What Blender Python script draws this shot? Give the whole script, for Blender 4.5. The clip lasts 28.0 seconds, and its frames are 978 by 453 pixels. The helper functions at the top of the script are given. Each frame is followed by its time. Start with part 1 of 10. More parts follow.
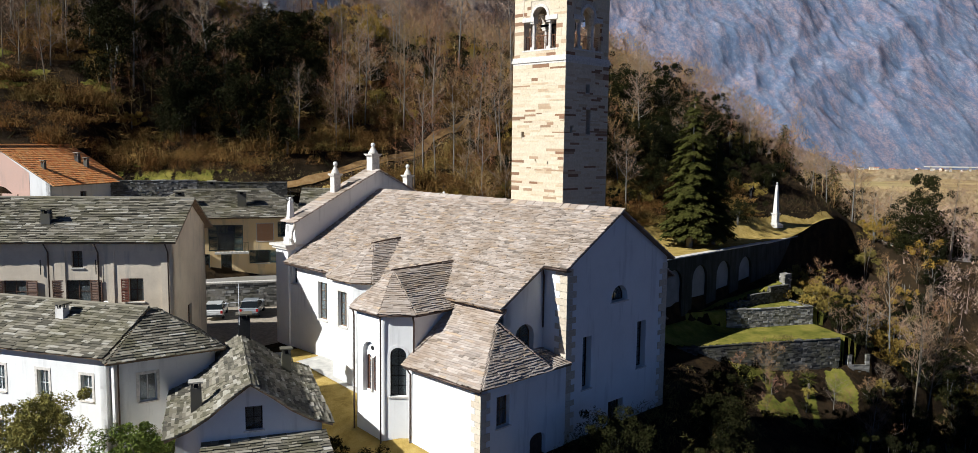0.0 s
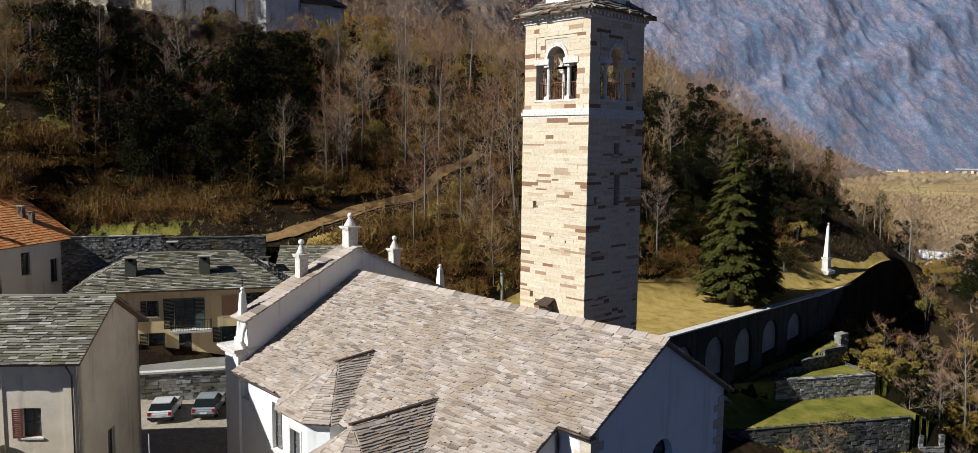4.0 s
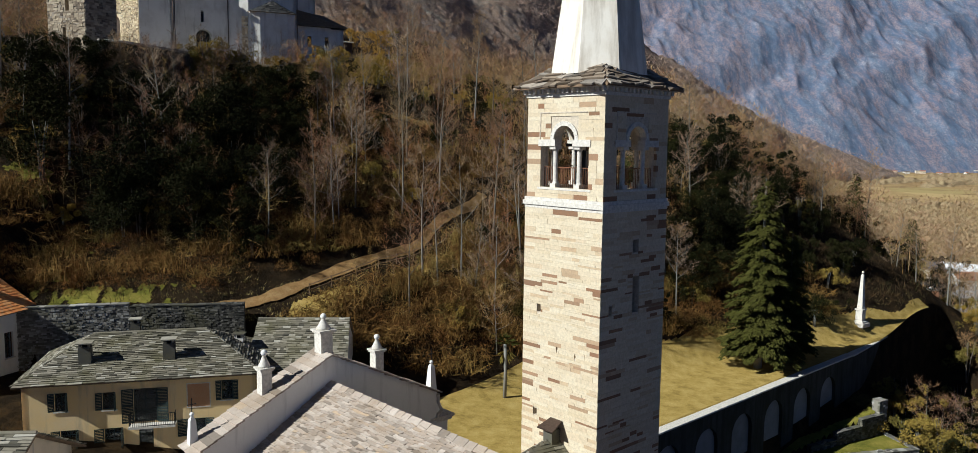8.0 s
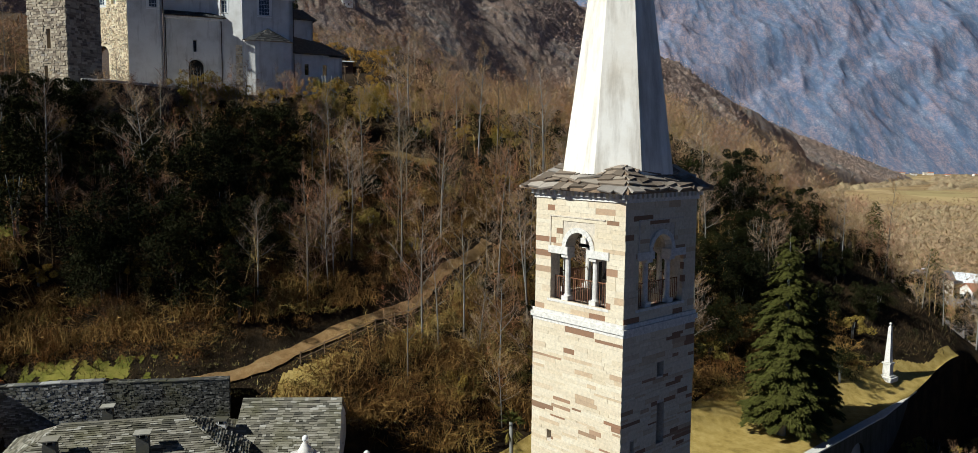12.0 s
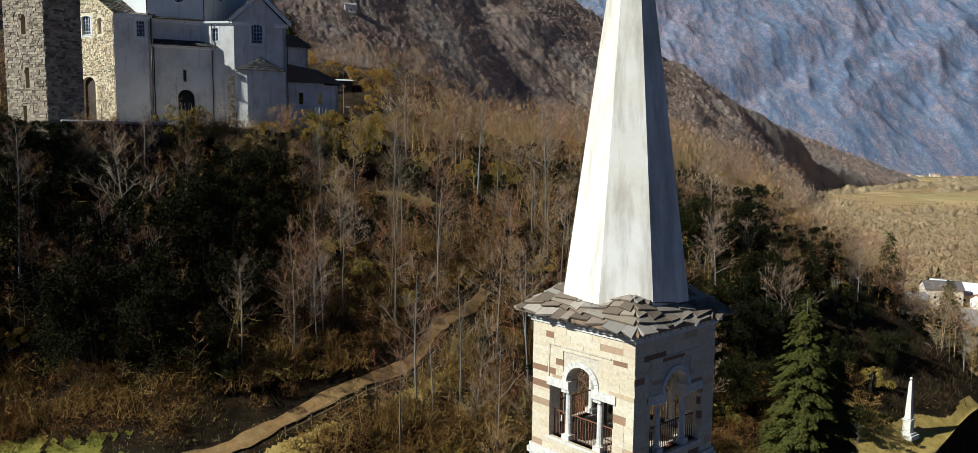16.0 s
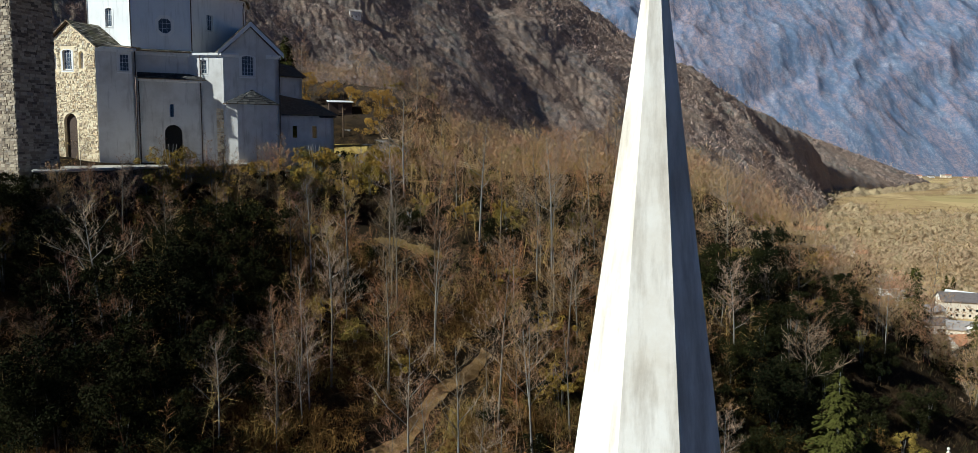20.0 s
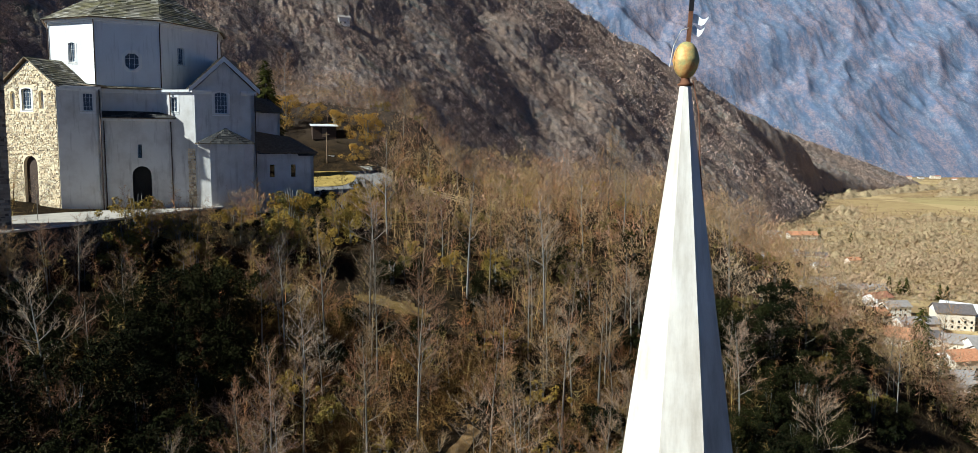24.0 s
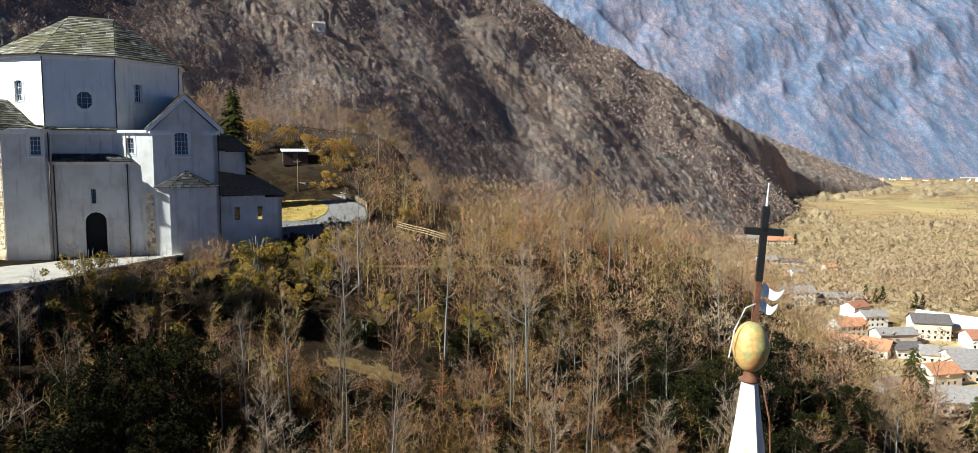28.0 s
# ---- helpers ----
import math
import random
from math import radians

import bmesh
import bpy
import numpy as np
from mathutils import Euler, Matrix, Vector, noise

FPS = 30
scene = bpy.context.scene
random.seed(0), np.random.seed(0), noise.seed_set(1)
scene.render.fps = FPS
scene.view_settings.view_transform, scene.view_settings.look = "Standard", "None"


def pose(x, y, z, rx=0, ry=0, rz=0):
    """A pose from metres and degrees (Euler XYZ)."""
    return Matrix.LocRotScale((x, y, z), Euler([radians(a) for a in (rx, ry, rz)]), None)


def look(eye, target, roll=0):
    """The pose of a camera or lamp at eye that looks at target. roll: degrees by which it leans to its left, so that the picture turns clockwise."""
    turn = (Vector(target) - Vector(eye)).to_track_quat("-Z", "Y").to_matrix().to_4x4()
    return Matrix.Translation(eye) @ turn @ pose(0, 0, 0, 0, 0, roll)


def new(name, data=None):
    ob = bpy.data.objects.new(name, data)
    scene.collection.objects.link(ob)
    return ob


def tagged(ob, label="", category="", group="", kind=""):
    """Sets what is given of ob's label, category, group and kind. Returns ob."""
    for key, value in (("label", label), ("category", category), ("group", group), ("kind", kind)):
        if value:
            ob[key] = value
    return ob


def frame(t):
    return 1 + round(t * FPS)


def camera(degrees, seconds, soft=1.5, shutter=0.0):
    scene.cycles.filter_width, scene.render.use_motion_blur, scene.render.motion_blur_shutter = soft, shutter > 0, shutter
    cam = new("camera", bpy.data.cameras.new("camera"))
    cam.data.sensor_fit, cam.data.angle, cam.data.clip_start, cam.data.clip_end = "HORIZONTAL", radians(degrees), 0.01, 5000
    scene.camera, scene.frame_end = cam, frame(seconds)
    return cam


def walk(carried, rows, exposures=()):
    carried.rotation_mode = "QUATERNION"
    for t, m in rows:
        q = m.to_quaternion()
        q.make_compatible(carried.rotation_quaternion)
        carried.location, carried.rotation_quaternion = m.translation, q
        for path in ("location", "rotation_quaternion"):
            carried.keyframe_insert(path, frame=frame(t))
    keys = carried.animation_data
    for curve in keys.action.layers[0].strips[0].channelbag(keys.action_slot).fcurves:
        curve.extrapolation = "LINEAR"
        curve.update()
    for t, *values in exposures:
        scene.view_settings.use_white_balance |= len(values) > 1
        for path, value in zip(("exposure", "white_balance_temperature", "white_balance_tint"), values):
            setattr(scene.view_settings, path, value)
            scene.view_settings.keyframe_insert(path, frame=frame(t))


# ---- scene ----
cam = camera(64.0, 28.0, soft=0.5)
METRES, EYE, TILT, LEAN, TURN = 65.0, 25.0, 0.0, 0.0, 0.0
ROWS = [
    (0.0, 0.0, 0.0, 0.0, 0.08, -6.0, -0.74),
    (0.5, 0.002, 0.0293, 0.0066, 0.32, -6.08, -0.67),
    (1.0, 0.0045, 0.0623, 0.0145, 0.6, -6.09, -0.7),
    (1.5, 0.0067, 0.0945, 0.0237, 0.88, -6.0, -0.71),
    (2.0, 0.0085, 0.1199, 0.0323, 1.12, -5.95, -0.7),
    (2.5, 0.0107, 0.1445, 0.0419, 1.3, -6.03, -0.67),
    (3.0, 0.013, 0.1684, 0.0525, 1.48, -6.02, -0.68),
    (3.5, 0.0154, 0.1872, 0.0621, 1.59, -5.94, -0.68),
    (5.5, 0.0233, 0.2548, 0.1051, 2.03, -6.06, -0.68),
    (6.0, 0.0254, 0.2705, 0.1148, 2.13, -6.05, -0.67),
    (6.5, 0.027, 0.2861, 0.1243, 2.23, -6.04, -0.68),
    (7.0, 0.028, 0.3016, 0.1336, 2.34, -6.04, -0.67),
    (7.5, 0.0283, 0.3176, 0.1432, 2.45, -6.04, -0.67),
    (8.0, 0.0268, 0.3335, 0.1529, 2.59, -6.02, -0.67),
    (8.5, 0.025, 0.3491, 0.1624, 2.71, -6.0, -0.61),
    (9.0, 0.0247, 0.3627, 0.1715, 2.79, -5.98, -0.56),
    (9.5, 0.0248, 0.3749, 0.1811, 2.84, -5.93, -0.58),
    (10.0, 0.0244, 0.3839, 0.1909, 2.87, -5.94, -0.59),
    (10.5, 0.0233, 0.3931, 0.2012, 2.89, -5.96, -0.57),
    (11.0, 0.0228, 0.4032, 0.2111, 2.91, -5.95, -0.54),
    (11.5, 0.0232, 0.4131, 0.2208, 2.93, -5.96, -0.5),
    (12.0, 0.0237, 0.4235, 0.2306, 2.97, -5.95, -0.51),
    (12.5, 0.0237, 0.4338, 0.2403, 3.02, -5.96, -0.51),
    (14.5, 0.0232, 0.4778, 0.2796, 3.27, -5.92, -0.49),
    (15.0, 0.0241, 0.4853, 0.2889, 3.29, -5.94, -0.45),
    (15.5, 0.0267, 0.4923, 0.2983, 3.28, -5.93, -0.44),
    (16.0, 0.0281, 0.5002, 0.3077, 3.29, -5.97, -0.5),
    (16.5, 0.0274, 0.5102, 0.3173, 3.36, -5.99, -0.49),
    (17.0, 0.0265, 0.5221, 0.3268, 3.45, -5.98, -0.42),
    (17.5, 0.0273, 0.5343, 0.3365, 3.53, -5.96, -0.38),
    (18.0, 0.0282, 0.5472, 0.3462, 3.6, -5.95, -0.4),
    (18.5, 0.0295, 0.5606, 0.3564, 3.66, -5.96, -0.37),
    (19.0, 0.0307, 0.5758, 0.3669, 3.73, -5.97, -0.37),
    (19.5, 0.0312, 0.5914, 0.3776, 3.8, -5.96, -0.36),
    (20.0, 0.0317, 0.606, 0.3888, 3.84, -5.95, -0.32),
    (20.5, 0.0328, 0.6209, 0.3996, 3.85, -5.95, -0.31),
    (21.0, 0.0345, 0.635, 0.4108, 3.8, -5.95, -0.29),
    (21.5, 0.0366, 0.6491, 0.4217, 3.73, -5.96, -0.32),
    (23.5, 0.0317, 0.6998, 0.4658, 3.37, -5.97, -0.29),
    (24.0, 0.0301, 0.711, 0.4772, 3.2, -5.98, -0.27),
    (24.5, 0.0297, 0.7223, 0.4885, 3.02, -5.98, -0.28),
    (25.0, 0.0288, 0.7341, 0.4999, 2.81, -5.98, -0.29),
    (25.5, 0.0283, 0.7468, 0.5104, 2.63, -5.97, -0.3),
    (26.0, 0.0273, 0.7592, 0.5208, 2.44, -5.97, -0.3),
    (26.5, 0.0261, 0.7718, 0.5307, 2.25, -5.96, -0.3),
    (27.0, 0.0242, 0.7839, 0.5411, 2.03, -5.95, -0.3),
    (27.5, 0.0227, 0.7944, 0.5518, 1.79, -5.97, -0.28),
    (28.0, 0.022, 0.8055, 0.5625, 1.53, -5.97, -0.26),
]
walk(cam, [(t, pose(0, 0, EYE, TILT, LEAN, TURN) @ pose(METRES * x, METRES * y, METRES * z, 90 + pitch, roll, yaw)) for t, x, y, z, yaw, pitch, roll in ROWS],
     [(0.0, 0.66, 5000, 10), (3.0, 0.56, 5000, 10), (8.0, 0.44, 4980, 6), (12.0, 0.46, 4950, 5), (20.0, 0.60, 4850, 3), (24.0, 0.86, 4850, 3), (28.0, 1.20, 4900, 3)])

# ---- light ----
SUN_AZ, SUN_EL = 26.5, 34.5          # the way the light travels over the ground, from +x towards +y; height of the sun
world = bpy.data.worlds.new("sky")
scene.world = world
world.use_nodes = True
wn = world.node_tree
sky = wn.nodes.new("ShaderNodeTexSky")
sky.sky_type = "NISHITA"
sky.sun_disc = False
sky.sun_elevation = radians(SUN_EL)
sky.sun_rotation = radians(270 - SUN_AZ)
sky.air_density, sky.dust_density, sky.ozone_density, sky.altitude = 0.16, 0.0, 1.2, 500
back = wn.nodes["Background"]
wn.links.new(sky.outputs[0], back.inputs[0])
back.inputs[1].default_value = 0.05
sun = new("sun", bpy.data.lights.new("sun", "SUN"))
sun.data.energy, sun.data.angle, sun.data.color = 5.0, radians(0.6), (1.0, 0.85, 0.63)
az, el = radians(SUN_AZ), radians(SUN_EL)
ray_way = Vector((math.cos(az) * math.cos(el), math.sin(az) * math.cos(el), -math.sin(el)))
sun.matrix_world = look((-80, -40, 120), Vector((-80, -40, 120)) + ray_way)


# ---- materials ----
def mat_base(name, rough=0.85, metal=0.0, spec=0.3):
    m = bpy.data.materials.new(name)
    m.use_nodes = True
    nt = m.node_tree
    b = nt.nodes["Principled BSDF"]
    b.inputs["Roughness"].default_value = rough
    b.inputs["Metallic"].default_value = metal
    b.inputs["Specular IOR Level"].default_value = spec
    return m, nt, b


def ramp(nt, src, stops):
    r = nt.nodes.new("ShaderNodeValToRGB")
    while len(r.color_ramp.elements) < len(stops):
        r.color_ramp.elements.new(0.5)
    for e, (p, c) in zip(r.color_ramp.elements, stops):
        e.position, e.color = p, (*c, 1)
    nt.links.new(src, r.inputs[0])
    return r.outputs[0]


def mixc(nt, fac, a, b, mode="MIX"):
    m = nt.nodes.new("ShaderNodeMix")
    m.data_type, m.blend_type = "RGBA", mode
    for sock, val in ((m.inputs[0], fac), (m.inputs[6], a), (m.inputs[7], b)):
        if isinstance(val, bpy.types.NodeSocket):
            nt.links.new(val, sock)
        elif isinstance(val, (int, float)):
            sock.default_value = val
        else:
            sock.default_value = (*val, 1)
    return m.outputs[2]


def noise_tex(nt, scale, detail=6, rough=0.6, vec=None, stretch=None):
    n = nt.nodes.new("ShaderNodeTexNoise")
    n.inputs["Scale"].default_value, n.inputs["Detail"].default_value, n.inputs["Roughness"].default_value = scale, detail, rough
    if vec is None:
        vec = nt.nodes.new("ShaderNodeTexCoord").outputs["Object"]
    if stretch:
        mp = nt.nodes.new("ShaderNodeMapping")
        mp.inputs["Scale"].default_value = stretch
        nt.links.new(vec, mp.inputs[0])
        vec = mp.outputs[0]
    nt.links.new(vec, n.inputs["Vector"])
    return n.outputs[0]


def bump(nt, b, height, strength=0.4, dist=0.05):
    n = nt.nodes.new("ShaderNodeBump")
    n.inputs["Strength"].default_value, n.inputs["Distance"].default_value = strength, dist
    nt.links.new(height, n.inputs["Height"])
    nt.links.new(n.outputs[0], b.inputs["Normal"])


def geo_vec(nt):
    return nt.nodes.new("ShaderNodeNewGeometry").outputs["Position"]


def plaster(name, col, stain, amount=0.35, rough=0.9, grime=(0.25, 0.24, 0.22), st=0.55):
    m, nt, b = mat_base(name, rough)
    p = geo_vec(nt)
    big = noise_tex(nt, 0.35, 8, 0.65, p)
    streak = noise_tex(nt, 1.0, 6, 0.6, p, (1.6, 1.6, 0.18))
    fine = noise_tex(nt, 9.0, 6, 0.7, p)
    c = mixc(nt, ramp(nt, big, [(0.42, (0, 0, 0)), (0.68, (amount, amount, amount))]), col, stain)
    c = mixc(nt, ramp(nt, streak, [(st, (0, 0, 0)), (st + 0.25, (amount, amount, amount))]), c, grime)
    c = mixc(nt, 0.12, c, fine, "OVERLAY")
    nt.links.new(c, b.inputs["Base Color"])
    bump(nt, b, fine, 0.25, 0.03)
    return m


def pieces(name, stops, rough=0.85, grain=5.0, island=True, moss=None, bumps=0.4, dark=0.25):
    """Stone pieces: each takes its own colour."""
    m, nt, b = mat_base(name, rough, 0.0, 0.15)
    if island:
        r = nt.nodes.new("ShaderNodeNewGeometry").outputs["Random Per Island"]
        if island == "object":
            r = nt.nodes.new("ShaderNodeObjectInfo").outputs["Random"]
    c = ramp(nt, r, stops)
    p = geo_vec(nt)
    fine = noise_tex(nt, grain, 8, 0.7, p)
    big = noise_tex(nt, 0.45, 6, 0.6, p)
    c = mixc(nt, ramp(nt, fine, [(0.35, (dark, dark, dark)), (0.7, (0, 0, 0))]), c, (0.09, 0.085, 0.08))
    if moss:
        c = mixc(nt, ramp(nt, big, [(0.45, (0, 0, 0)), (0.7, (moss[1],) * 3)]), c, moss[0])
    nt.links.new(c, b.inputs["Base Color"])
    bump(nt, b, fine, bumps, 0.03)
    return m


def plain(name, col, rough=0.6, metal=0.0, var=0.3, scale=6.0):
    m, nt, b = mat_base(name, rough, metal)
    p = geo_vec(nt)
    n = noise_tex(nt, scale, 6, 0.65, p)
    dk = tuple(c * (1 - var) for c in col)
    lt = tuple(min(1, c * (1 + var * 0.6)) for c in col)
    nt.links.new(ramp(nt, n, [(0.3, dk), (0.7, lt)]), b.inputs["Base Color"])
    bump(nt, b, n, 0.15, 0.01)
    return m


M_WHITE = plaster("white_plaster", (0.80, 0.79, 0.76), (0.66, 0.65, 0.62), 0.5)
M_SPIRE = plaster("spire_plaster", (0.83, 0.78, 0.69), (0.66, 0.58, 0.46), 0.7, grime=(0.36, 0.30, 0.22), st=0.42)
M_GREIGE = plaster("beige_plaster", (0.70, 0.61, 0.47), (0.52, 0.44, 0.33), 0.8)
M_OCHRE = plaster("ochre_plaster", (0.830, 0.620, 0.300), (0.74, 0.60, 0.40), 0.7)
M_PINK = plaster("pink_plaster", (0.62, 0.42, 0.33), (0.55, 0.40, 0.33), 0.4)
M_GREY = plaster("grey_plaster", (0.70, 0.68, 0.64), (0.50, 0.47, 0.42), 0.8, grime=(0.27, 0.24, 0.21))
SLAB = [(0.0, (0.2229, 0.1851, 0.1487)), (0.12, (0.3714, 0.3143, 0.2613)), (0.35, (0.5201, 0.4479, 0.3820)), (0.55, (0.4550, 0.3704, 0.2936)), (0.75, (0.6129, 0.5340, 0.4624)), (0.9, (0.3993, 0.3273, 0.2654)), (1.0, (0.5572, 0.4306, 0.2975))]
SLABD = [(0.0, (0.065, 0.06, 0.045)), (0.3, (0.15, 0.135, 0.10)), (0.6, (0.24, 0.215, 0.16)), (0.85, (0.33, 0.30, 0.235)), (1.0, (0.50, 0.47, 0.40))]
MOSS = ((0.13, 0.12, 0.05), 0.5)
M_SLAB = pieces("roof_slabs", SLAB, 0.8, 6, moss=((0.26, 0.19, 0.12), 0.6), bumps=0.6)
M_SLAB_ONE = pieces("roof_slab_piece", SLAB, 0.8, 6, "object", moss=((0.26, 0.19, 0.12), 0.6), bumps=0.6)
M_SLABD = pieces("old_roof_slabs", SLABD, 0.85, 6, moss=MOSS, bumps=0.6)
M_SLABD_ONE = pieces("old_roof_slab_piece", SLABD, 0.85, 6, "object", moss=MOSS, bumps=0.6)
TOWER = [(0.0, (0.6660, 0.5522, 0.3695)), (0.25, (0.7380, 0.6385, 0.4578)), (0.5, (0.6840, 0.5696, 0.3936)), (0.75, (0.7560, 0.6644, 0.4900)), (0.84, (0.5940, 0.4487, 0.2811)), (0.88, (0.3060, 0.1639, 0.0884)), (0.94, (0.2520, 0.1467, 0.0803)), (0.97, (0.5580, 0.4142, 0.2570)), (1.0, (0.6480, 0.5178, 0.3374))]
M_TOWER = pieces("tower_stone", TOWER, 0.85, 7, dark=0.3)
M_TOWER_ONE = pieces("tower_stone_piece", TOWER, 0.85, 7, "object", dark=0.3)
M_QUOIN = pieces("quoin_stone", [(0.0, (0.62, 0.53, 0.39)), (0.5, (0.70, 0.63, 0.50)), (1.0, (0.56, 0.46, 0.33))], 0.85, 7, "object", dark=0.3)
M_MORTAR = plain("lime_mortar", (0.5800, 0.5035, 0.3915), 0.95)
M_TRIM = plain("pale_stone", (0.66, 0.62, 0.55), 0.8)
RUBBLE = [(0.0, (0.291, 0.232, 0.154)), (0.3, (0.636, 0.503, 0.318)), (0.6, (0.848, 0.686, 0.441)), (0.85, (0.920, 0.809, 0.544)), (1.0, (0.663, 0.576, 0.441))]
M_RUBBLE = pieces("rubble_stone", RUBBLE, 0.9, 5)
M_RUBBLE_ONE = pieces("rubble_stone_piece", RUBBLE, 0.9, 5, "object")
DRY = [(0.0, (0.10, 0.10, 0.09)), (0.4, (0.20, 0.19, 0.17)), (0.7, (0.32, 0.30, 0.27)), (1.0, (0.50, 0.49, 0.46))]
# Darker copy of DRY; on terrace, slope and lane walls it imitates shade.
DRYD = [(0.0, (0.035, 0.035, 0.032)), (0.4, (0.07, 0.068, 0.06)), (0.7, (0.12, 0.115, 0.10)), (1.0, (0.22, 0.21, 0.19))]
M_DRYD = pieces("dark_and_shaded_stone", DRYD, 0.95, 3, moss=MOSS)
RTOW = [(0.0, (0.12, 0.095, 0.07)), (0.3, (0.28, 0.22, 0.155)), (0.6, (0.40, 0.33, 0.23)), (0.85, (0.54, 0.45, 0.32)), (1.0, (0.30, 0.26, 0.215))]
M_RTOW = pieces("old_tower_stone", RTOW, 0.9, 5)
M_RTOW_ONE = pieces("old_tower_stone_piece", RTOW, 0.9, 5, "object")
M_DRY = pieces("dry_stone", DRY, 0.9, 5, moss=MOSS)
TILE = [(0.0, (0.784, 0.264, 0.077)), (0.4, (0.918, 0.372, 0.099)), (0.75, (0.963, 0.480, 0.154)), (1.0, (0.829, 0.408, 0.176))]
# Roof slabs in darker tones, standing in for shade on the lower roofs.
SLABSHADE = [(0.0, (0.025, 0.025, 0.026)), (0.5, (0.05, 0.05, 0.05)), (0.85, (0.08, 0.078, 0.072)), (1.0, (0.14, 0.135, 0.12))]
M_SLABSHADE = pieces("shaded_roof_slabs", SLABSHADE, 0.85, 6, bumps=0.6)
M_TILE = pieces("clay_tiles", TILE, 0.75, 7, dark=0.2)
M_DARK = plain("dark_interior", (0.02, 0.02, 0.02), 0.9)
M_IRON = plain("black_iron", (0.025, 0.024, 0.023), 0.55, 0.4)
M_RUST = plain("rusty_iron", (0.20, 0.09, 0.045), 0.8, 0.2, 0.5)
M_COPPER = plain("brown_copper", (0.10, 0.07, 0.055), 0.5, 0.6)
m_, nt_, b_ = mat_base("weathered_gilding", 0.55, 0.15)
pv_ = geo_vec(nt_)
c_ = ramp(nt_, noise_tex(nt_, 2.2, 5, 0.6, pv_), [(0.36, (0.60, 0.27, 0.08)), (0.48, (0.66, 0.42, 0.13)), (0.56, (0.52, 0.46, 0.16)), (0.66, (0.30, 0.34, 0.16))])
c_ = mixc(nt_, ramp(nt_, noise_tex(nt_, 12, 6, 0.7, pv_), [(0.35, (0.5, 0.5, 0.5)), (0.6, (0, 0, 0))]), c_, (0.36, 0.15, 0.06))
nt_.links.new(c_, b_.inputs["Base Color"])
M_BALL = m_
M_TIN = plain("white_sheet_metal", (0.80, 0.80, 0.80), 0.45, 0.1, 0.1)
M_WOOD = plain("weathered_wood", (0.22, 0.15, 0.09), 0.8, 0, 0.4, 3)
M_DOOR = plain("dark_door_wood", (0.07, 0.045, 0.03), 0.7, 0, 0.4)
M_RED = plain("red_brown_paint", (0.20, 0.075, 0.045), 0.65)
M_BRWN = plain("brown_shutter_paint", (0.11, 0.06, 0.035), 0.65)
M_GREEN = plain("green_shutter_paint", (0.035, 0.055, 0.05), 0.6)
M_FRAME = plain("white_window_paint", (0.72, 0.72, 0.70), 0.5, 0, 0.1)
M_CONC = plain("pale_concrete", (0.48, 0.46, 0.42), 0.9, 0, 0.25, 1.5)
M_ASPH = plain("pale_asphalt", (0.22, 0.21, 0.20), 0.9, 0, 0.2, 1.0)
M_GRAVEL = plain("gravel", (0.34, 0.29, 0.22), 0.95, 0, 0.35, 3)
m_, nt_, b_ = mat_base("window_glass", 0.04)
b_.inputs["Base Color"].default_value = (0.5, 0.56, 0.58, 1)
b_.inputs["Transmission Weight"].default_value = 0.9
b_.inputs["Specular IOR Level"].default_value = 0.5
M_GLASS = m_
# Blue-grey base colour stands in for sky reflected in the panes.
M_WGLASS = plain("sky_tone_pane", (0.07, 0.09, 0.12), 0.2, 0, 0.3)


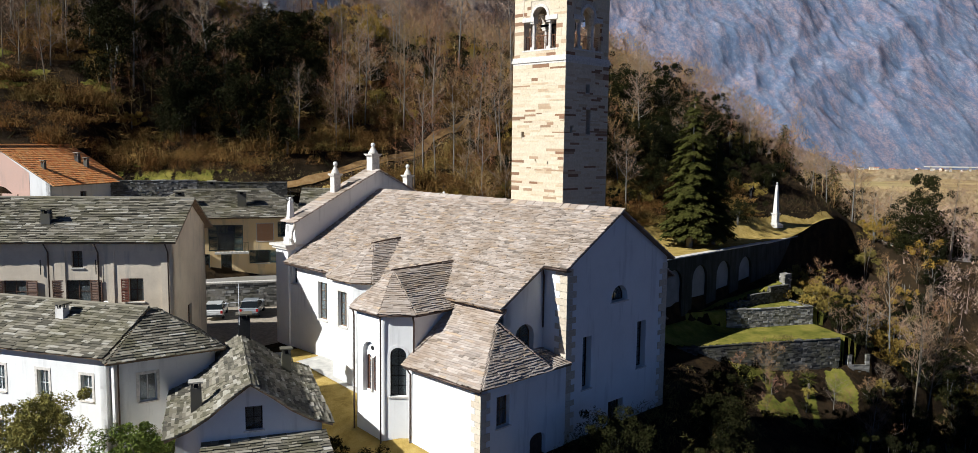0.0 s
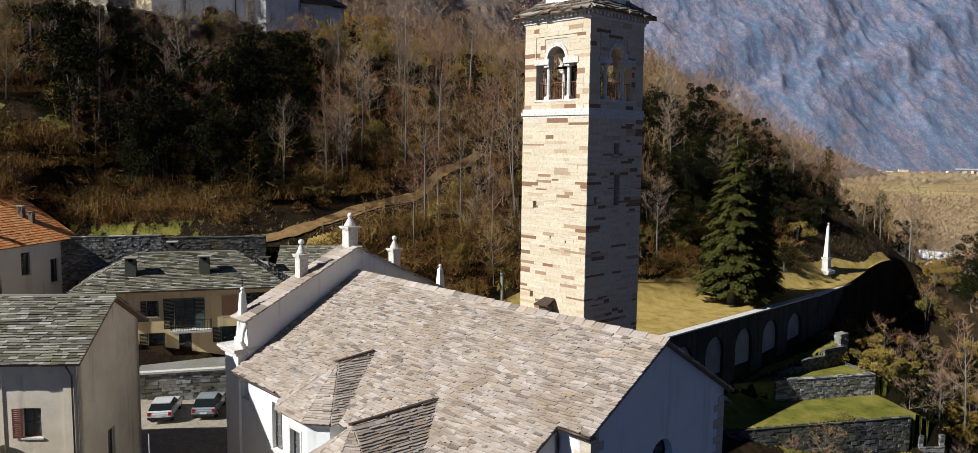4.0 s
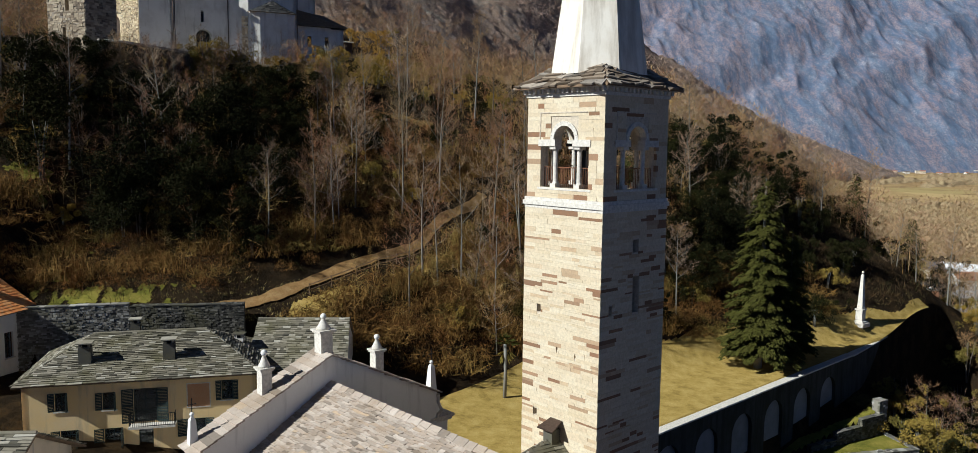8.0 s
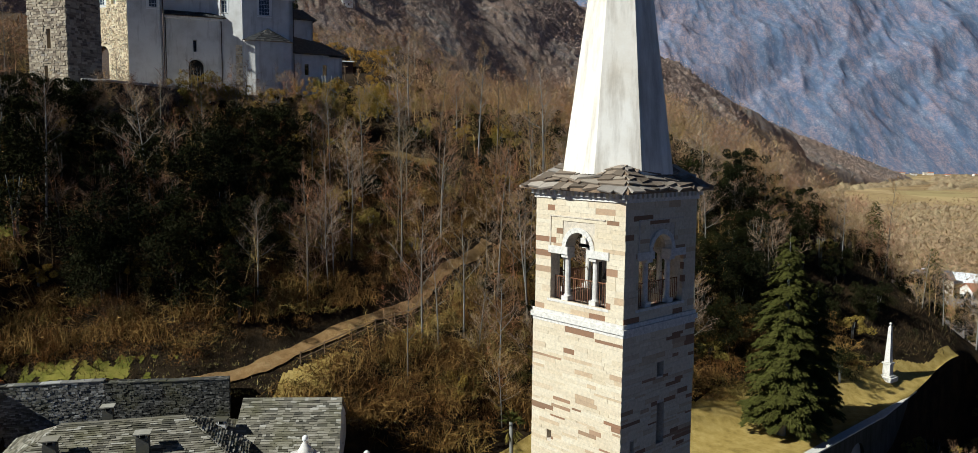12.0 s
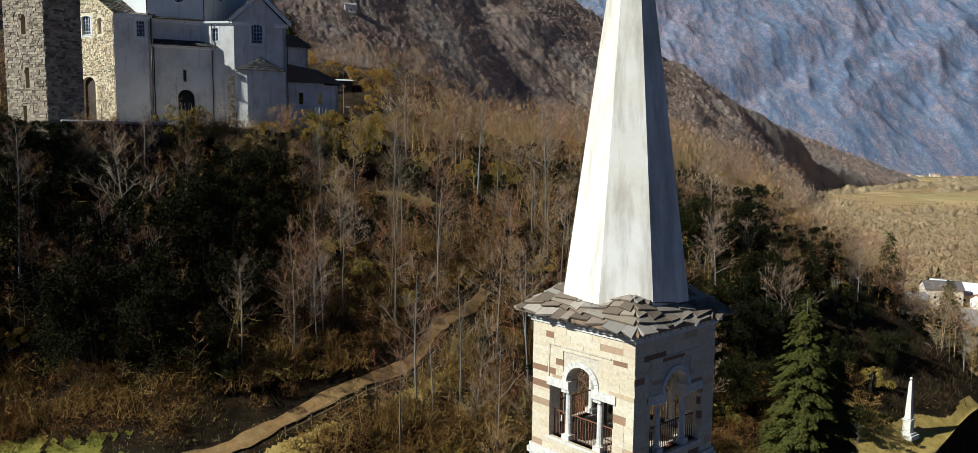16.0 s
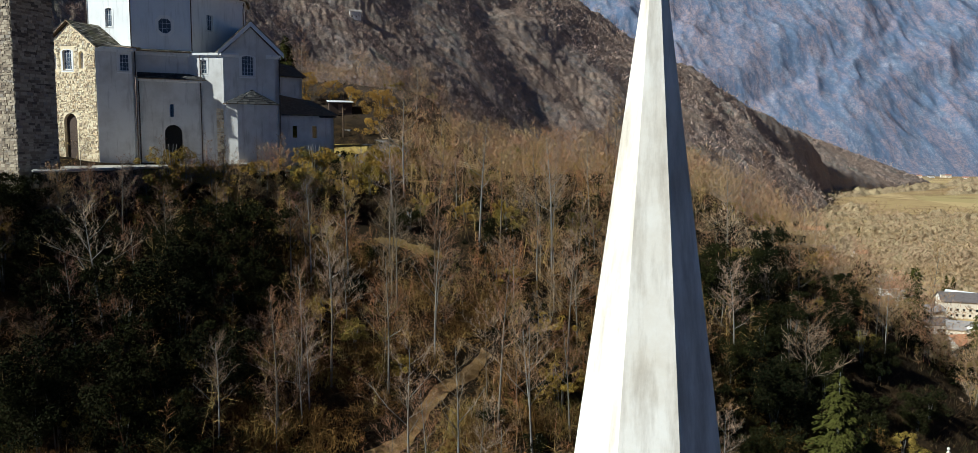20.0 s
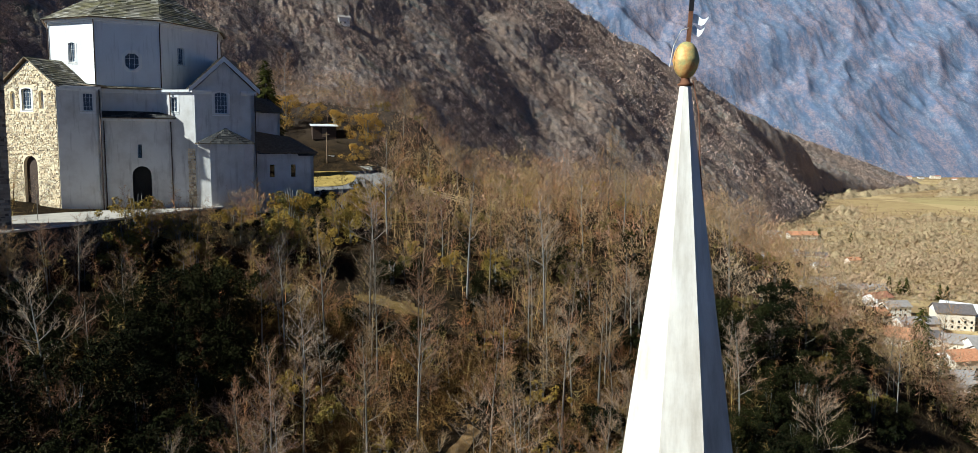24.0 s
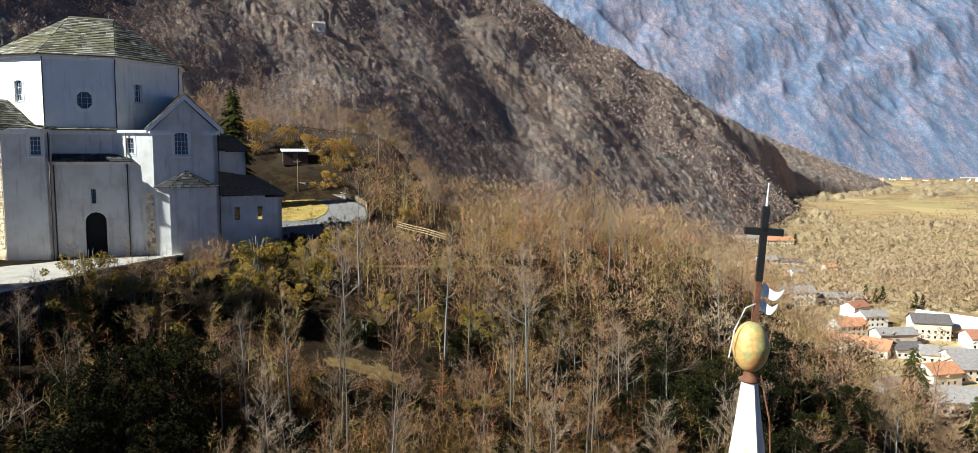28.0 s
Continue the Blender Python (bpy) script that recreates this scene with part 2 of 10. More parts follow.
# ---- geometry helpers ----
class Geo:
    """Collects faces of one mesh."""

    def __init__(self):
        self.v, self.f = [], []

    def add(self, vs, fs):
        n = len(self.v)
        self.v.extend(vs)
        self.f.extend([tuple(i + n for i in f) for f in fs])
        return self

    def box(self, x0, x1, y0, y1, z0, z1, m=None):
        vs = [(x, y, z) for z in (z0, z1) for x, y in ((x0, y0), (x1, y0), (x1, y1), (x0, y1))]
        if m is not None:
            vs = [tuple(m @ Vector(q)) for q in vs]
        return self.add(vs, [(3, 2, 1, 0), (4, 5, 6, 7), (0, 1, 5, 4), (1, 2, 6, 5), (2, 3, 7, 6), (3, 0, 4, 7)])

    def slab(self, poly, off):
        """A plate: a flat polygon pushed along off."""
        n = len(poly)
        off = Vector(off)
        vs = [tuple(p) for p in poly] + [tuple(Vector(p) + off) for p in poly]
        fs = [tuple(reversed(range(n))), tuple(range(n, 2 * n))] + [(i, (i + 1) % n, n + (i + 1) % n, n + i) for i in range(n)]
        return self.add(vs, fs)

    def lathe(self, prof, n=16, at=(0, 0, 0), phase=0.0):
        vs, fs = [], []
        for r, z in prof:
            for k in range(n):
                a = 2 * math.pi * (k + phase) / n
                vs.append((at[0] + r * math.cos(a), at[1] + r * math.sin(a), at[2] + z))
        for i in range(len(prof) - 1):
            for k in range(n):
                fs.append((i * n + k, i * n + (k + 1) % n, (i + 1) * n + (k + 1) % n, (i + 1) * n + k))
        fs.append(tuple(reversed(range(n))))
        fs.append(tuple((len(prof) - 1) * n + k for k in range(n)))
        return self.add(vs, fs)

    def tube(self, pts, radii, n=6):
        pts = [Vector(p) for p in pts]
        vs, fs = [], []
        for i, p in enumerate(pts):
            d = (pts[min(i + 1, len(pts) - 1)] - pts[max(i - 1, 0)]).normalized()
            s = d.cross(Vector((0.31, 0.17, 1)) if abs(d.z) < 0.9 else Vector((1, 0.2, 0))).normalized()
            w = d.cross(s)
            for k in range(n):
                a = 2 * math.pi * k / n
                vs.append(tuple(p + radii[i] * (s * math.cos(a) + w * math.sin(a))))
        for i in range(len(pts) - 1):
            for k in range(n):
                fs.append((i * n + k, i * n + (k + 1) % n, (i + 1) * n + (k + 1) % n, (i + 1) * n + k))
        fs += [tuple(reversed(range(n))), tuple((len(pts) - 1) * n + k for k in range(n))]
        return self.add(vs, fs)

    def mesh(self, name, mat, smooth=False):
        me = bpy.data.meshes.new(name)
        me.from_pydata(self.v, [], self.f)
        me.materials.append(mat)
        bm = bmesh.new()
        bm.from_mesh(me)
        if "wall" in name or "gable" in name:
            bmesh.ops.remove_doubles(bm, verts=bm.verts, dist=0.0005)
        bmesh.ops.recalc_face_normals(bm, faces=bm.faces)
        bm.to_mesh(me)
        bm.free()
        if smooth:
            me.polygons.foreach_set("use_smooth", [True] * len(me.polygons))
        return me


def part(name, geo, material, parent, label="", smooth=False, kind=""):
    me = geo.mesh(name, material, smooth) if isinstance(geo, Geo) else geo
    ob = new(name, me)
    if parent is not None:
        ob.parent = parent
    return tagged(ob, label, kind=kind)


def raw(name, verts, faces, mat):
    """A large mesh from arrays, quads or triangles."""
    me = bpy.data.meshes.new(name)
    verts, faces = np.asarray(verts, dtype=np.float32), np.asarray(faces, dtype=np.int32)
    k = faces.shape[1]
    me.vertices.add(len(verts))
    me.vertices.foreach_set("co", verts.ravel())
    me.loops.add(faces.size)
    me.loops.foreach_set("vertex_index", faces.ravel())
    me.polygons.add(len(faces))
    me.polygons.foreach_set("loop_start", np.arange(0, faces.size, k, dtype=np.int32))
    me.update(calc_edges=True)
    me.polygons.foreach_set("use_smooth", np.zeros(len(faces), dtype=bool))
    me.materials.append(mat)
    return me


def thing(name, m, label, category, group="", kind=""):
    ob = new(name)
    ob.matrix_world = m
    return tagged(ob, label, category, group, kind)


BOXF = np.array([(3, 2, 1, 0), (4, 5, 6, 7), (0, 1, 5, 4), (1, 2, 6, 5), (2, 3, 7, 6), (3, 0, 4, 7)])


def boxes_mesh(name, quads, mat):
    """Many six-sided pieces, given as arrays of eight corners, in one mesh."""
    q = np.asarray(quads, dtype=np.float32).reshape(-1, 8, 3)
    f = (BOXF[None] + 8 * np.arange(len(q))[:, None, None]).reshape(-1, 4)
    return raw(name, q.reshape(-1, 3), f, mat)


def clip_row(poly2, y):
    xs = []
    n = len(poly2)
    for i in range(n):
        (x0, y0), (x1, y1) = poly2[i], poly2[(i + 1) % n]
        if (y0 <= y < y1) or (y1 <= y < y0):
            xs.append(x0 + (x1 - x0) * (y - y0) / (y1 - y0))
    return (min(xs), max(xs)) if len(xs) >= 2 else None


def slab_rows(poly, across, rng, rowh=0.32, wid=(0.35, 0.8), thick=0.05, lift=0.05, rough=0.02):
    """Stone slabs over a flat roof face, row by row from the eave up. across: the level direction along the eave. Returns arrays of eight corners."""
    p0 = Vector(poly[0])
    e = Vector(across).normalized()
    n = Vector((0, 0, 0))
    for i in range(1, len(poly) - 1):
        n += (Vector(poly[i]) - p0).cross(Vector(poly[i + 1]) - p0)
    n.normalize()
    if n.z < 0:
        n = -n
    lv = Vector((0, 0, 1)).cross(n)
    if lv.length > 0.05:
        e = lv.normalized() * (1 if lv.dot(e) >= 0 else -1)
    s = n.cross(e).normalized()
    if s.z < 0:
        s = -s
    poly2 = [((Vector(p) - p0).dot(e), (Vector(p) - p0).dot(s)) for p in poly]
    y0, y1 = min(q[1] for q in poly2), max(q[1] for q in poly2)
    rows = max(1, round((y1 - y0) / rowh))
    hgt = (y1 - y0) / rows
    out = []
    for r in range(rows):
        yl, yh = y0 + r * hgt, y0 + (r + 1) * hgt
        span = clip_row(poly2, (yl + yh) / 2)
        low, top = clip_row(poly2, yl + 1e-4), clip_row(poly2, yh - 1e-4)
        if not span:
            continue
        x = span[0] - rng.random() * 0.05
        while x < span[1] - 0.02:
            w = wid[0] + (wid[1] - wid[0]) * rng.random() ** 1.5
            xe = min(x + w, span[1] + 0.04)
            if span[1] - xe < wid[0] * 0.6:
                xe = span[1] + 0.04 * rng.random()
            t = thick * (0.6 + 0.9 * rng.random())
            yb = yl - 0.05 - (rng.random() - 0.5) * 2 * rough - (0.04 * rng.random() if r == 0 else 0)
            tilt = (rng.random() - 0.5) * rough * 2
            up = lift * (0.7 + 0.6 * rng.random())
            xa, xb = x + 0.006, xe - 0.006
            ye = yh + 0.06
            xl2, xr2 = xa, xb
            if top and r < rows - 1:
                xl2, xr2 = max(xa, min(top[0], xb)), min(xb, max(top[1], xa))
            q = [(xa, yb + tilt, up - t), (xb, yb - tilt, up - t), (xr2, ye, -t), (xl2, ye, -t), (xa, yb + tilt, up), (xb, yb - tilt, up), (xr2, ye, 0.004), (xl2, ye, 0.004)]
            out.append([tuple(p0 + e * a + s * b + n * (c + 0.02)) for a, b, c in q])
            x = xe
    return out


def piece_objects(name, quads, mat, parent, count):
    """The given pieces as objects of their own, each laid at its first corner."""
    for q in quads[:count]:
        o = Vector(q[0])
        ob = new(name, boxes_mesh(name, [[tuple(Vector(p) - o) for p in q]], mat))
        ob.parent = parent
        ob.location = o


def roof(parent, faces, mat, rng, name="slabs", under=M_WOOD, **kw):
    """faces: (polygon, eave direction). A bed under each face; returns the slabs."""
    quads = []
    for poly, e in faces:
        part("roof_bed", Geo().slab(poly, (0, 0, -0.10)), under, parent)
        quads += slab_rows(poly, e, rng, **kw)
    return quads


def wall(g, p0, p1, z0, top, t, holes=()):
    """An upright wall in the mesh g, from p0 to p1 seen from outside left to right; t: thickness inwards. top: a height or [(s, z), ...]. holes: (s0, s1, z0, z1, arch)."""
    p0, p1 = Vector((*p0, 0)), Vector((*p1, 0))
    ln = (p1 - p0).length
    d = (p1 - p0) / ln
    inw = Vector((-d.y, d.x, 0)) * t
    tops = [(0, top), (ln, top)] if isinstance(top, (int, float)) else list(top)

    def zt(s):
        for (a, za), (b, zb) in zip(tops, tops[1:]):
            if a - 1e-6 <= s <= b + 1e-6:
                return za + (zb - za) * (s - a) / max(b - a, 1e-6)
        return tops[-1][1]

    def poly(pts):
        g.slab([p0 + d * s + Vector((0, 0, z)) for s, z in pts], inw)

    def above(s0, s1, arc):
        """arc: the lower border from s0 to s1."""
        mid = [(s, z) for s, z in tops if s0 + 1e-6 < s < s1 - 1e-6]
        poly(arc + [(s1, zt(s1))] + mid[::-1] + [(s0, zt(s0))])

    groups = []
    for h in sorted(holes):
        if groups and h[0] < groups[-1][1] - 1e-6:
            groups[-1][1] = max(groups[-1][1], h[1])
            groups[-1][2].append(h)
        else:
            groups.append([h[0], h[1], [h]])
    cur = 0.0
    for g0, g1, hs in groups:
        if g0 > cur + 1e-4:
            above(cur, g0, [(cur, z0), (g0, z0)])
        zc = z0
        for s0, s1, a0, a1, arch in sorted(hs, key=lambda q: q[2]):
            if a0 > zc + 1e-4:
                poly([(g0, zc), (g1, zc), (g1, a0), (g0, a0)])
            r = (s1 - s0) / 2
            zs = a1 - r * arch
            for e0, e1 in ((g0, s0), (s1, g1)):
                if e1 > e0 + 1e-4:
                    poly([(e0, a0), (e1, a0), (e1, zs), (e0, zs)])
            if arch:
                arc = [(s0 + r - r * math.cos(math.pi * k / 10), zs + r * arch * math.sin(math.pi * k / 10)) for k in range(11)]
                poly(([(g0, zs)] if g0 < s0 - 1e-4 else []) + arc[:6] + [(g0, a1)])
                poly(arc[5:] + ([(g1, zs)] if g1 > s1 + 1e-4 else []) + [(g1, a1)])
            zc = a1
        above(g0, g1, [(g0, zc), (g1, zc)])
        cur = g1
    if cur < ln - 1e-4:
        above(cur, ln, [(cur, z0), (ln, z0)])
    return p0, d, inw / t


def window(parent, p0, p1, s0, s1, z0, z1, arch=0, depth=0.18, bars=(1, 2), fmat=M_FRAME, surround=None, sill=True, glass=None, fw=0.06, name="window", sw=0.16):
    """Frame, bars and pane in an opening of a wall from p0 to p1, set back by depth."""
    p0, p1 = Vector((*p0, 0)), Vector((*p1, 0))
    d = (p1 - p0).normalized()
    inw = Vector((-d.y, d.x, 0))
    m = Matrix((d, inw, Vector((0, 0, 1)))).transposed().to_4x4()
    m.translation = p0
    w = new(name)
    w.parent = parent
    w.matrix_basis = m
    r = (s1 - s0) / 2
    zt = z1 - (r * arch if arch else 0)
    fr = Geo()
    fr.box(s0, s0 + fw, depth, depth + 0.07, z0, zt)
    fr.box(s1 - fw, s1, depth, depth + 0.07, z0, zt)
    fr.box(s0 + fw, s1 - fw, depth, depth + 0.07, z0, z0 + fw)
    if arch:
        for k in range(10):
            a0, a1 = math.pi * k / 10, math.pi * (k + 1) / 10
            q = [(s0 + r - rr * math.cos(a), depth, zt + rr * arch * math.sin(a)) for rr, a in ((r, a0), (r, a1), (r - fw, a1), (r - fw, a0))]
            fr.slab(q, (0, 0.07, 0))
    else:
        fr.box(s0 + fw, s1 - fw, depth, depth + 0.07, z1 - fw, z1)
    part("frame", fr, fmat, w)
    nb = Geo()
    for k in range(1, bars[0] + 1):
        x = s0 + (s1 - s0) * k / (bars[0] + 1)
        h = zt + (math.sqrt(max(0, r * r - (x - s0 - r) ** 2)) * arch if arch else 0)
        nb.box(x - 0.018, x + 0.018, depth + 0.005, depth + 0.05, z0 + fw, h if arch else z1 - fw)
    for k in range(1, bars[1] + 1):
        z = z0 + (z1 - z0) * k / (bars[1] + 1)
        hw = r
        if arch and z > zt:
            hw = math.sqrt(max(0.0, r * r - ((z - zt) / arch) ** 2))
        if hw > fw * 2:
            nb.box(s0 + r - hw + fw * 0.5, s0 + r + hw - fw * 0.5, depth + 0.008, depth + 0.045, z - 0.015, z + 0.015)
    if nb.f:
        part("glazing_bars", nb, fmat, w)
    if arch:
        pn = [(s0 + r - r * math.cos(math.pi * k / 10), depth + 0.05, zt + r * arch * math.sin(math.pi * k / 10)) for k in range(11)] + [(s1, depth + 0.05, z0), (s0, depth + 0.05, z0)]
    else:
        pn = [(s0, depth + 0.05, z0), (s1, depth + 0.05, z0), (s1, depth + 0.05, z1), (s0, depth + 0.05, z1)]
    gl = part("pane", Geo().slab(pn, (0, 0.012, 0)), glass or M_GLASS, w)
    gl.visible_shadow = False
    if sill:
        part("sill", Geo().box(s0 - 0.1, s1 + 0.1, -0.08, depth, z0 - 0.09, z0 - 0.003), M_TRIM, w)
    if surround:
        sg = Geo()
        k = sw
        sg.box(s0 - k, s0, -0.03, 0.06, z0, zt)
        sg.box(s1, s1 + k, -0.03, 0.06, z0, zt)
        if arch:
            for i in range(10):
                a0, a1 = math.pi * i / 10, math.pi * (i + 1) / 10
                sg.slab([(s0 + r - rr * math.cos(a), -0.03, zt + (rr if rr > r else r) * arch * math.sin(a) * 1.0) for rr, a in ((r + k, a0), (r + k, a1), (r, a1), (r, a0))], (0, 0.09, 0))
        else:
            sg.box(s0 - k, s1 + k, -0.03, 0.06, z1, z1 + k)
        if sw > 0.2:
            sg.box(s0 - k, s1 + k, -0.035, 0.05, z0 - k, z0 - 0.095)
        part("surround", sg, surround, w)
    return w


def shutter_pair(parent, p0, p1, s0, s1, z0, z1, mat, open_left=1.0, open_right=1.0, angle=8):
    """Louvred shutters folded back against the wall beside an opening."""
    p0, p1 = Vector((*p0, 0)), Vector((*p1, 0))
    d = (p1 - p0).normalized()
    inw = Vector((-d.y, d.x, 0))
    base = Matrix((d, inw, Vector((0, 0, 1)))).transposed().to_4x4()
    base.translation = p0
    wd = (s1 - s0) / 2
    for side, s, op in ((-1, s0, open_left), (1, s1, open_right)):
        if not op:
            continue
        g = Geo()
        g.box(0, 0.06, -0.045, 0, z0, z1)
        g.box(wd - 0.06, wd, -0.045, 0, z0, z1)
        for zz in (z0, (z0 + z1) / 2, z1 - 0.07):
            g.box(0.06, wd - 0.06, -0.045, 0, zz, zz + 0.07)
        n = max(4, int((z1 - z0) / 0.12))
        for k in range(n):
            zz = z0 + 0.07 + (z1 - z0 - 0.14) * (k + 0.5) / n
            g.add([(0.06, -0.04, zz - 0.05), (wd - 0.06, -0.04, zz - 0.05), (wd - 0.06, -0.008, zz + 0.03), (0.06, -0.008, zz + 0.03)], [(0, 1, 2, 3)])
        sh = part("shutter", g, mat, parent)
        turn = pose(0, 0, 0, 0, 0, (180 - op * 180 + angle) if side > 0 else 0)
        if side > 0:
            sh.matrix_basis = base @ Matrix.Translation((s + 0.01, -0.01, 0)) @ pose(0, 0, 0, 0, 0, -angle if op == 1.0 else -90)
        else:
            sh.matrix_basis = base @ Matrix.Translation((s - 0.01, -0.01, 0)) @ Matrix.Diagonal((-1, 1, 1, 1)) @ pose(0, 0, 0, 0, 0, -angle if op == 1.0 else -90)


# ---- ground ----
CO = (-9.3, 65.4)                      # origin of the church's own axes: a along the ridge, b across it


def church_ab(x, y):
    dx, dy = x - CO[0], y - CO[1]
    return (dx - dy) * 0.70710678, (dx + dy) * 0.70710678


def church_xy(a, b):
    return CO[0] + (a + b) * 0.70710678, CO[1] + (b - a) * 0.70710678


def sstep(x, lo, hi):
    t = np.clip((x - lo) / (hi - lo), 0, 1)
    return t * t * (3 - 2 * t)


def smin(a, b, k):
    h = np.clip(0.5 + 0.5 * (b - a) / k, 0, 1)
    return b + (a - b) * h - k * h * (1 - h)


def smax(a, b, k):
    return -smin(-a, -b, k)


def wave(x, y, seed, scale):
    """Cheap smooth ups and downs, of about -1 to 1."""
    r = np.random.RandomState(seed)
    z = 0 * x
    for k in range(6):
        f = scale * (1.6 ** k)
        t = r.uniform(0, 6.28)
        z = z + np.sin((x * np.cos(t) + y * np.sin(t)) * 6.2832 / f + r.uniform(0, 6.28)) / 2.0
    return z / 2.2


def valley_edge(y):
    yy = np.clip(y, 0, 5000)
    return 122 + 0.10 * yy + 0.00003 * yy * yy


def height(x, y):
    x, y = np.asarray(x, float), np.asarray(y, float)
    a, b = church_ab(x, y)
    # the near hillside behind the church
    hill = 20 + 0.52 * (y - 92) - 0.30 * (x + 24)
    top = 45.2 + 0.06 * (y - 150) - 0.10 * (x + 30)
    hill = smin(hill, top, 8)
    d = valley_edge(y) - x
    side = 0.86 * (d - 8) - 42
    hill = smin(hill, side, 10)
    hill = hill + 0.5 * np.clip(y - 208, 0, 26) * sstep(-x, 6, 32) - 0.45 * np.clip(y - 215 - 25 * sstep(-x, 6, 32), 0, 400)
    # the long mountain flank: a crest that falls to the right, and the slope on this side of it
    sc = -((x - 740) * 0.82 + (y - 1730) * 0.57)
    qc = (x - 740) * 0.57 - (y - 1730) * 0.82
    rise = 0.375 * np.clip(sc, -400, 2200) - 0.85 * np.clip(270 - sc, 0, 400)
    far = -46 + rise - np.where(qc > 0, 0.78, -0.9) * qc
    up = np.clip((far + 44) / 90, 0, 1)
    s2, q2 = -((x - 1150) * 0.88 + (y - 2150) * 0.47), (x - 1150) * 0.47 - (y - 2150) * 0.88
    far = smax(far, -92 + 0.265 * np.clip(s2, -400, 900) - np.where(q2 > 0, 0.5, -0.6) * q2, 20)
    spur = np.abs(np.sin(sc / 76 + 0.7 * np.sin(qc / 120) + 0.4 * np.sin(sc / 31)))
    spur2 = np.abs(np.sin(sc / 29 + 1.1 * np.sin(qc / 60) + 0.8 * np.sin(qc / 23)))
    far = far + up * (9 * spur + 5 * spur2 - 8 + 6 * wave(x, y, 3, 260) + 6 * wave(x, y, 4, 85))
    # its end drops steeply towards the valley
    far = far - 0.50 * np.clip(590 - sc, 0, 420) * sstep(qc, 0, 110) * sstep(sc, -300, 120)
    h = smax(hill, far, 14)
    # the churchyard, the square and the terraces below
    yard = 9.2 - 0.09 * np.clip(a - 5, 0, 60) - 0.03 * np.clip(-b - 8, 0, 100)
    yard = yard - 0.75 * np.clip(a - 25.5, 0, 14) - 0.3 * np.clip(a - 39.5, 0, 200) + 0.02 * np.clip(-20 - a, 0, 100)
    yard = yard - 0.35 * np.clip(-b - 12, 0, 14) * sstep(a, -6, 4)
    lawn = 11.6 + 0.12 * np.clip(-8 - a, 0, 30)
    k_lawn = sstep(b, 12, 16) * (1 - sstep(a, 1.9, 2.1))
    low = yard * (1 - k_lawn) + lawn * k_lawn
    edge = sstep(hill - low, -0.5, 4.0)
    near = np.where(hill > low, low + (hill - low) * edge, low)
    # right of the garden wall the ground steps down in terraces
    s_, d_ = 0.966 * x + 0.258 * y, 0.966 * y - 0.258 * x
    d_b = 86.4 + 0.30 * (s_ - 50.2)
    ter = np.where(d_ < 79.7, -1.6 - 0.72 * (79.7 - d_), 2.0 + 0.02 * (d_ - 80))
    ter = np.where(d_ > 86.3, 4.35, ter)
    ter = np.where(d_ > d_b, np.maximum(ter, 4.35) + 2.4 * np.clip((s_ - 52) / 14, 0, 1) * sstep(d_, d_b, d_b + 0.5) - 0.10 * np.clip(d_ - d_b - 2, 0, 40), ter)
    ter = smax(ter, 3.6 - 0.56 * np.clip(a - 3, 0, 200), 0.6)
    ter = ter - 0.62 * np.clip(s_ - 67.2, 0, 90)
    k_ter = sstep(a, 2.1, 2.3) * sstep(b, 10, 16) * (1 - sstep(b, 92, 100))
    near = near * (1 - k_ter) + np.minimum(ter, 7.2) * k_ter
    near = smax(near, -42 + 0 * x, 6)
    k_far = sstep(y, 118, 150)
    h = near * (1 - k_far) + smax(h, -42 + 0 * x, 6) * k_far
    # the bench cut behind the ochre house, held by stone walls
    line = np.where(x < -33, 85.9 + 0.29 * (x + 42), 88.5 + 0.22 * (x + 33))
    k_cut = sstep(x, -48, -44) * (1 - sstep(x, -23.5, -21)) * (1 - sstep(y, 96, 104))
    cut = np.where(y < line, 15.0, 20.2 + 0.42 * (y - line))
    h = h + (np.minimum(h, cut) - h) * k_cut
    rough = wave(x, y, 8, 9) * 0.35 + wave(x, y, 9, 3) * 0.10
    mask = sstep(h, 13, 20) + 0.2
    return h + rough * np.clip(mask, 0, 1) * sstep(np.hypot(x, y - 60), 18, 40)


def h1(x, y):
    return float(height(np.array([x]), np.array([y]))[0])


def axis_steps(spans):
    out = []
    for lo, hi, n in spans:
        out += list(np.linspace(lo, hi, n, endpoint=False))
    return np.array(out + [spans[-1][1]])


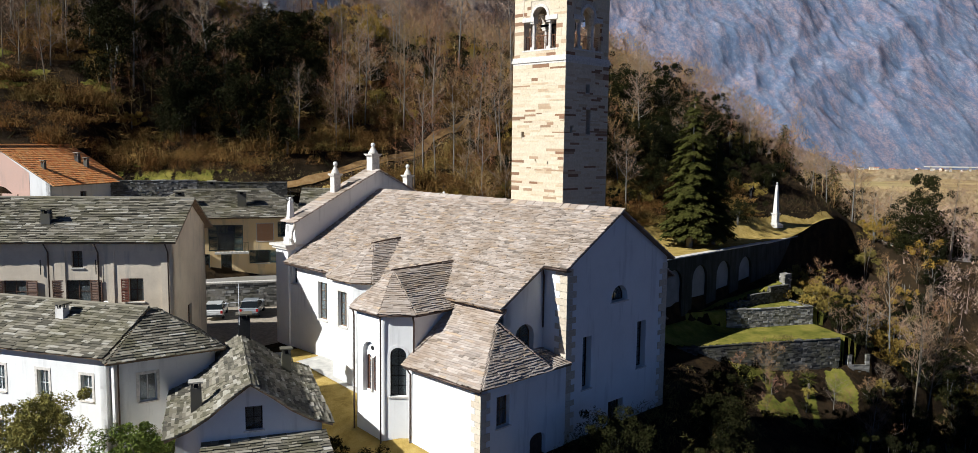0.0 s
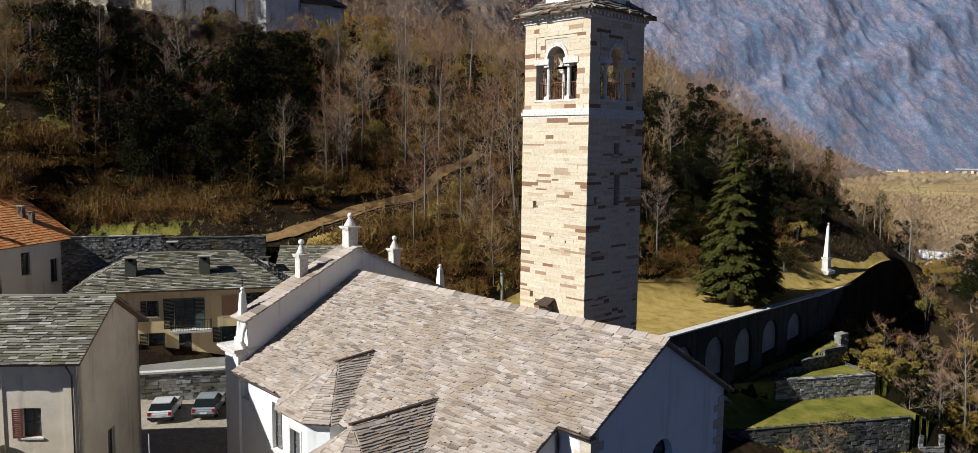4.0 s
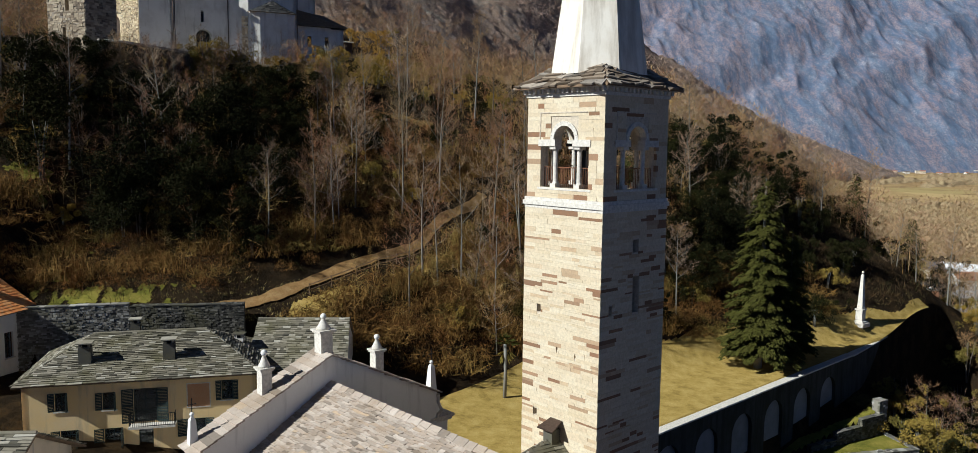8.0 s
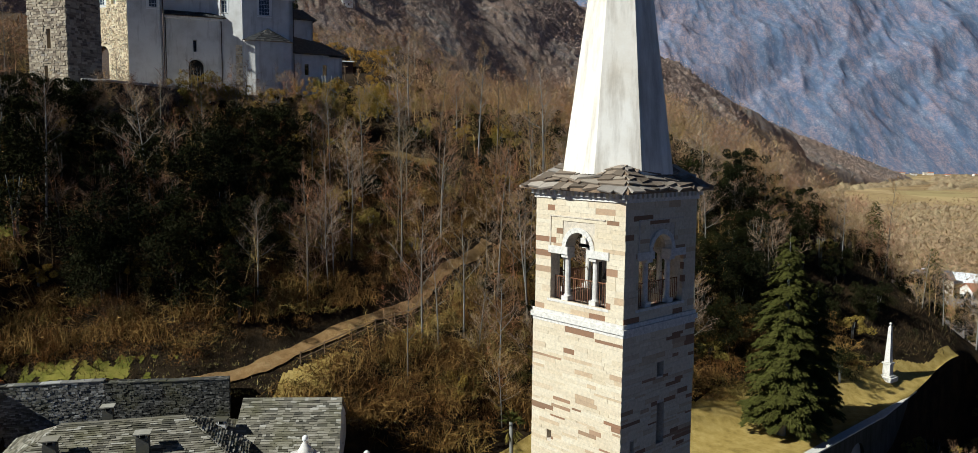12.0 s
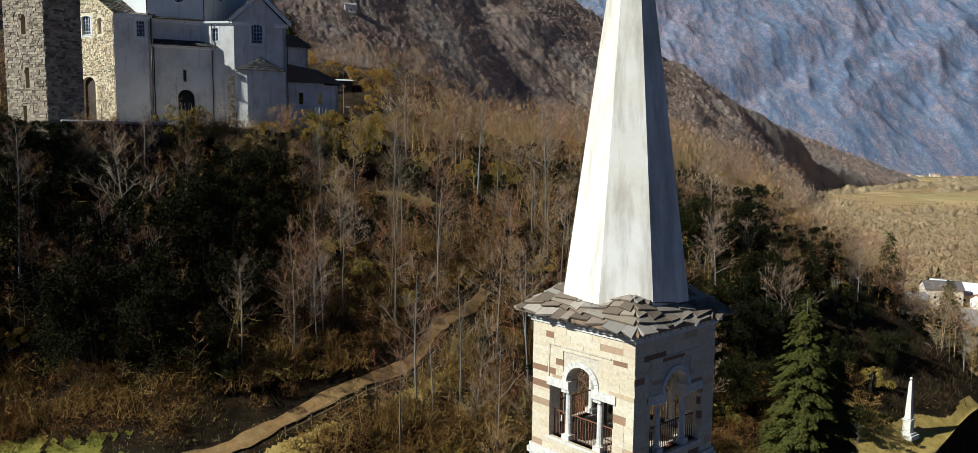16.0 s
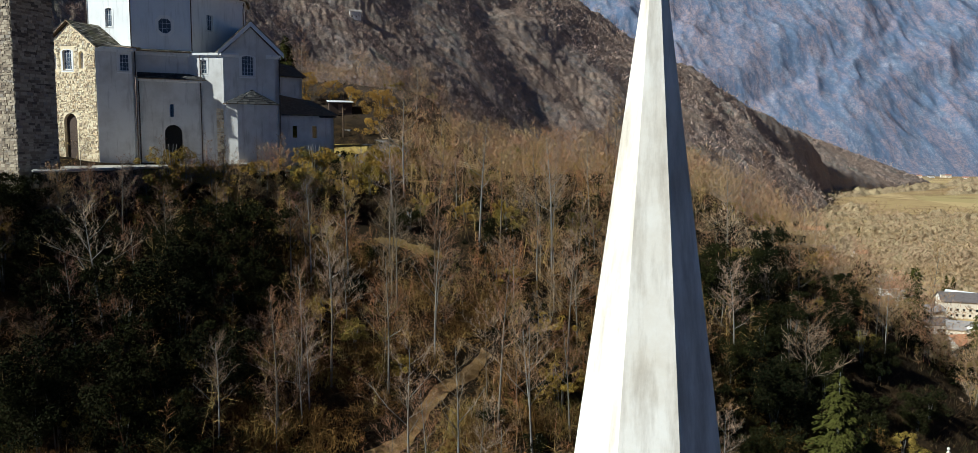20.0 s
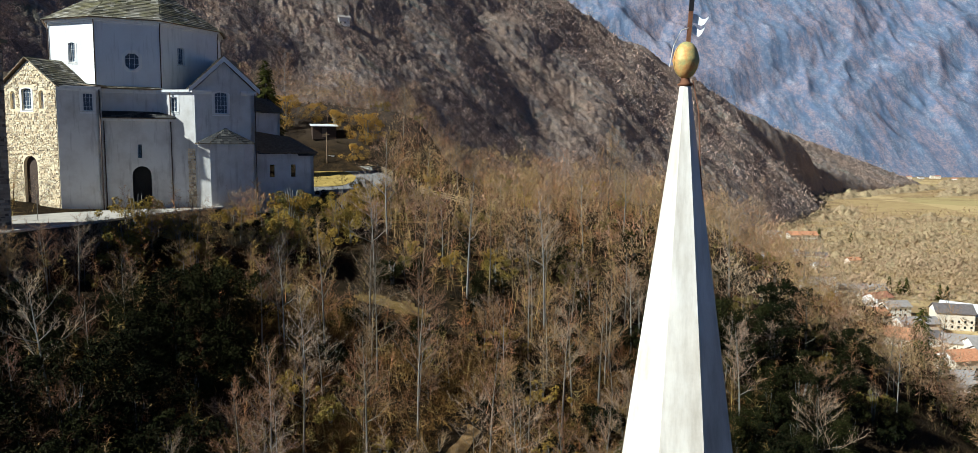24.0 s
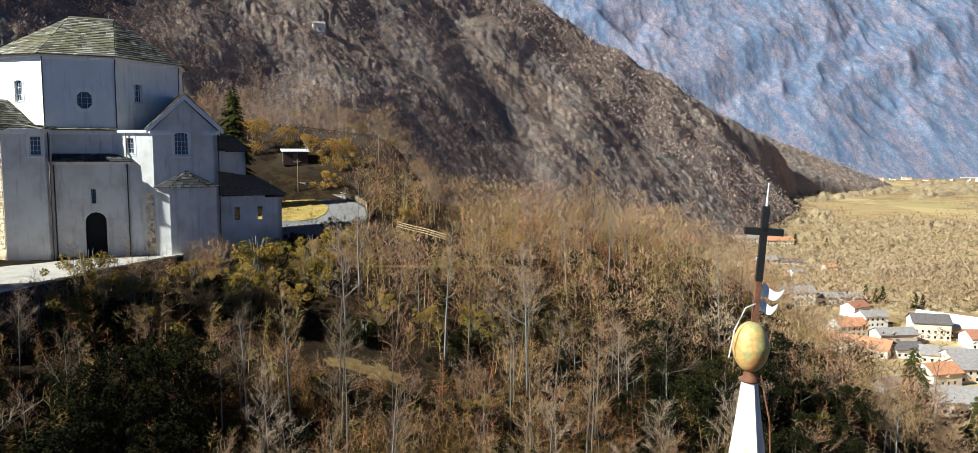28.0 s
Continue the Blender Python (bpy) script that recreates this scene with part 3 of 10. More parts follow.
def ground_material():
    m, nt, b = mat_base("ground_cover", 0.95, 0.0, 0.03)
    p = geo_vec(nt)
    big = noise_tex(nt, 0.06, 8, 0.65, p)
    mid = noise_tex(nt, 0.5, 8, 0.7, p)
    fine = noise_tex(nt, 5.0, 8, 0.75, p)
    # Nearly black close by: shade under the trees is put into this colour.
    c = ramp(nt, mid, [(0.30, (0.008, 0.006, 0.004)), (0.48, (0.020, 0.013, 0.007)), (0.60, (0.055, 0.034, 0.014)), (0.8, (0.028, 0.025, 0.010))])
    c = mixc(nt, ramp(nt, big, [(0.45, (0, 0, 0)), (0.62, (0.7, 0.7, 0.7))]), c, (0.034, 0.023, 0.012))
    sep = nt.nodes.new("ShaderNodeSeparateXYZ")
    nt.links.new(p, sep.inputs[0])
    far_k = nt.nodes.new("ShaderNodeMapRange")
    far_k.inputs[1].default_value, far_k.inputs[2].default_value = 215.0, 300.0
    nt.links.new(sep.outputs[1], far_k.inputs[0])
    # Far tones are lightened to make up for grazing sun on the flank.
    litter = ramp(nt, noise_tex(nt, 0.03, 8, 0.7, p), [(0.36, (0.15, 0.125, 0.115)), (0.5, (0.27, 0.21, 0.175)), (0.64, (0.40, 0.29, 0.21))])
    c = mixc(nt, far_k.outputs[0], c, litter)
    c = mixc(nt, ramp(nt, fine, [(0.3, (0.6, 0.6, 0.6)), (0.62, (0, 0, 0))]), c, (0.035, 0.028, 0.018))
    nt.links.new(c, b.inputs["Base Color"])
    bump(nt, b, fine, 0.9, 0.25)
    return m


def grass_material(name, cols, scale=0.8):
    m, nt, b = mat_base(name, 0.95, 0.0, 0.05)
    p = geo_vec(nt)
    mid = noise_tex(nt, scale, 8, 0.7, p)
    fine = noise_tex(nt, 14.0, 6, 0.75, p)
    c = ramp(nt, mid, [(0.32, cols[0]), (0.5, cols[1]), (0.68, cols[2])])
    c = mixc(nt, ramp(nt, fine, [(0.3, (0.45, 0.45, 0.45)), (0.6, (0, 0, 0))]), c, tuple(q * 0.4 for q in cols[0]))
    nt.links.new(c, b.inputs["Base Color"])
    bump(nt, b, fine, 0.8, 0.08)
    return m


M_GROUND = ground_material()
M_LAWN = grass_material("dry_lawn", [(0.28, 0.20, 0.05), (0.46, 0.33, 0.09), (0.56, 0.42, 0.14)])
M_GRASS = grass_material("winter_grass", [(0.07, 0.085, 0.015), (0.20, 0.19, 0.03), (0.34, 0.28, 0.06)], 0.35)

xs = axis_steps([(-4800, -1200, 14), (-1200, -200, 40), (-200, -75, 28), (-75, 75, 190), (75, 200, 28), (200, 1200, 44), (1200, 4800, 16)])
ys = axis_steps([(-600, -20, 16), (-20, 40, 30), (40, 190, 190), (190, 420, 60), (420, 2400, 110), (2400, 4800, 14)])
gx, gy = np.meshgrid(xs, ys)
gz = height(gx, gy)
# the bed of the ground stays below the terraces' edges, behind their walls
ga, gb = church_ab(gx, gy)
gs, gd = 0.966 * gx + 0.258 * gy, 0.966 * gy - 0.258 * gx
gk = (ga > 2.3) & (gb > 14) & (gb < 92) & (gs < 68)
gz = gz - np.where(gk & (gd > 79.7) & (gd < 81.0), 3.4, 0) - np.where(gk & (gs > 53.5) & (gd > 86.3) & (gd < 87.5), 2.2, 0)
gi = np.arange(gx.size).reshape(gx.shape)
gf = np.stack([gi[:-1, :-1], gi[:-1, 1:], gi[1:, 1:], gi[1:, :-1]], -1).reshape(-1, 4)
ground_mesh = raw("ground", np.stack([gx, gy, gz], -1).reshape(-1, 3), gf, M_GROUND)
ground_mesh.polygons.foreach_set("use_smooth", [True] * len(ground_mesh.polygons))
ground = tagged(new("ground", ground_mesh), "leaf-littered brown hillside, yard and valley floor", "ground", kind="structure")


def drape(name, mat, a0, a1, b0, b1, n, m, label, lift=0.03, inside=None, kind="structure", frame_ab=True):
    """A sheet that lies on the ground over a field of the plan."""
    aa, bb = np.meshgrid(np.linspace(a0, a1, n), np.linspace(b0, b1, m))
    if frame_ab:
        X, Y = church_xy(aa, bb)
    else:
        X, Y = aa, bb
    Z = height(X, Y) + lift
    ii = np.arange(aa.size).reshape(aa.shape)
    f = np.stack([ii[:-1, :-1], ii[:-1, 1:], ii[1:, 1:], ii[1:, :-1]], -1).reshape(-1, 4)
    if inside is not None:
        cx, cy = X.ravel()[f].mean(1), Y.ravel()[f].mean(1)
        f = f[inside(cx, cy)]
    me = raw(name, np.stack([X, Y, Z], -1).reshape(-1, 3), f, mat)
    me.polygons.foreach_set("use_smooth", [True] * len(me.polygons))
    return tagged(new(name, me), label, name.replace("_", " "), kind=kind)


drape("lawn", M_LAWN, -14, 1.95, 16, 92, 80, 320, "dry yellow-brown lawn on the terrace beside the bell tower", 0.05, lambda x, y: height(x, y) < 14.2 + 1.2 * wave(x, y, 21, 9))

def ter_sd(x, y):
    """Along the garden terraces, and across them."""
    return 0.966 * x + 0.258 * y, 0.966 * y - 0.258 * x


def on_terrace(x, y):
    s, d = ter_sd(x, y)
    d_b = 86.4 + 0.30 * (s - 50.2)
    w = wave(x, y, 23, 6)
    upper = (d > 86.2) & (d < d_b) & (s < 66.9)
    strip_ = (d > 79.8) & (d < 86.4) & (s < 70 + 2 * w)
    low_ = (d < 79.4) & (d > 70 + 3 * w) & (s > 50) & (s < 66 + 3 * w) & (w + 0.9 * wave(x, y, 24, 2.6) > 0.1)
    bank = (d > d_b + 0.4) & (d < d_b + 1.9 + 0.6 * w) & (s > 51) & (s < 67)
    return upper | strip_ | low_ | bank


drape("terrace_grass", M_GRASS, 2.3, 34, 14, 92, 150, 300, "green-yellow winter grass on the stepped garden terraces", 0.05, on_terrace)
drape("square", M_GRAVEL, -26, -1.6, -16, 6, 40, 40, "sunlit gravel square in front of the church", 0.04, lambda x, y: height(x, y) < 10.2)
drape("yard_grass", M_LAWN, 1, 27, -30, -8.4, 40, 30, "thin ochre winter grass beside the church wall", 0.04)
drape("yard_path", M_CONC, 4, 13.6, -10.4, -8.35, 30, 8, "pale paved path along the church wall", 0.09)


# ---- the church ----
CHURCH = pose(CO[0], CO[1], 0, 0, 0, -45)
rng = random.Random(11)
church = thing("church", CHURCH, "white-plastered village church with a grey stone-slab roof", "church")
SL, RZ, EB = 0.585, 21.05, 8.9                 # roof slope, ridge height, eave


def zr(b):
    return RZ - SL * abs(b)


# nave and choir walls
g = Geo()
wall(g, (-1.5, -8.3), (22.7, -8.3), 5.5, zr(8.3) - 0.12, 0.6, [(1.6, 2.3, 14.2, 15.4, 0), (5.2, 6.4, 12.0, 14.8, 0), (8.3, 9.3, 13.2, 15.0, 0.5)])
wall(g, (22.7, 8.3), (-1.5, 8.3), 5.5, zr(8.3) - 0.12, 0.6)
wall(g, (22.7, -8.3), (22.7, -4.9), 5.5, [(0, zr(8.3) - 0.12), (3.4, zr(4.9) - 0.12)], 0.6, [(1.0, 2.6, 13.0, 14.6, 0.9)])
wall(g, (22.7, 5.6), (22.7, 8.3), 5.5, [(0, zr(5.6) - 0.12), (2.7, zr(8.3) - 0.12)], 0.6)
wall(g, (22.7, -4.9), (24.5, -4.9), 4.0, zr(4.9) - 0.12, 0.6)
wall(g, (24.5, 5.6), (22.7, 5.6), 4.0, zr(5.6) - 0.12, 0.6)
GH = [(1.6, 2.45, 10.4, 13.6, 0), (4.35, 6.05, 15.35, 16.35, 1.0), (7.25, 8.25, 10.6, 13.7, 0), (4.3, 5.9, 7.2, 9.0, 0)]
wall(g, (24.5, -4.9), (24.5, 5.6), 4.0, [(0, zr(4.9) - 0.12), (4.9, RZ - 0.12), (10.5, zr(5.6) - 0.12)], 0.6, GH)
part("wall", g, M_WHITE, church, "white lime plaster walls, patched and stained")
for s0, s1, z0, z1, ar in GH:
    window(church, (24.5, -4.9), (24.5, 5.6), s0, s1, z0, z1, ar, 0.4, (1, 4) if z1 - z0 > 2 else (1, 1), M_IRON)
window(church, (-1.5, -8.3), (22.7, -8.3), 5.2, 6.4, 12.0, 14.8, 0, 0.25, (1, 3), M_WOOD)
window(church, (-1.5, -8.3), (22.7, -8.3), 8.3, 9.3, 13.2, 15.0, 0.5, 0.35, (1, 2), M_WOOD)
window(church, (-1.5, -8.3), (22.7, -8.3), 1.6, 2.3, 14.2, 15.4, 0, 0.3, (0, 1), M_IRON)
window(church, (22.7, -8.3), (22.7, -4.9), 1.0, 2.6, 13.0, 14.6, 0.9, 0.35, (1, 1), M_WOOD)
# stone quoins at the choir's corners
for qa, qb, sb in ((24.5, -4.9, -1), (24.5, 5.6, 1)):
    z = 4.6
    k = 0
    while z < (zr(4.9) if sb < 0 else zr(5.6)) - 0.5:
        h = 0.34 + 0.16 * rng.random()
        la, lb = (0.85, 0.5) if k % 2 else (0.5, 0.85)
        a0, a1 = sorted((qa - la, qa + 0.035))
        b0, b1 = sorted((qb - sb * lb, qb + sb * 0.035))
        part("quoin", Geo().box(a0, a1, b0, b1, z + 0.012, z + h - 0.012), M_QUOIN, church)
        z += h
        k += 1
# eave boards under the roof
g = Geo()
for (b, a0, a1) in ((-8.3, 0, 22.9), (8.3, 0, 22.9)):
    s = -1 if b < 0 else 1
    g.box(a0, a1, min(b, b + s * 0.5), max(b, b + s * 0.5), zr(8.8) - 0.22, zr(8.8) - 0.14)
g.box(22.7, 24.8, -5.3, -4.9, zr(5.3) - 0.2, zr(5.3) - 0.12)
part("eave_board", g, M_WOOD, church)

faces = [
    ([(0, -EB, zr(EB)), (23.1, -EB, zr(EB)), (23.1, -5.3, zr(5.3)), (24.85, -5.3, zr(5.3)), (24.85, 0, RZ), (0, 0, RZ)], (1, 0, 0)),
    ([(23.1, EB, zr(EB)), (0, EB, zr(EB)), (0, 0, RZ), (24.85, 0, RZ), (24.85, 6.0, zr(6.0)), (23.1, 6.0, zr(6.0))], (1, 0, 0)),
]
NAVE_Q = roof(church, faces[:1], M_SLAB, rng, rowh=0.155, wid=(0.3, 0.95), thick=0.06, lift=0.085, rough=0.045)
bq = roof(church, faces[1:], M_SLAB, rng, rowh=0.5, wid=(0.6, 1.3), thick=0.055, lift=0.06)
part("far_slope_slabs", boxes_mesh("far_slope_slabs", bq, M_SLAB), None, church, kind="stuff")
x = 0.0
while x < 24.7:
    w = 0.5 + 0.4 * rng.random()
    part("ridge_slab", Geo().slab([(x, -0.32, RZ - 0.10), (min(x + w, 24.9) - 0.02, -0.32, RZ - 0.10), (min(x + w, 24.9) - 0.02, 0.04, RZ + 0.12 + 0.03 * rng.random()), (x, 0.04, RZ + 0.10)], (0, 0.03, 0.05)), M_SLAB_ONE, church)
    x += w

# parapet gable of the front
PZ = 22.75


def pz(b):
    return PZ - 0.485 * abs(b)


g = Geo()
wall(g, (0.0, -7.9), (0.0, 7.9), 9.0, [(0, pz(7.9)), (7.9, PZ), (15.8, pz(7.9))], 1.2)
wall(g, (-1.2, 8.6), (-1.2, -7.9), 9.0, [(0, 17.0), (0.69, 17.0), (0.7, pz(7.9)), (8.6, PZ), (16.5, pz(7.9))], 0.3)
part("front_gable", g, M_WHITE, church, "white parapet gable of the front")
part("front_pilaster", Geo().box(-2.0, -0.2, -8.45, -7.2, 9.0, 16.75), M_WHITE, church)
part("front_pilaster", Geo().box(-2.0, -0.2, 7.7, 9.0, 9.0, 16.75), M_WHITE, church)
for sgn in (-1, 1):
    sh_ = 0.6 if sgn < 0 else 0.0
    g = Geo()
    g.box(-2.25, -0.05, *sorted((sgn * 9.25 + sh_, sgn * 7.5 + sh_)), 16.75, 16.95)
    g.box(-2.4, 0.05, *sorted((sgn * 9.4 + sh_, sgn * 7.4 + sh_)), 16.95, 17.12)
    part("cornice", g, M_TRIM, church)
    cq = slab_rows([(0.25, sgn * 8.1, pz(8.1)), (0.25, 0, PZ), (-1.75, 0, PZ), (-1.75, sgn * 8.1, pz(8.1))], (1, 0, 0), rng, rowh=0.42, wid=(0.8, 1.1), thick=0.07, lift=0.07)
    piece_objects("coping_slab", cq, M_SLAB_ONE, church, 100)
    # small volute bracket at the parapet's foot
    part("bracket", Geo().tube([(-0.1, sgn * 8.05, 17.15), (0.05, sgn * 8.3, 17.6), (-0.1, sgn * 8.12, 18.1), (0.05, sgn * 7.98, 18.7)], [0.16, 0.12, 0.1, 0.14], 8), M_TRIM, church)


def ball_finial(parent, a, b, z, ztop, w):
    """A pedestal with a cap and a ball on a turned neck."""
    h = ztop - z
    ped = z + h * 0.50
    f = new("finial")
    f.parent = parent
    f.location = (a, b, 0)
    part("pedestal", Geo().box(-w, w, -w, w, z - 0.8, ped), M_TRIM, f)
    g = Geo()
    g.box(-w * 1.25, w * 1.25, -w * 1.25, w * 1.25, ped, ped + 0.1)
    g.box(-w * 1.45, w * 1.45, -w * 1.45, w * 1.45, ped + 0.1, ped + 0.2)
    part("cap", g, M_TRIM, f)
    p = ped + 0.2
    k = ztop - p
    part("urn", Geo().lathe([(w * 1.1, 0), (w * 1.05, k * 0.12), (w * 0.75, k * 0.3), (w * 0.5, k * 0.5), (w * 0.3, k * 0.62), (w * 0.34, k * 0.66)], 14, (0, 0, p)), M_TRIM, f, "", True)
    part("ball", Geo().lathe([(0.02, k * 0.62)] + [(k * 0.19 * math.sin(math.pi * i / 8), k * (0.81 - 0.19 * math.cos(math.pi * i / 8))) for i in range(1, 8)] + [(0.02, k)], 14, (0, 0, p)), M_WHITE, f, "", True)


def obelisk(parent, a, b, z, ztop, w, cross=True):
    o = new("obelisk")
    o.parent = parent
    o.location = (a, b, 0)
    part("plinth", Geo().box(-w, w, -w, w, z, z + 0.45), M_WHITE, o)
    part("shaft", Geo().lathe([(w * 1.15, z + 0.45), (w * 0.52, ztop - 0.3), (w * 0.2, ztop - 0.12)], 4, (0, 0, 0), 0.5), M_WHITE, o)
    part("ball", Geo().lathe([(0.02, -0.12), (0.1, -0.07), (0.13, 0), (0.1, 0.08), (0.02, 0.12)], 12, (0, 0, ztop)), M_WHITE, o, "", True)
    if cross:
        part("iron_cross", Geo().box(-0.02, 0.02, -0.02, 0.02, ztop + 0.1, ztop + 0.9).box(-0.016, 0.016, -0.24, 0.24, ztop + 0.52, ztop + 0.56), M_IRON, o)


ball_finial(church, -0.85, 0.1, 22.75, 25.0, 0.38)
ball_finial(church, -0.95, -3.6, 21.1, 23.45, 0.30)
ball_finial(church, -0.95, 3.9, 20.9, 23.15, 0.30)
obelisk(church, -1.2, -7.6, 17.12, 20.6, 0.40)
obelisk(church, -1.2, 8.4, 17.12, 20.5, 0.42)

# side chapel with a many-sided end
CP = [(13.6, -8.3), (13.6, -11.5), (14.9, -12.8), (17.4, -12.8), (18.7, -11.5), (18.7, -8.3)]
chapel = new("side_chapel")
chapel.parent = church
g = Geo()
CHOLES = {2: [(0.62, 1.88, 10.3, 13.4, 1.0)], 3: [(0.45, 1.38, 10.4, 13.3, 1.0), (0.5, 1.3, 7.6, 8.6, 0)]}
for i in range(5):
    wall(g, CP[i], CP[i + 1], 6.0, 15.2, 0.5, [h for h in CHOLES.get(i, []) if h[2] > 9])
part("wall", g, M_WHITE, chapel)
tl = Geo()
wall(tl, (15.45, -12.56), (16.85, -12.56), 10.3, 13.5, 0.14, [(0.12, 0.62, 10.42, 12.55, 1.0), (0.78, 1.28, 10.42, 12.55, 1.0)])
part("twin_light_tracery", tl, M_WHITE, chapel)
for s0 in (0.12, 0.78):
    window(chapel, (15.45, -12.56), (16.85, -12.56), s0, s0 + 0.5, 10.42, 12.55, 1.0, 0.06, (2, 9), M_RUST, None, False, M_WGLASS, 0.035)
# A flat dark disc imitates the unlit opening of the oculus.
part("oculus", Geo().tube([(16.15, -12.58, 12.98), (16.15, -12.55, 12.98)], [0.14, 0.14], 14), M_DARK, chapel)
window(chapel, CP[3], CP[4], 0.45, 1.38, 10.4, 13.3, 1.0, 0.28, (1, 4), M_IRON, M_WHITE)
EV = [(13.25, -8.9), (13.25, -11.65), (14.75, -13.15), (17.55, -13.15), (19.05, -11.65), (19.05, -8.2)]
ez = 15.3
R0, R1 = (16.15, -5.9, 17.45), (16.15, -11.0, 17.35)
P = [(x, y, ez) for x, y in EV]
cfaces = [
    ([P[1], P[0], (13.25, -8.6, ez + 0.25), R0, R1], (0, 1, 0)),
    ([P[1], P[2], R1], (1, -1, 0)),
    ([P[2], P[3], R1], (1, 0, 0)),
    ([P[3], P[4], R1], (1, 1, 0)),
    ([P[4], P[5], R0, R1], (0, 1, 0)),
]
cq = roof(chapel, cfaces, M_SLABD, rng, rowh=0.155, wid=(0.25, 0.9), thick=0.045, lift=0.07, rough=0.025)
part("roof_slabs", boxes_mesh("roof_slabs", cq, M_SLAB), None, chapel, kind="stuff")
g = Geo()
for i in range(5):
    p, q = Vector((*EV[i], ez - 0.08)), Vector((*EV[i + 1], ez - 0.08))
    g.tube([p, q], [0.07, 0.07], 8)
part("gutter", g, M_COPPER, chapel, "dark brown copper gutter", True)
for (a, b) in ((14.85, -12.95), (17.45, -12.95), (18.8, -11.6)):
    part("downpipe", Geo().tube([(a, b - 0.1, ez - 0.1), (a, b - 0.02, ez - 0.5), (a, b - 0.02, 7.5)], [0.05] * 3, 8), M_COPPER, chapel, "", True)
part("ridge_flashing", Geo().slab([(16.15, -5.9, 17.50), (16.15, -11.0, 17.42), (15.85, -11.0, 17.36), (15.85, -5.9, 17.46)], (0, 0, 0.10)), M_COPPER, chapel, "dark sheet-metal ridge strip")
# columns of the twin window
part("column", Geo().lathe([(0.09, 0), (0.06, 0.1), (0.055, 1.9), (0.1, 2.05)], 10, (16.15, -12.62, 10.35)), M_TRIM, chapel, "", True)

# smaller chapel nearer the front
chap2 = new("small_side_chapel")
chap2.parent = church
g = Geo()
C2 = [(7.0, -8.3), (7.0, -9.2), (8.0, -9.9), (10.4, -9.9), (11.4, -9.2), (11.4, -8.3)]
for i in range(5):
    wall(g, C2[i], C2[i + 1], 6.0, 15.75, 0.4, [(0.7, 1.7, 12.6, 15.0, 0)] if i == 2 else [])
part("wall", g, M_WHITE, chap2)
window(chap2, C2[2], C2[3], 0.7, 1.7, 12.6, 15.0, 0, 0.22, (1, 2), M_WOOD, M_TRIM)
E2 = [(6.7, -8.8), (6.7, -9.4), (7.85, -10.25), (10.55, -10.25), (11.75, -9.4), (11.75, -8.8)]
P = [(x, y, 15.85) for x, y in E2]
S0, S1 = (9.2, -4.9, 18.2), (9.2, -7.3, 18.0)
QL, QR = (6.3, -8.3, 16.2), (11.75, -8.6, 15.95)
cfaces = [([P[1], QL, S1], (0, 1, 0)), ([QL, S0, S1], (0.6, 0.8, 0)), ([P[1], P[2], S1], (1, -0.7, 0)), ([P[2], P[3], S1], (1, 0, 0)), ([P[3], P[4], S1], (1, 0.7, 0)), ([P[4], QR, S1], (0, 1, 0)), ([QR, S0, S1], (-0.45, 0.9, 0))]
cq = roof(chap2, cfaces, M_SLABD, rng, rowh=0.155, wid=(0.25, 0.9), thick=0.045, lift=0.07, rough=0.025)
part("roof_slabs", boxes_mesh("roof_slabs", cq, M_SLAB), None, chap2, kind="stuff")
part("ridge_flashing", Geo().slab([(9.2, -4.9, 18.26), (9.2, -7.3, 18.08), (8.9, -7.3, 18.02), (8.9, -4.9, 18.22)], (0, 0, 0.10)), M_COPPER, chap2, "dark sheet-metal ridge strip")

# sacristy
sac = new("sacristy")
sac.parent = church
g = Geo()
SH = [(1.2, 2.2, 9.9, 11.6, 0), (4.0, 4.5, 10.6, 12.0, 0), (3.9, 5.2, 6.2, 8.8, 0.6)]
wall(g, (18.7, -11.9), (24.6, -11.9), 3.5, 12.4, 0.5)
wall(g, (24.6, -11.9), (24.6, -4.95), 3.5, 12.4, 0.5, [SH[0], SH[2]])
part("wall", g, M_WHITE, sac)
window(sac, (24.6, -11.9), (24.6, -4.95), *SH[0][:4], 0, 0.25, (1, 1), M_WOOD)
part("door", Geo().box(24.3, 24.36, -8.0, -6.7, 6.2, 8.7), M_DOOR, sac, "dark arched timber door")
sf = [
    ([(18.6, -12.3, 12.45), (25.05, -12.3, 12.45), (22.9, -9.1, 15.02), (22.9, -8.25, 15.7), (18.9, -8.25, 15.7)], (1, 0, 0)),
    ([(25.05, -12.3, 12.45), (25.05, -6.7, 12.46), (22.9, -9.1, 15.02)], (0, 1, 0)),
    ([(25.05, -6.7, 12.46), (22.72, -6.7, 12.95), (22.72, -8.3, 14.6), (22.9, -9.1, 15.02)], (1, 0, 0)),
    ([(25.05, -6.7, 12.46), (25.05, -5.0, 12.46), (22.72, -5.0, 12.95), (22.72, -6.7, 12.95)], (0, 1, 0)),
]
sq = roof(sac, sf, M_SLAB, rng, rowh=0.155, wid=(0.3, 0.95), thick=0.045, lift=0.065, rough=0.025)
part("roof_slabs", boxes_mesh("roof_slabs", sq, M_SLAB), None, sac, kind="stuff")
z, k = 4.0, 0
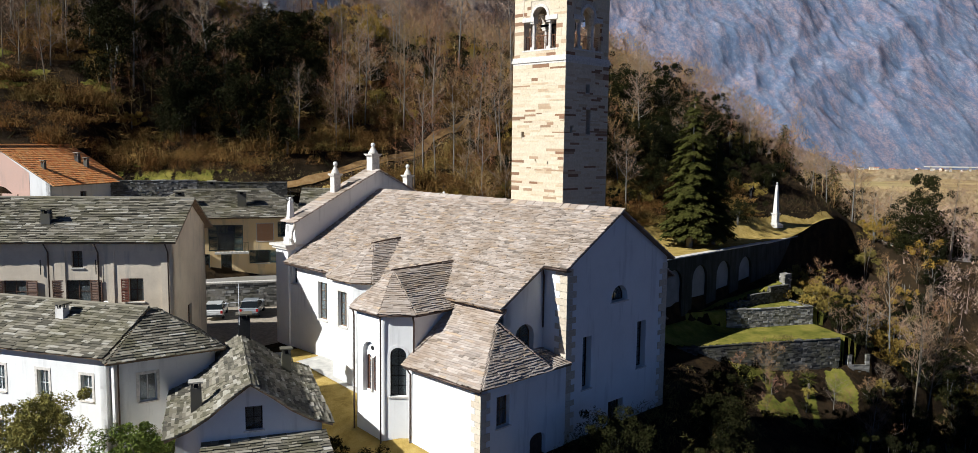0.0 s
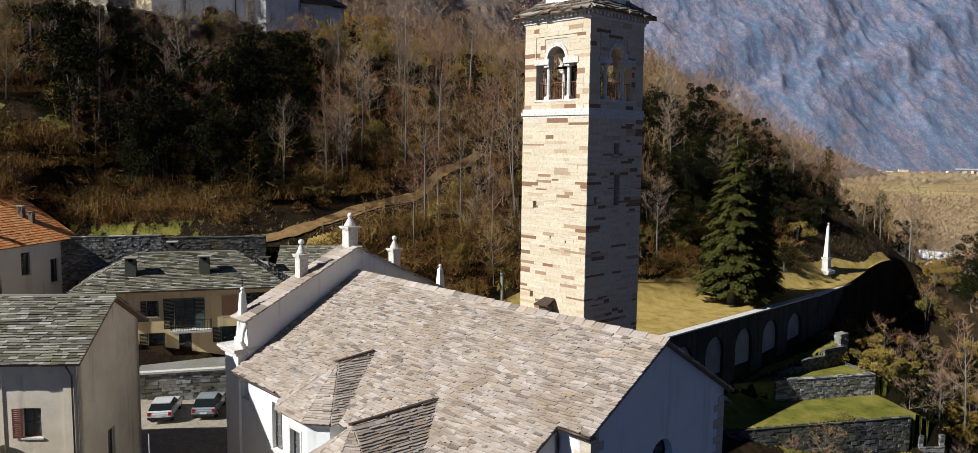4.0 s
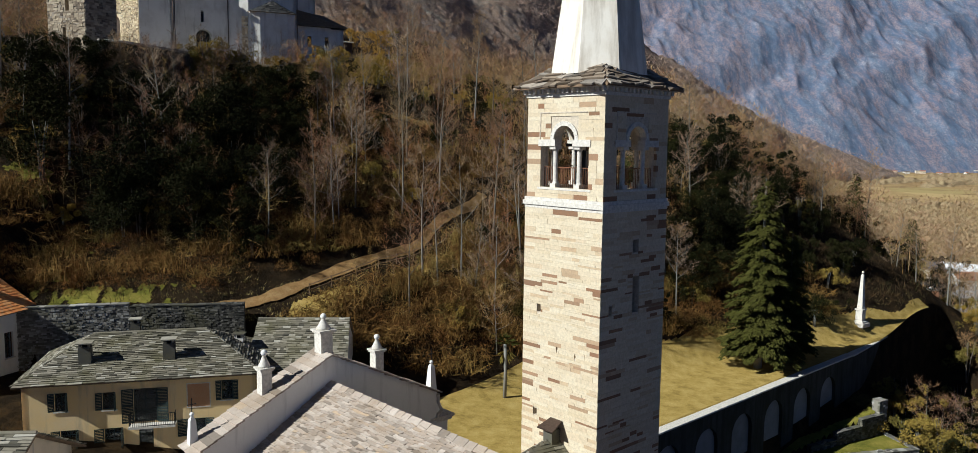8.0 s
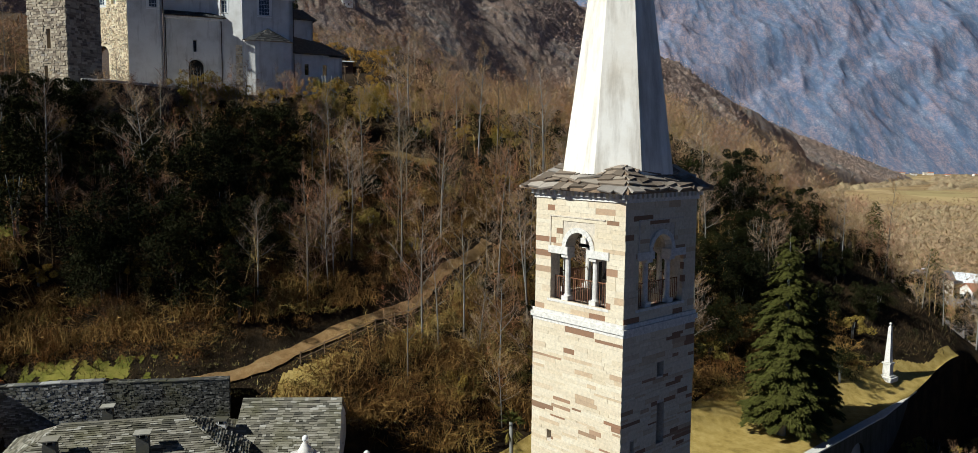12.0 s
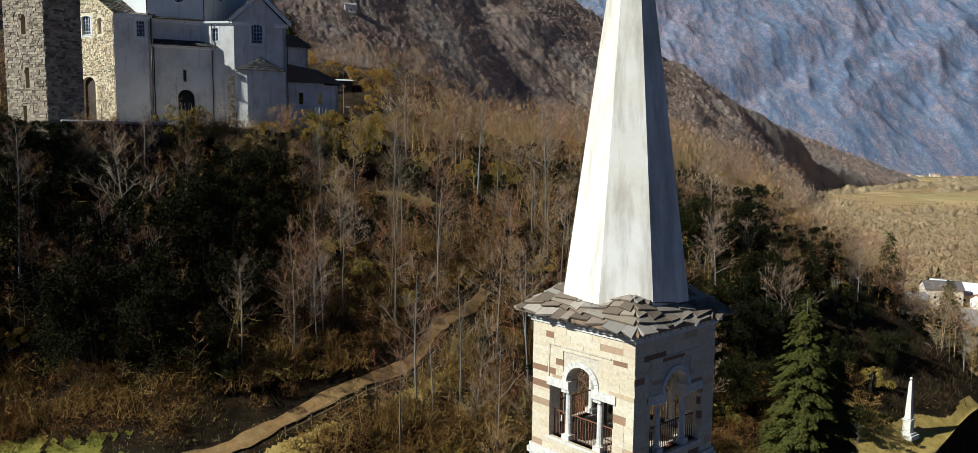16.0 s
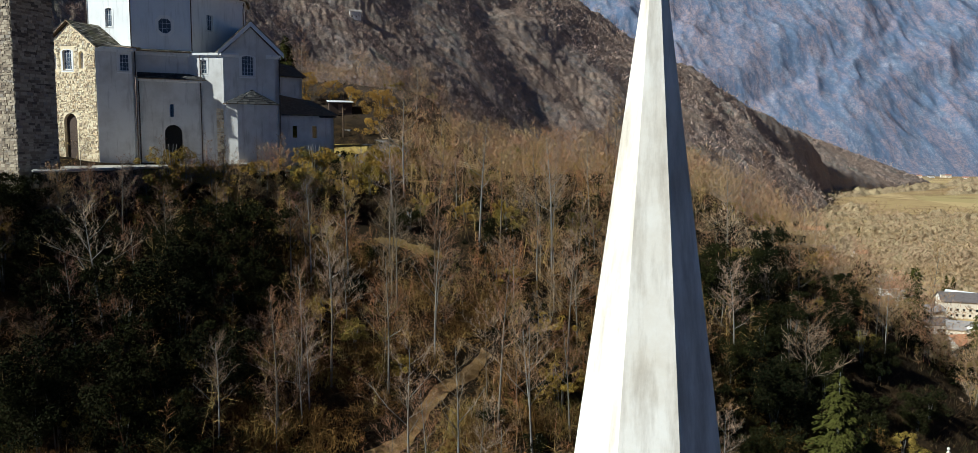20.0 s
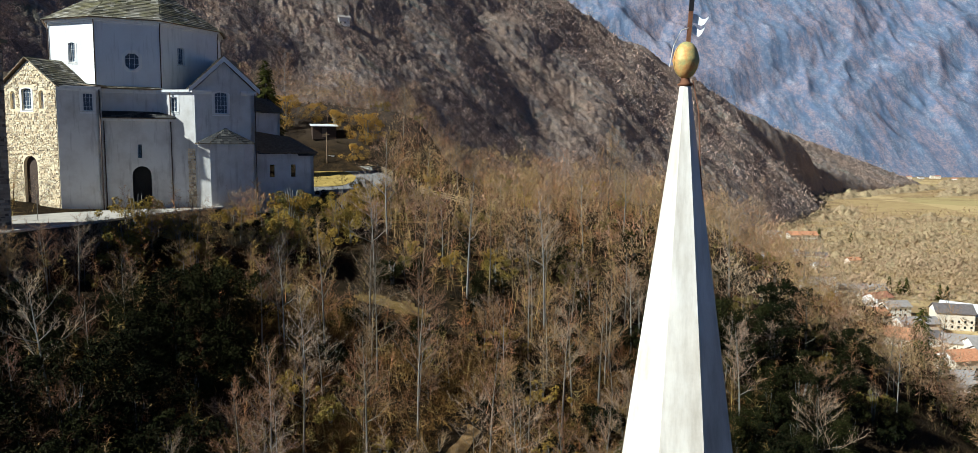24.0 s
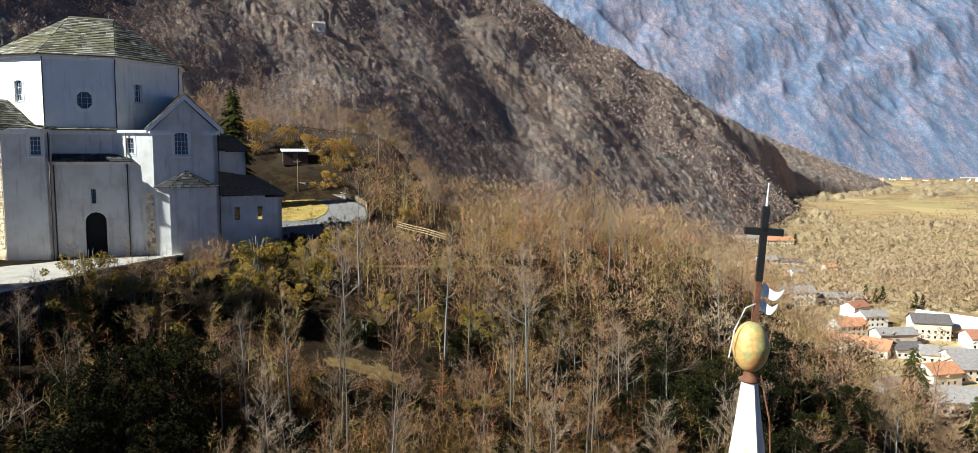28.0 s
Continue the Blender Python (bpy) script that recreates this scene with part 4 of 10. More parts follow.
while z < 12.0:
    h = 0.3 + 0.15 * rng.random()
    la, lb = (0.7, 0.4) if k % 2 else (0.4, 0.7)
    part("quoin", Geo().box(24.6 - la, 24.63, -11.93, -11.9 + lb, z + 0.01, z + h - 0.01), M_QUOIN, sac)
    z, k = z + h, k + 1
part("gutter", Geo().tube([(18.8, -12.38, 12.36), (25.05, -12.38, 12.34)], [0.07, 0.07], 8), M_COPPER, sac, "", True)
part("downpipe", Geo().tube([(18.95, -12.3, 12.3), (18.95, -12.0, 11.9), (18.95, -12.0, 7.0)], [0.05] * 3, 8), M_COPPER, sac, "", True)
# rain pipes and gutter of the nave
part("gutter", Geo().tube([(0.3, -8.98, zr(EB) - 0.08), (6.6, -8.98, zr(EB) - 0.1)], [0.07, 0.07], 8), M_COPPER, church, "", True)
part("downpipe", Geo().tube([(6.5, -8.95, zr(EB) - 0.1), (6.5, -8.4, zr(EB) - 0.6), (6.5, -8.4, 8.6)], [0.05] * 3, 8), M_COPPER, church, "", True)
part("gutter", Geo().tube([(22.9, -5.36, zr(5.3) - 0.07), (24.85, -5.36, zr(5.3) - 0.07)], [0.07, 0.07], 8), M_COPPER, church, "", True)
part("downpipe", Geo().tube([(22.95, -5.3, zr(5.3) - 0.1), (22.8, -5.0, zr(5.3) - 0.6), (22.8, -5.0, 14.2)], [0.05] * 3, 8), M_COPPER, church, "", True)
# low wing right of the choir
g = Geo()
wall(g, (22.0, 5.6), (22.0, 9.0), 3.5, [(0, 14.6), (3.4, 12.6)], 0.4, [(1.2, 1.9, 7.5, 9.3, 0)])
wall(g, (22.0, 9.0), (15.0, 9.0), 3.5, 12.6, 0.4)
part("wing_wall", g, M_WHITE, church)
wq = roof(church, [([(22.4, 9.4, 12.5), (15.0, 9.4, 12.5), (15.0, 5.6, 14.9), (22.4, 5.6, 14.9)], (1, 0, 0))], M_SLABD, rng, rowh=0.4)
part("wing_roof_slabs", boxes_mesh("wing_roof_slabs", wq, M_SLABD), None, church, kind="stuff")

# ---- the bell tower ----
tower = thing("bell_tower", CHURCH, "tall square bell tower of pale banded ashlar with a white spire", "bell tower")
TC = (10.37, 10.98)
TH = 2.80                                       # half side of the shaft
BH = 2.74                                       # half side of the belfry


def courses(half, z0, z1, rng, hh=(0.08, 0.25), holes=()):
    """Ashlar blocks, course by course, on the four sides of a square tower. Returns blocks by side."""
    sides = [[], [], [], []]
    z = z0
    while z < z1 - 0.05:
        h = min(hh[0] + (hh[1] - hh[0]) * rng.random(), z1 - z)
        if z1 - z - h < 0.12:
            h = z1 - z
        for k in range(4):
            x = -half
            while x < half - 0.01:
                w = (0.45 + 1.0 * rng.random()) * (1.3 if rng.random() < 0.25 else 1)
                xe = min(x + w, half)
                if half - xe < 0.3:
                    xe = half
                pr = 0.003 + 0.018 * rng.random() ** 2
                segs = [(x, xe)]
                for (kk, s0, s1, c0, c1) in holes:
                    if kk == k and c0 < z + h - 0.02 and c1 > z + 0.02:
                        ns = []
                        for a, b in segs:
                            if b <= s0 or a >= s1:
                                ns.append((a, b))
                            else:
                                if a < s0 - 0.03:
                                    ns.append((a, s0))
                                if b > s1 + 0.03:
                                    ns.append((s1, b))
                        segs = ns
                for a, b in segs:
                    c, s = math.cos(k * math.pi / 2), math.sin(k * math.pi / 2)
                    lo, hi = a + 0.003 if a > -half else a - 0.0, b - 0.003 if b < half else b
                    q = []
                    for zz in (z + 0.002, z + h - 0.002):
                        for xx, yy in ((lo, -half - pr), (hi, -half - pr), (hi, -half + 0.15), (lo, -half + 0.15)):
                            q.append((TC[0] + xx * c - yy * s, TC[1] + xx * s + yy * c, zz))
                    sides[k].append(q)
                x = xe
        z += h
    return sides


# sides: 0 faces -b, 1 faces +a
slits = [(0, -1.75, -1.45, 25.6, 26.05), (1, -0.2, 0.35, 29.2, 29.9), (1, -0.1, 0.5, 25.9, 27.9), (1, -2.1, -1.8, 26.0, 26.5), (0, -1.9, -1.6, 19.6, 20.0), (0, 1.1, 1.22, 23.5, 23.65), (0, -0.2, -0.1, 23.7, 23.85)]
BEL = [(k, -1.72, 1.72, 32.62, 35.0) for k in range(4)] + [(k, -0.98, 0.98, 35.0, 36.3) for k in range(4)]
shaft = courses(TH, 8.0, 31.45, rng, holes=slits)
belf = courses(BH, 32.05, 37.5, rng, (0.15, 0.36), BEL)
g = Geo()
for k in range(4):
    m = Matrix.Translation((*TC, 0)) @ pose(0, 0, 0, 0, 0, 90 * k)
    cur = Geo()
    hs = [(s0 + TH - 0.03, s1 + TH - 0.03, c0, c1, 0) for kk, s0, s1, c0, c1 in slits if kk == k]
    wall(cur, (-TH + 0.03, -TH + 0.03), (TH - 0.03, -TH + 0.03), 8.0, 31.5, 0.7, hs)
    wall(cur, (-BH + 0.03, -BH + 0.03), (BH - 0.03, -BH + 0.03), 32.0, 37.5, 0.6, [(BH - 1.75, BH - 0.78, 32.62, 35.0, 0), (BH - 0.78, BH + 0.78, 32.62, 35.98, 1.0), (BH + 0.78, BH + 1.75, 32.62, 35.0, 0)])
    g.add([tuple(m @ Vector(v)) for v in cur.v], cur.f)
g.box(TC[0] - 2.2, TC[0] + 2.2, TC[1] - 2.2, TC[1] + 2.2, 31.9, 32.1)
part("tower_core", g, M_MORTAR, tower, "pale mortared masonry")
part("shaft_stones", boxes_mesh("shaft_stones", [q for s in shaft for q in s], M_TOWER), None, tower, kind="stuff")
bel_front = belf[0] + belf[1]
part("belfry_stones", boxes_mesh("belfry_stones", belf[2] + belf[3], M_TOWER), None, tower, kind="stuff")
# little saddle roof and vent at the tower's foot
hq = roof(church, [([(8.4, 8.15, 17.45), (10.3, 4.6, 18.38), (10.3, 8.15, 18.9)], (0, 1, 0)), ([(12.1, 8.15, 17.45), (10.3, 8.15, 18.9), (10.3, 4.6, 18.38)], (0, 1, 0))], M_SLABD, rng, rowh=0.2, wid=(0.3, 0.7))
part("saddle_roof_slabs", boxes_mesh("saddle_roof_slabs", hq, M_SLABD), None, church, kind="stuff")
part("saddle_gable", Geo().slab([(8.6, 8.1, 16.0), (12.0, 8.1, 16.0), (12.0, 8.1, 17.4), (10.3, 8.1, 18.8), (8.6, 8.1, 17.4)], (0, 0.06, 0)), M_GREY, church)
vent = new("roof_vent")
vent.parent = church
part("vent_box", Geo().box(10.0, 10.65, 7.45, 8.1, 18.2, 19.35), M_DRYD, vent)
part("vent_cap", Geo().slab([(9.75, 7.2, 19.38), (10.9, 7.2, 19.38), (10.75, 8.12, 19.75), (9.9, 8.12, 19.75)], (0, 0, 0.07)), M_COPPER, vent, "dark sheet-metal cap")
# string course and cornices
g = Geo()
for z0, z1, e in ((31.45, 31.62, 0.02), (31.62, 31.86, 0.10), (31.86, 32.05, 0.03)):
    h = TH + e
    g.box(TC[0] - h, TC[0] + h, TC[1] - h, TC[1] + h, z0, z1 - 0.003)
part("string_course", g, M_TRIM, tower)
for z0, z1, e in ((37.5, 37.66, 0.08), (37.9, 38.0, 0.34)):
    h = BH + e
    part("cornice", Geo().box(TC[0] - h, TC[0] + h, TC[1] - h, TC[1] + h, z0, z1), M_TRIM, tower)
hh = BH + 0.3
part("cornice_core", Geo().box(TC[0] - BH - 0.05, TC[0] + BH + 0.05, TC[1] - BH - 0.05, TC[1] + BH + 0.05, 37.66, 37.9), M_MORTAR, tower)
for k in range(4):
    m = Matrix.Translation((*TC, 0)) @ pose(0, 0, 0, 0, 0, 90 * k)
    for i in range(17):
        x = -BH - 0.2 + (2 * BH + 0.4) * (i + 0.5) / 17
        part("corbel", Geo().box(x - 0.09, x + 0.09, -BH - 0.26, -BH + 0.04, 37.68, 37.89, m), M_TRIM, tower)
# belfry openings: columns, lintels, arches, rails
for k in range(4):
    m = Matrix.Translation((*TC, 0)) @ pose(0, 0, 0, 0, 0, 90 * k)

    def put(geo, name, mat, label="", smooth=False):
        geo.v = [tuple(m @ Vector(v)) for v in geo.v]
        return part(name, geo, mat, tower, label, smooth)

    for s in (-0.86, 0.86):
        gcol = Geo()
        gcol.box(s - 0.2, s + 0.2, -BH + 0.06, -BH + 0.50, 32.62, 32.85)
        gcol.lathe([(0.17, 32.85), (0.14, 32.95), (0.13, 34.6), (0.17, 34.7)], 12, (s, -BH + 0.28, 0))
        gcol.box(s - 0.21, s + 0.21, -BH + 0.02, -BH + 0.52, 34.7, 34.86)
        put(gcol, "column", M_TRIM)
    for x0, x1 in ((-1.86, -0.62), (0.62, 1.86)):
        put(Geo().box(x0, x1, -BH - 0.06, -BH + 0.45, 34.86, 35.22), "impost", M_TRIM)
    for i in range(12):
        a0, a1 = math.pi * i / 12 + 0.006, math.pi * (i + 1) / 12 - 0.006
        ga = Geo().slab([(-r * math.cos(a), -BH - 0.05, 35.2 + r * math.sin(a)) for r, a in ((1.0, a0), (1.0, a1), (0.76, a1), (0.76, a0))], (0, 0.4, 0))
        put(ga, "voussoir", M_TRIM)
    for x in np.linspace(-1.7, 1.7, 24):
        if abs(abs(x) - 0.86) > 0.2:
            put(Geo().box(x - 0.013, x + 0.013, -BH + 0.3, -BH + 0.326, 32.65, 33.69), "railing_bar", M_RUST)
    put(Geo().box(-1.72, 1.72, -BH + 0.29, -BH + 0.335, 33.70, 33.74), "railing_top", M_RUST, "thin rusty iron rail")
    put(Geo().box(-1.9, 1.9, -BH - 0.04, -BH + 0.5, 32.5, 32.62), "sill", M_TRIM)
    gf_ = Geo()
    gf_.box(-1.8, 1.62, -BH - 0.045, -BH + 0.02, 36.63, 36.70)
    gf_.box(-1.8, -1.73, -BH - 0.045, -BH + 0.02, 35.2, 36.63)
    put(gf_, "panel_moulding", M_MORTAR)
# bell on its frame
bell = thing("bell", CHURCH @ Matrix.Translation((TC[0], TC[1], 0)), "dark bronze bell hung in the belfry", "bell")
part("bell_body", Geo().lathe([(0.62, 33.5), (0.55, 33.62), (0.42, 34.0), (0.36, 34.35), (0.25, 34.55), (0.05, 34.62)], 20), M_COPPER, bell, "", True)
part("yoke", Geo().box(-0.9, 0.9, -0.1, 0.1, 34.62, 34.85), M_WOOD, bell)
part("headstock_wheel", Geo().tube([(0.95, 0.6 * math.cos(2 * math.pi * i / 16), 34.7 + 0.6 * math.sin(2 * math.pi * i / 16)) for i in range(17)], [0.03] * 17, 6), M_IRON, bell)
part("bell_frame", Geo().box(-2.3, 2.3, -0.08, 0.08, 34.86, 35.02).box(-1.05, -0.9, -0.1, 0.1, 32.1, 34.86).box(1.02, 1.17, -0.1, 0.1, 32.1, 34.86), M_IRON, bell)

# slab roof round the spire
tr = []
ro, ri = BH + 0.56, 2.2
for k in range(4):
    m = Matrix.Translation((*TC, 0)) @ pose(0, 0, 0, 0, 0, 90 * k)
    poly = [tuple(m @ Vector(v)) for v in ((-ro, -ro, 38.02), (ro, -ro, 38.02), (ri - 0.3, -ri + 0.3, 39.1), (-ri + 0.3, -ri + 0.3, 39.1))]
    tr.append((poly, m.to_3x3() @ Vector((1, 0, 0))))
tq = roof(tower, tr, M_SLABD, rng, rowh=0.38, wid=(0.35, 1.3), thick=0.10, lift=0.12, rough=0.13)
TOWERROOF = [(0.0, (0.13, 0.10, 0.07)), (0.35, (0.25, 0.19, 0.135)), (0.6, (0.33, 0.27, 0.20)), (0.8, (0.22, 0.20, 0.18)), (1.0, (0.42, 0.36, 0.29))]
M_TROOF = pieces("brown_roof_slab", TOWERROOF, 0.8, 5, "object", bumps=0.8)
# spire
sp = [(2.78, 38.7), (2.72, 39.2), (0.25, 56.6), (0.14, 57.45)]
g = Geo()
vs, fs = [], []
for i, (r, z) in enumerate(sp):
    lean = (z - 39) / 18.5 * -0.10
    for k in range(8):
        a = 2 * math.pi * (k + 0.5) / 8 - 0.10
        vs.append((TC[0] + lean + r * math.cos(a), TC[1] + lean + r * math.sin(a), z))
for i in range(3):
    for k in range(8):
        fs.append((i * 8 + k, i * 8 + (k + 1) % 8, i * 8 + 8 + (k + 1) % 8, i * 8 + 8 + k))
fs.append(tuple(24 + k for k in range(8)))
g.add(vs, fs)
part("spire", g, M_SPIRE, tower, "white plastered eight-sided spire, streaked with grey")
tip = new("spire_top")
tip.parent = tower
tip.location = (TC[0] - 0.10, TC[1] - 0.10, 0)
part("neck", Geo().lathe([(0.14, 57.45), (0.2, 57.5), (0.12, 57.55), (0.1, 57.66), (0.14, 57.7)], 12), M_RUST, tip, "", True)
part("ball", Geo().lathe([(0.02, -0.45)] + [(0.31 * math.sin(math.pi * i / 14), -0.45 * math.cos(math.pi * i / 14)) for i in range(1, 7)] + [(0.322, -0.02), (0.322, 0.02)] + [(0.31 * math.sin(math.pi * i / 14), -0.45 * math.cos(math.pi * i / 14)) for i in range(8, 14)] + [(0.02, 0.45)], 24, (0, 0, 58.08)), M_BALL, tip, "weathered gilt copper ball", True)
crs = new("cross")
crs.parent = tip
crs.matrix_basis = Matrix.Translation((0.03, 0.03, 58.5)) @ pose(0, 0, 0, 2.0, 3.0, 42)
part("stem", Geo().box(-0.05, 0.05, -0.04, 0.04, 0.0, 0.75), M_RUST, crs)
part("upright", Geo().box(-0.055, 0.055, -0.045, 0.045, 0.75, 2.05), M_IRON, crs)
part("arm", Geo().box(-0.32, 0.32, -0.045, 0.045, 1.55, 1.67), M_IRON, crs)
part("lightning_rod", Geo().tube([(0, 0, 2.05), (0, 0, 2.45)], [0.02, 0.008], 6), M_TIN, crs)
vane = Geo()
for zc, ln_ in ((0.50, 0.40), (0.24, 0.32)):
    n = 14
    top, bot = [], []
    for i in range(n + 1):
        u = i / n
        wv = 0.07 * math.sin(u * 6.0 + 0.6)
        hw = 0.11 * (1 - 0.85 * u ** 2.2)
        y_ = 0.05 * math.sin(u * 5.0)
        top.append((0.03 + ln_ * u, y_, zc + wv + hw + 0.10 * u))
        bot.append((0.03 + ln_ * u, y_, zc + wv - hw + 0.10 * u))
    vane.add([(x, y + o, z) for o in (0, 0.012) for x, y, z in top + bot], [(i, i + 1, n + 2 + i, n + 1 + i) for i in range(n)] + [(2 * n + 2 + i, 2 * n + 3 + i, 3 * n + 4 + i, 3 * n + 3 + i) for i in range(n)] + [(i, i + 1, 2 * n + 3 + i, 2 * n + 2 + i) for i in range(n)] + [(n + 1 + i, n + 2 + i, 3 * n + 4 + i, 3 * n + 3 + i) for i in range(n)])
part("wind_vane", vane, M_TIN, crs, "bright white sheet-metal pennants")
part("cable", Geo().tube([(-0.02, -0.03, 0.35), (-0.2, -0.1, 0.28), (-0.36, -0.15, -0.1), (-0.42, -0.18, -0.6)], [0.012] * 4, 5), M_TRIM, crs)
part("conductor_cable", Geo().tube([(0.18, 0.05, 57.6), (0.35, 0.1, 56.8), (0.42, 0.12, 55.5), (0.62, 0.2, 53.5)], [0.015] * 4, 5), M_RUST, tip)


# ---- houses ----
def chimney(parent, x, y, z0, z1, w=0.32, mat=M_DRYD, slabs=2):
    c = new("chimney")
    c.parent = parent
    c.location = (x, y, 0)
    part("stack", Geo().box(-w, w, -w * 0.8, w * 0.8, z0, z1), mat, c)
    g = Geo()
    for sx in (-1, 1):
        for sy in (-1, 1):
            g.box(*sorted((sx * w * 0.9, sx * w * 0.5)), *sorted((sy * w * 0.75, sy * w * 0.4)), z1, z1 + 0.28)
    part("cap_posts", g, mat, c)
    part("cap_slab", Geo().box(-w * 1.35, w * 1.35, -w * 1.2, w * 1.2, z1 + 0.28, z1 + 0.36), M_SLABD_ONE, c)
    part("cap_core", Geo().box(-w * 0.4, w * 0.4, -w * 0.35, w * 0.35, z1 - 0.02, z1 + 0.2), M_DARK, c)


def gable_house(name, m, x0, x1, y0, y1, z0, ze, zr_, wallmat, label, roofmat=M_SLABD, over=0.6, hips=(0, 0), holes=None, rowh=0.21, wid=(0.25, 1.0), lift=0.085, thick=0.045, pieces_name="roof_slabs", ridge_axis="x", group="", seed=1):
    """A house with a ridge along its own x or y. Walls: f front (-y), r right (+x), b back, l left. holes by wall: (s0, s1, z0, z1, arch)."""
    r = random.Random(seed)
    holes = holes or {}
    h = thing(name, m, label, "house", group)
    walls = {"f": ((x0, y0), (x1, y0)), "r": ((x1, y0), (x1, y1)), "b": ((x1, y1), (x0, y1)), "l": ((x0, y1), (x0, y0))}
    run = ((y1 - y0) if ridge_axis == "x" else (x1 - x0)) / 2
    slope = (zr_ - ze) / (run + over)
    wt = ze + slope * over - 0.1
    for k, (p, q) in walls.items():
        ln = math.hypot(q[0] - p[0], q[1] - p[1])
        top = wt
        gab = (k in "rl" and ridge_axis == "x" and not hips[0 if k == "l" else 1]) or (k in "fb" and ridge_axis == "y" and not hips[0 if k == "f" else 1])
        if gab:
            top = [(0, wt), (ln / 2, zr_ - 0.1), (ln, wt)]
        g = Geo()
        wall(g, p, q, z0, top, 0.45, holes.get(k, []))
        part("wall", g, wallmat, h)
    part("attic_floor", Geo().box(x0 + 0.4, x1 - 0.4, y0 + 0.4, y1 - 0.4, wt - 0.3, wt - 0.1), M_WOOD, h)
    o = over
    if ridge_axis == "x":
        ym = (y0 + y1) / 2
        ra, rb = x0 - (o * 0.6), x1 + (o * 0.6)
        la, lb = ra, rb
        if hips[0]:
            la, ra = x0 - o, x0 + run * hips[0]
        if hips[1]:
            lb, rb = x1 + o, x1 - run * hips[1]
        fs = [([(la, y0 - o, ze), (lb, y0 - o, ze), (rb, ym, zr_), (ra, ym, zr_)], (1, 0, 0)), ([(lb, y1 + o, ze), (la, y1 + o, ze), (ra, ym, zr_), (rb, ym, zr_)], (1, 0, 0))]
        if hips[0]:
            fs.append(([(la, y1 + o, ze), (la, y0 - o, ze), (ra, ym, zr_)], (0, 1, 0)))
        if hips[1]:
            fs.append(([(lb, y0 - o, ze), (lb, y1 + o, ze), (rb, ym, zr_)], (0, 1, 0)))
        ridge = [(ra, ym, zr_ + 0.03), (rb, ym, zr_ + 0.03)]
    else:
        xm = (x0 + x1) / 2
        ra, rb = y0 - o * 0.6, y1 + o * 0.6
        la, lb = ra, rb
        if hips[0]:
            la, ra = y0 - o, y0 + run * hips[0]
        if hips[1]:
            lb, rb = y1 + o, y1 - run * hips[1]
        fs = [([(x1 + o, la, ze), (x1 + o, lb, ze), (xm, rb, zr_), (xm, ra, zr_)], (0, 1, 0)), ([(x0 - o, lb, ze), (x0 - o, la, ze), (xm, ra, zr_), (xm, rb, zr_)], (0, 1, 0))]
        if hips[0]:
            fs.append(([(x0 - o, la, ze), (x1 + o, la, ze), (xm, ra, zr_)], (1, 0, 0)))
        if hips[1]:
            fs.append(([(x1 + o, lb, ze), (x0 - o, lb, ze), (xm, rb, zr_)], (1, 0, 0)))
        ridge = [(xm, ra, zr_ + 0.03), (xm, rb, zr_ + 0.03)]
    rp = new("roof")
    rp.parent = h
    qs = roof(rp, fs, roofmat, r, rowh=rowh, wid=wid, lift=lift, thick=thick)
    part(pieces_name, boxes_mesh(pieces_name, qs, roofmat), None, rp, kind="stuff")
    part("ridge_cap", Geo().tube(ridge, [0.12, 0.12], 6), roofmat, rp)
    return h, walls


# the large beige house
BIG = pose(-21.6, 52.9, 0, 0, 0, 6.1)
bh = [(12.0, 13.5, 13.9, 15.5, 0), (16.0, 17.6, 13.9, 15.5, 0), (20.1, 21.05, 14.0, 15.6, 0), (16.45, 17.15, 16.35, 17.5, 0), (6.0, 7.2, 13.9, 15.5, 0)]
bhouse, bw = gable_house("beige_house", BIG, -23, 0, 0, 8.7, 4.0, 18.15, 20.75, M_GREIGE, "large beige-rendered house with a mossy stone-slab roof", holes={"f": bh, "r": [(3.5, 4.5, 11.0, 13.0, 0)]}, seed=3, over=0.75)
for s0, s1, z0, z1, ar in bh:
    window(bhouse, *bw["f"], s0, s1, z0, z1, ar, fmat=M_BRWN, bars=(1, 1))
shutter_pair(bhouse, *bw["f"], 12.0, 13.5, 13.9, 15.5, M_BRWN)
shutter_pair(bhouse, *bw["f"], 16.0, 17.6, 13.9, 15.5, M_BRWN)
shutter_pair(bhouse, *bw["f"], 20.1, 21.05, 14.0, 15.6, M_RED, 1.0, 0.0)
window(bhouse, *bw["r"], 3.5, 4.5, 11.0, 13.0, 0, fmat=M_BRWN)
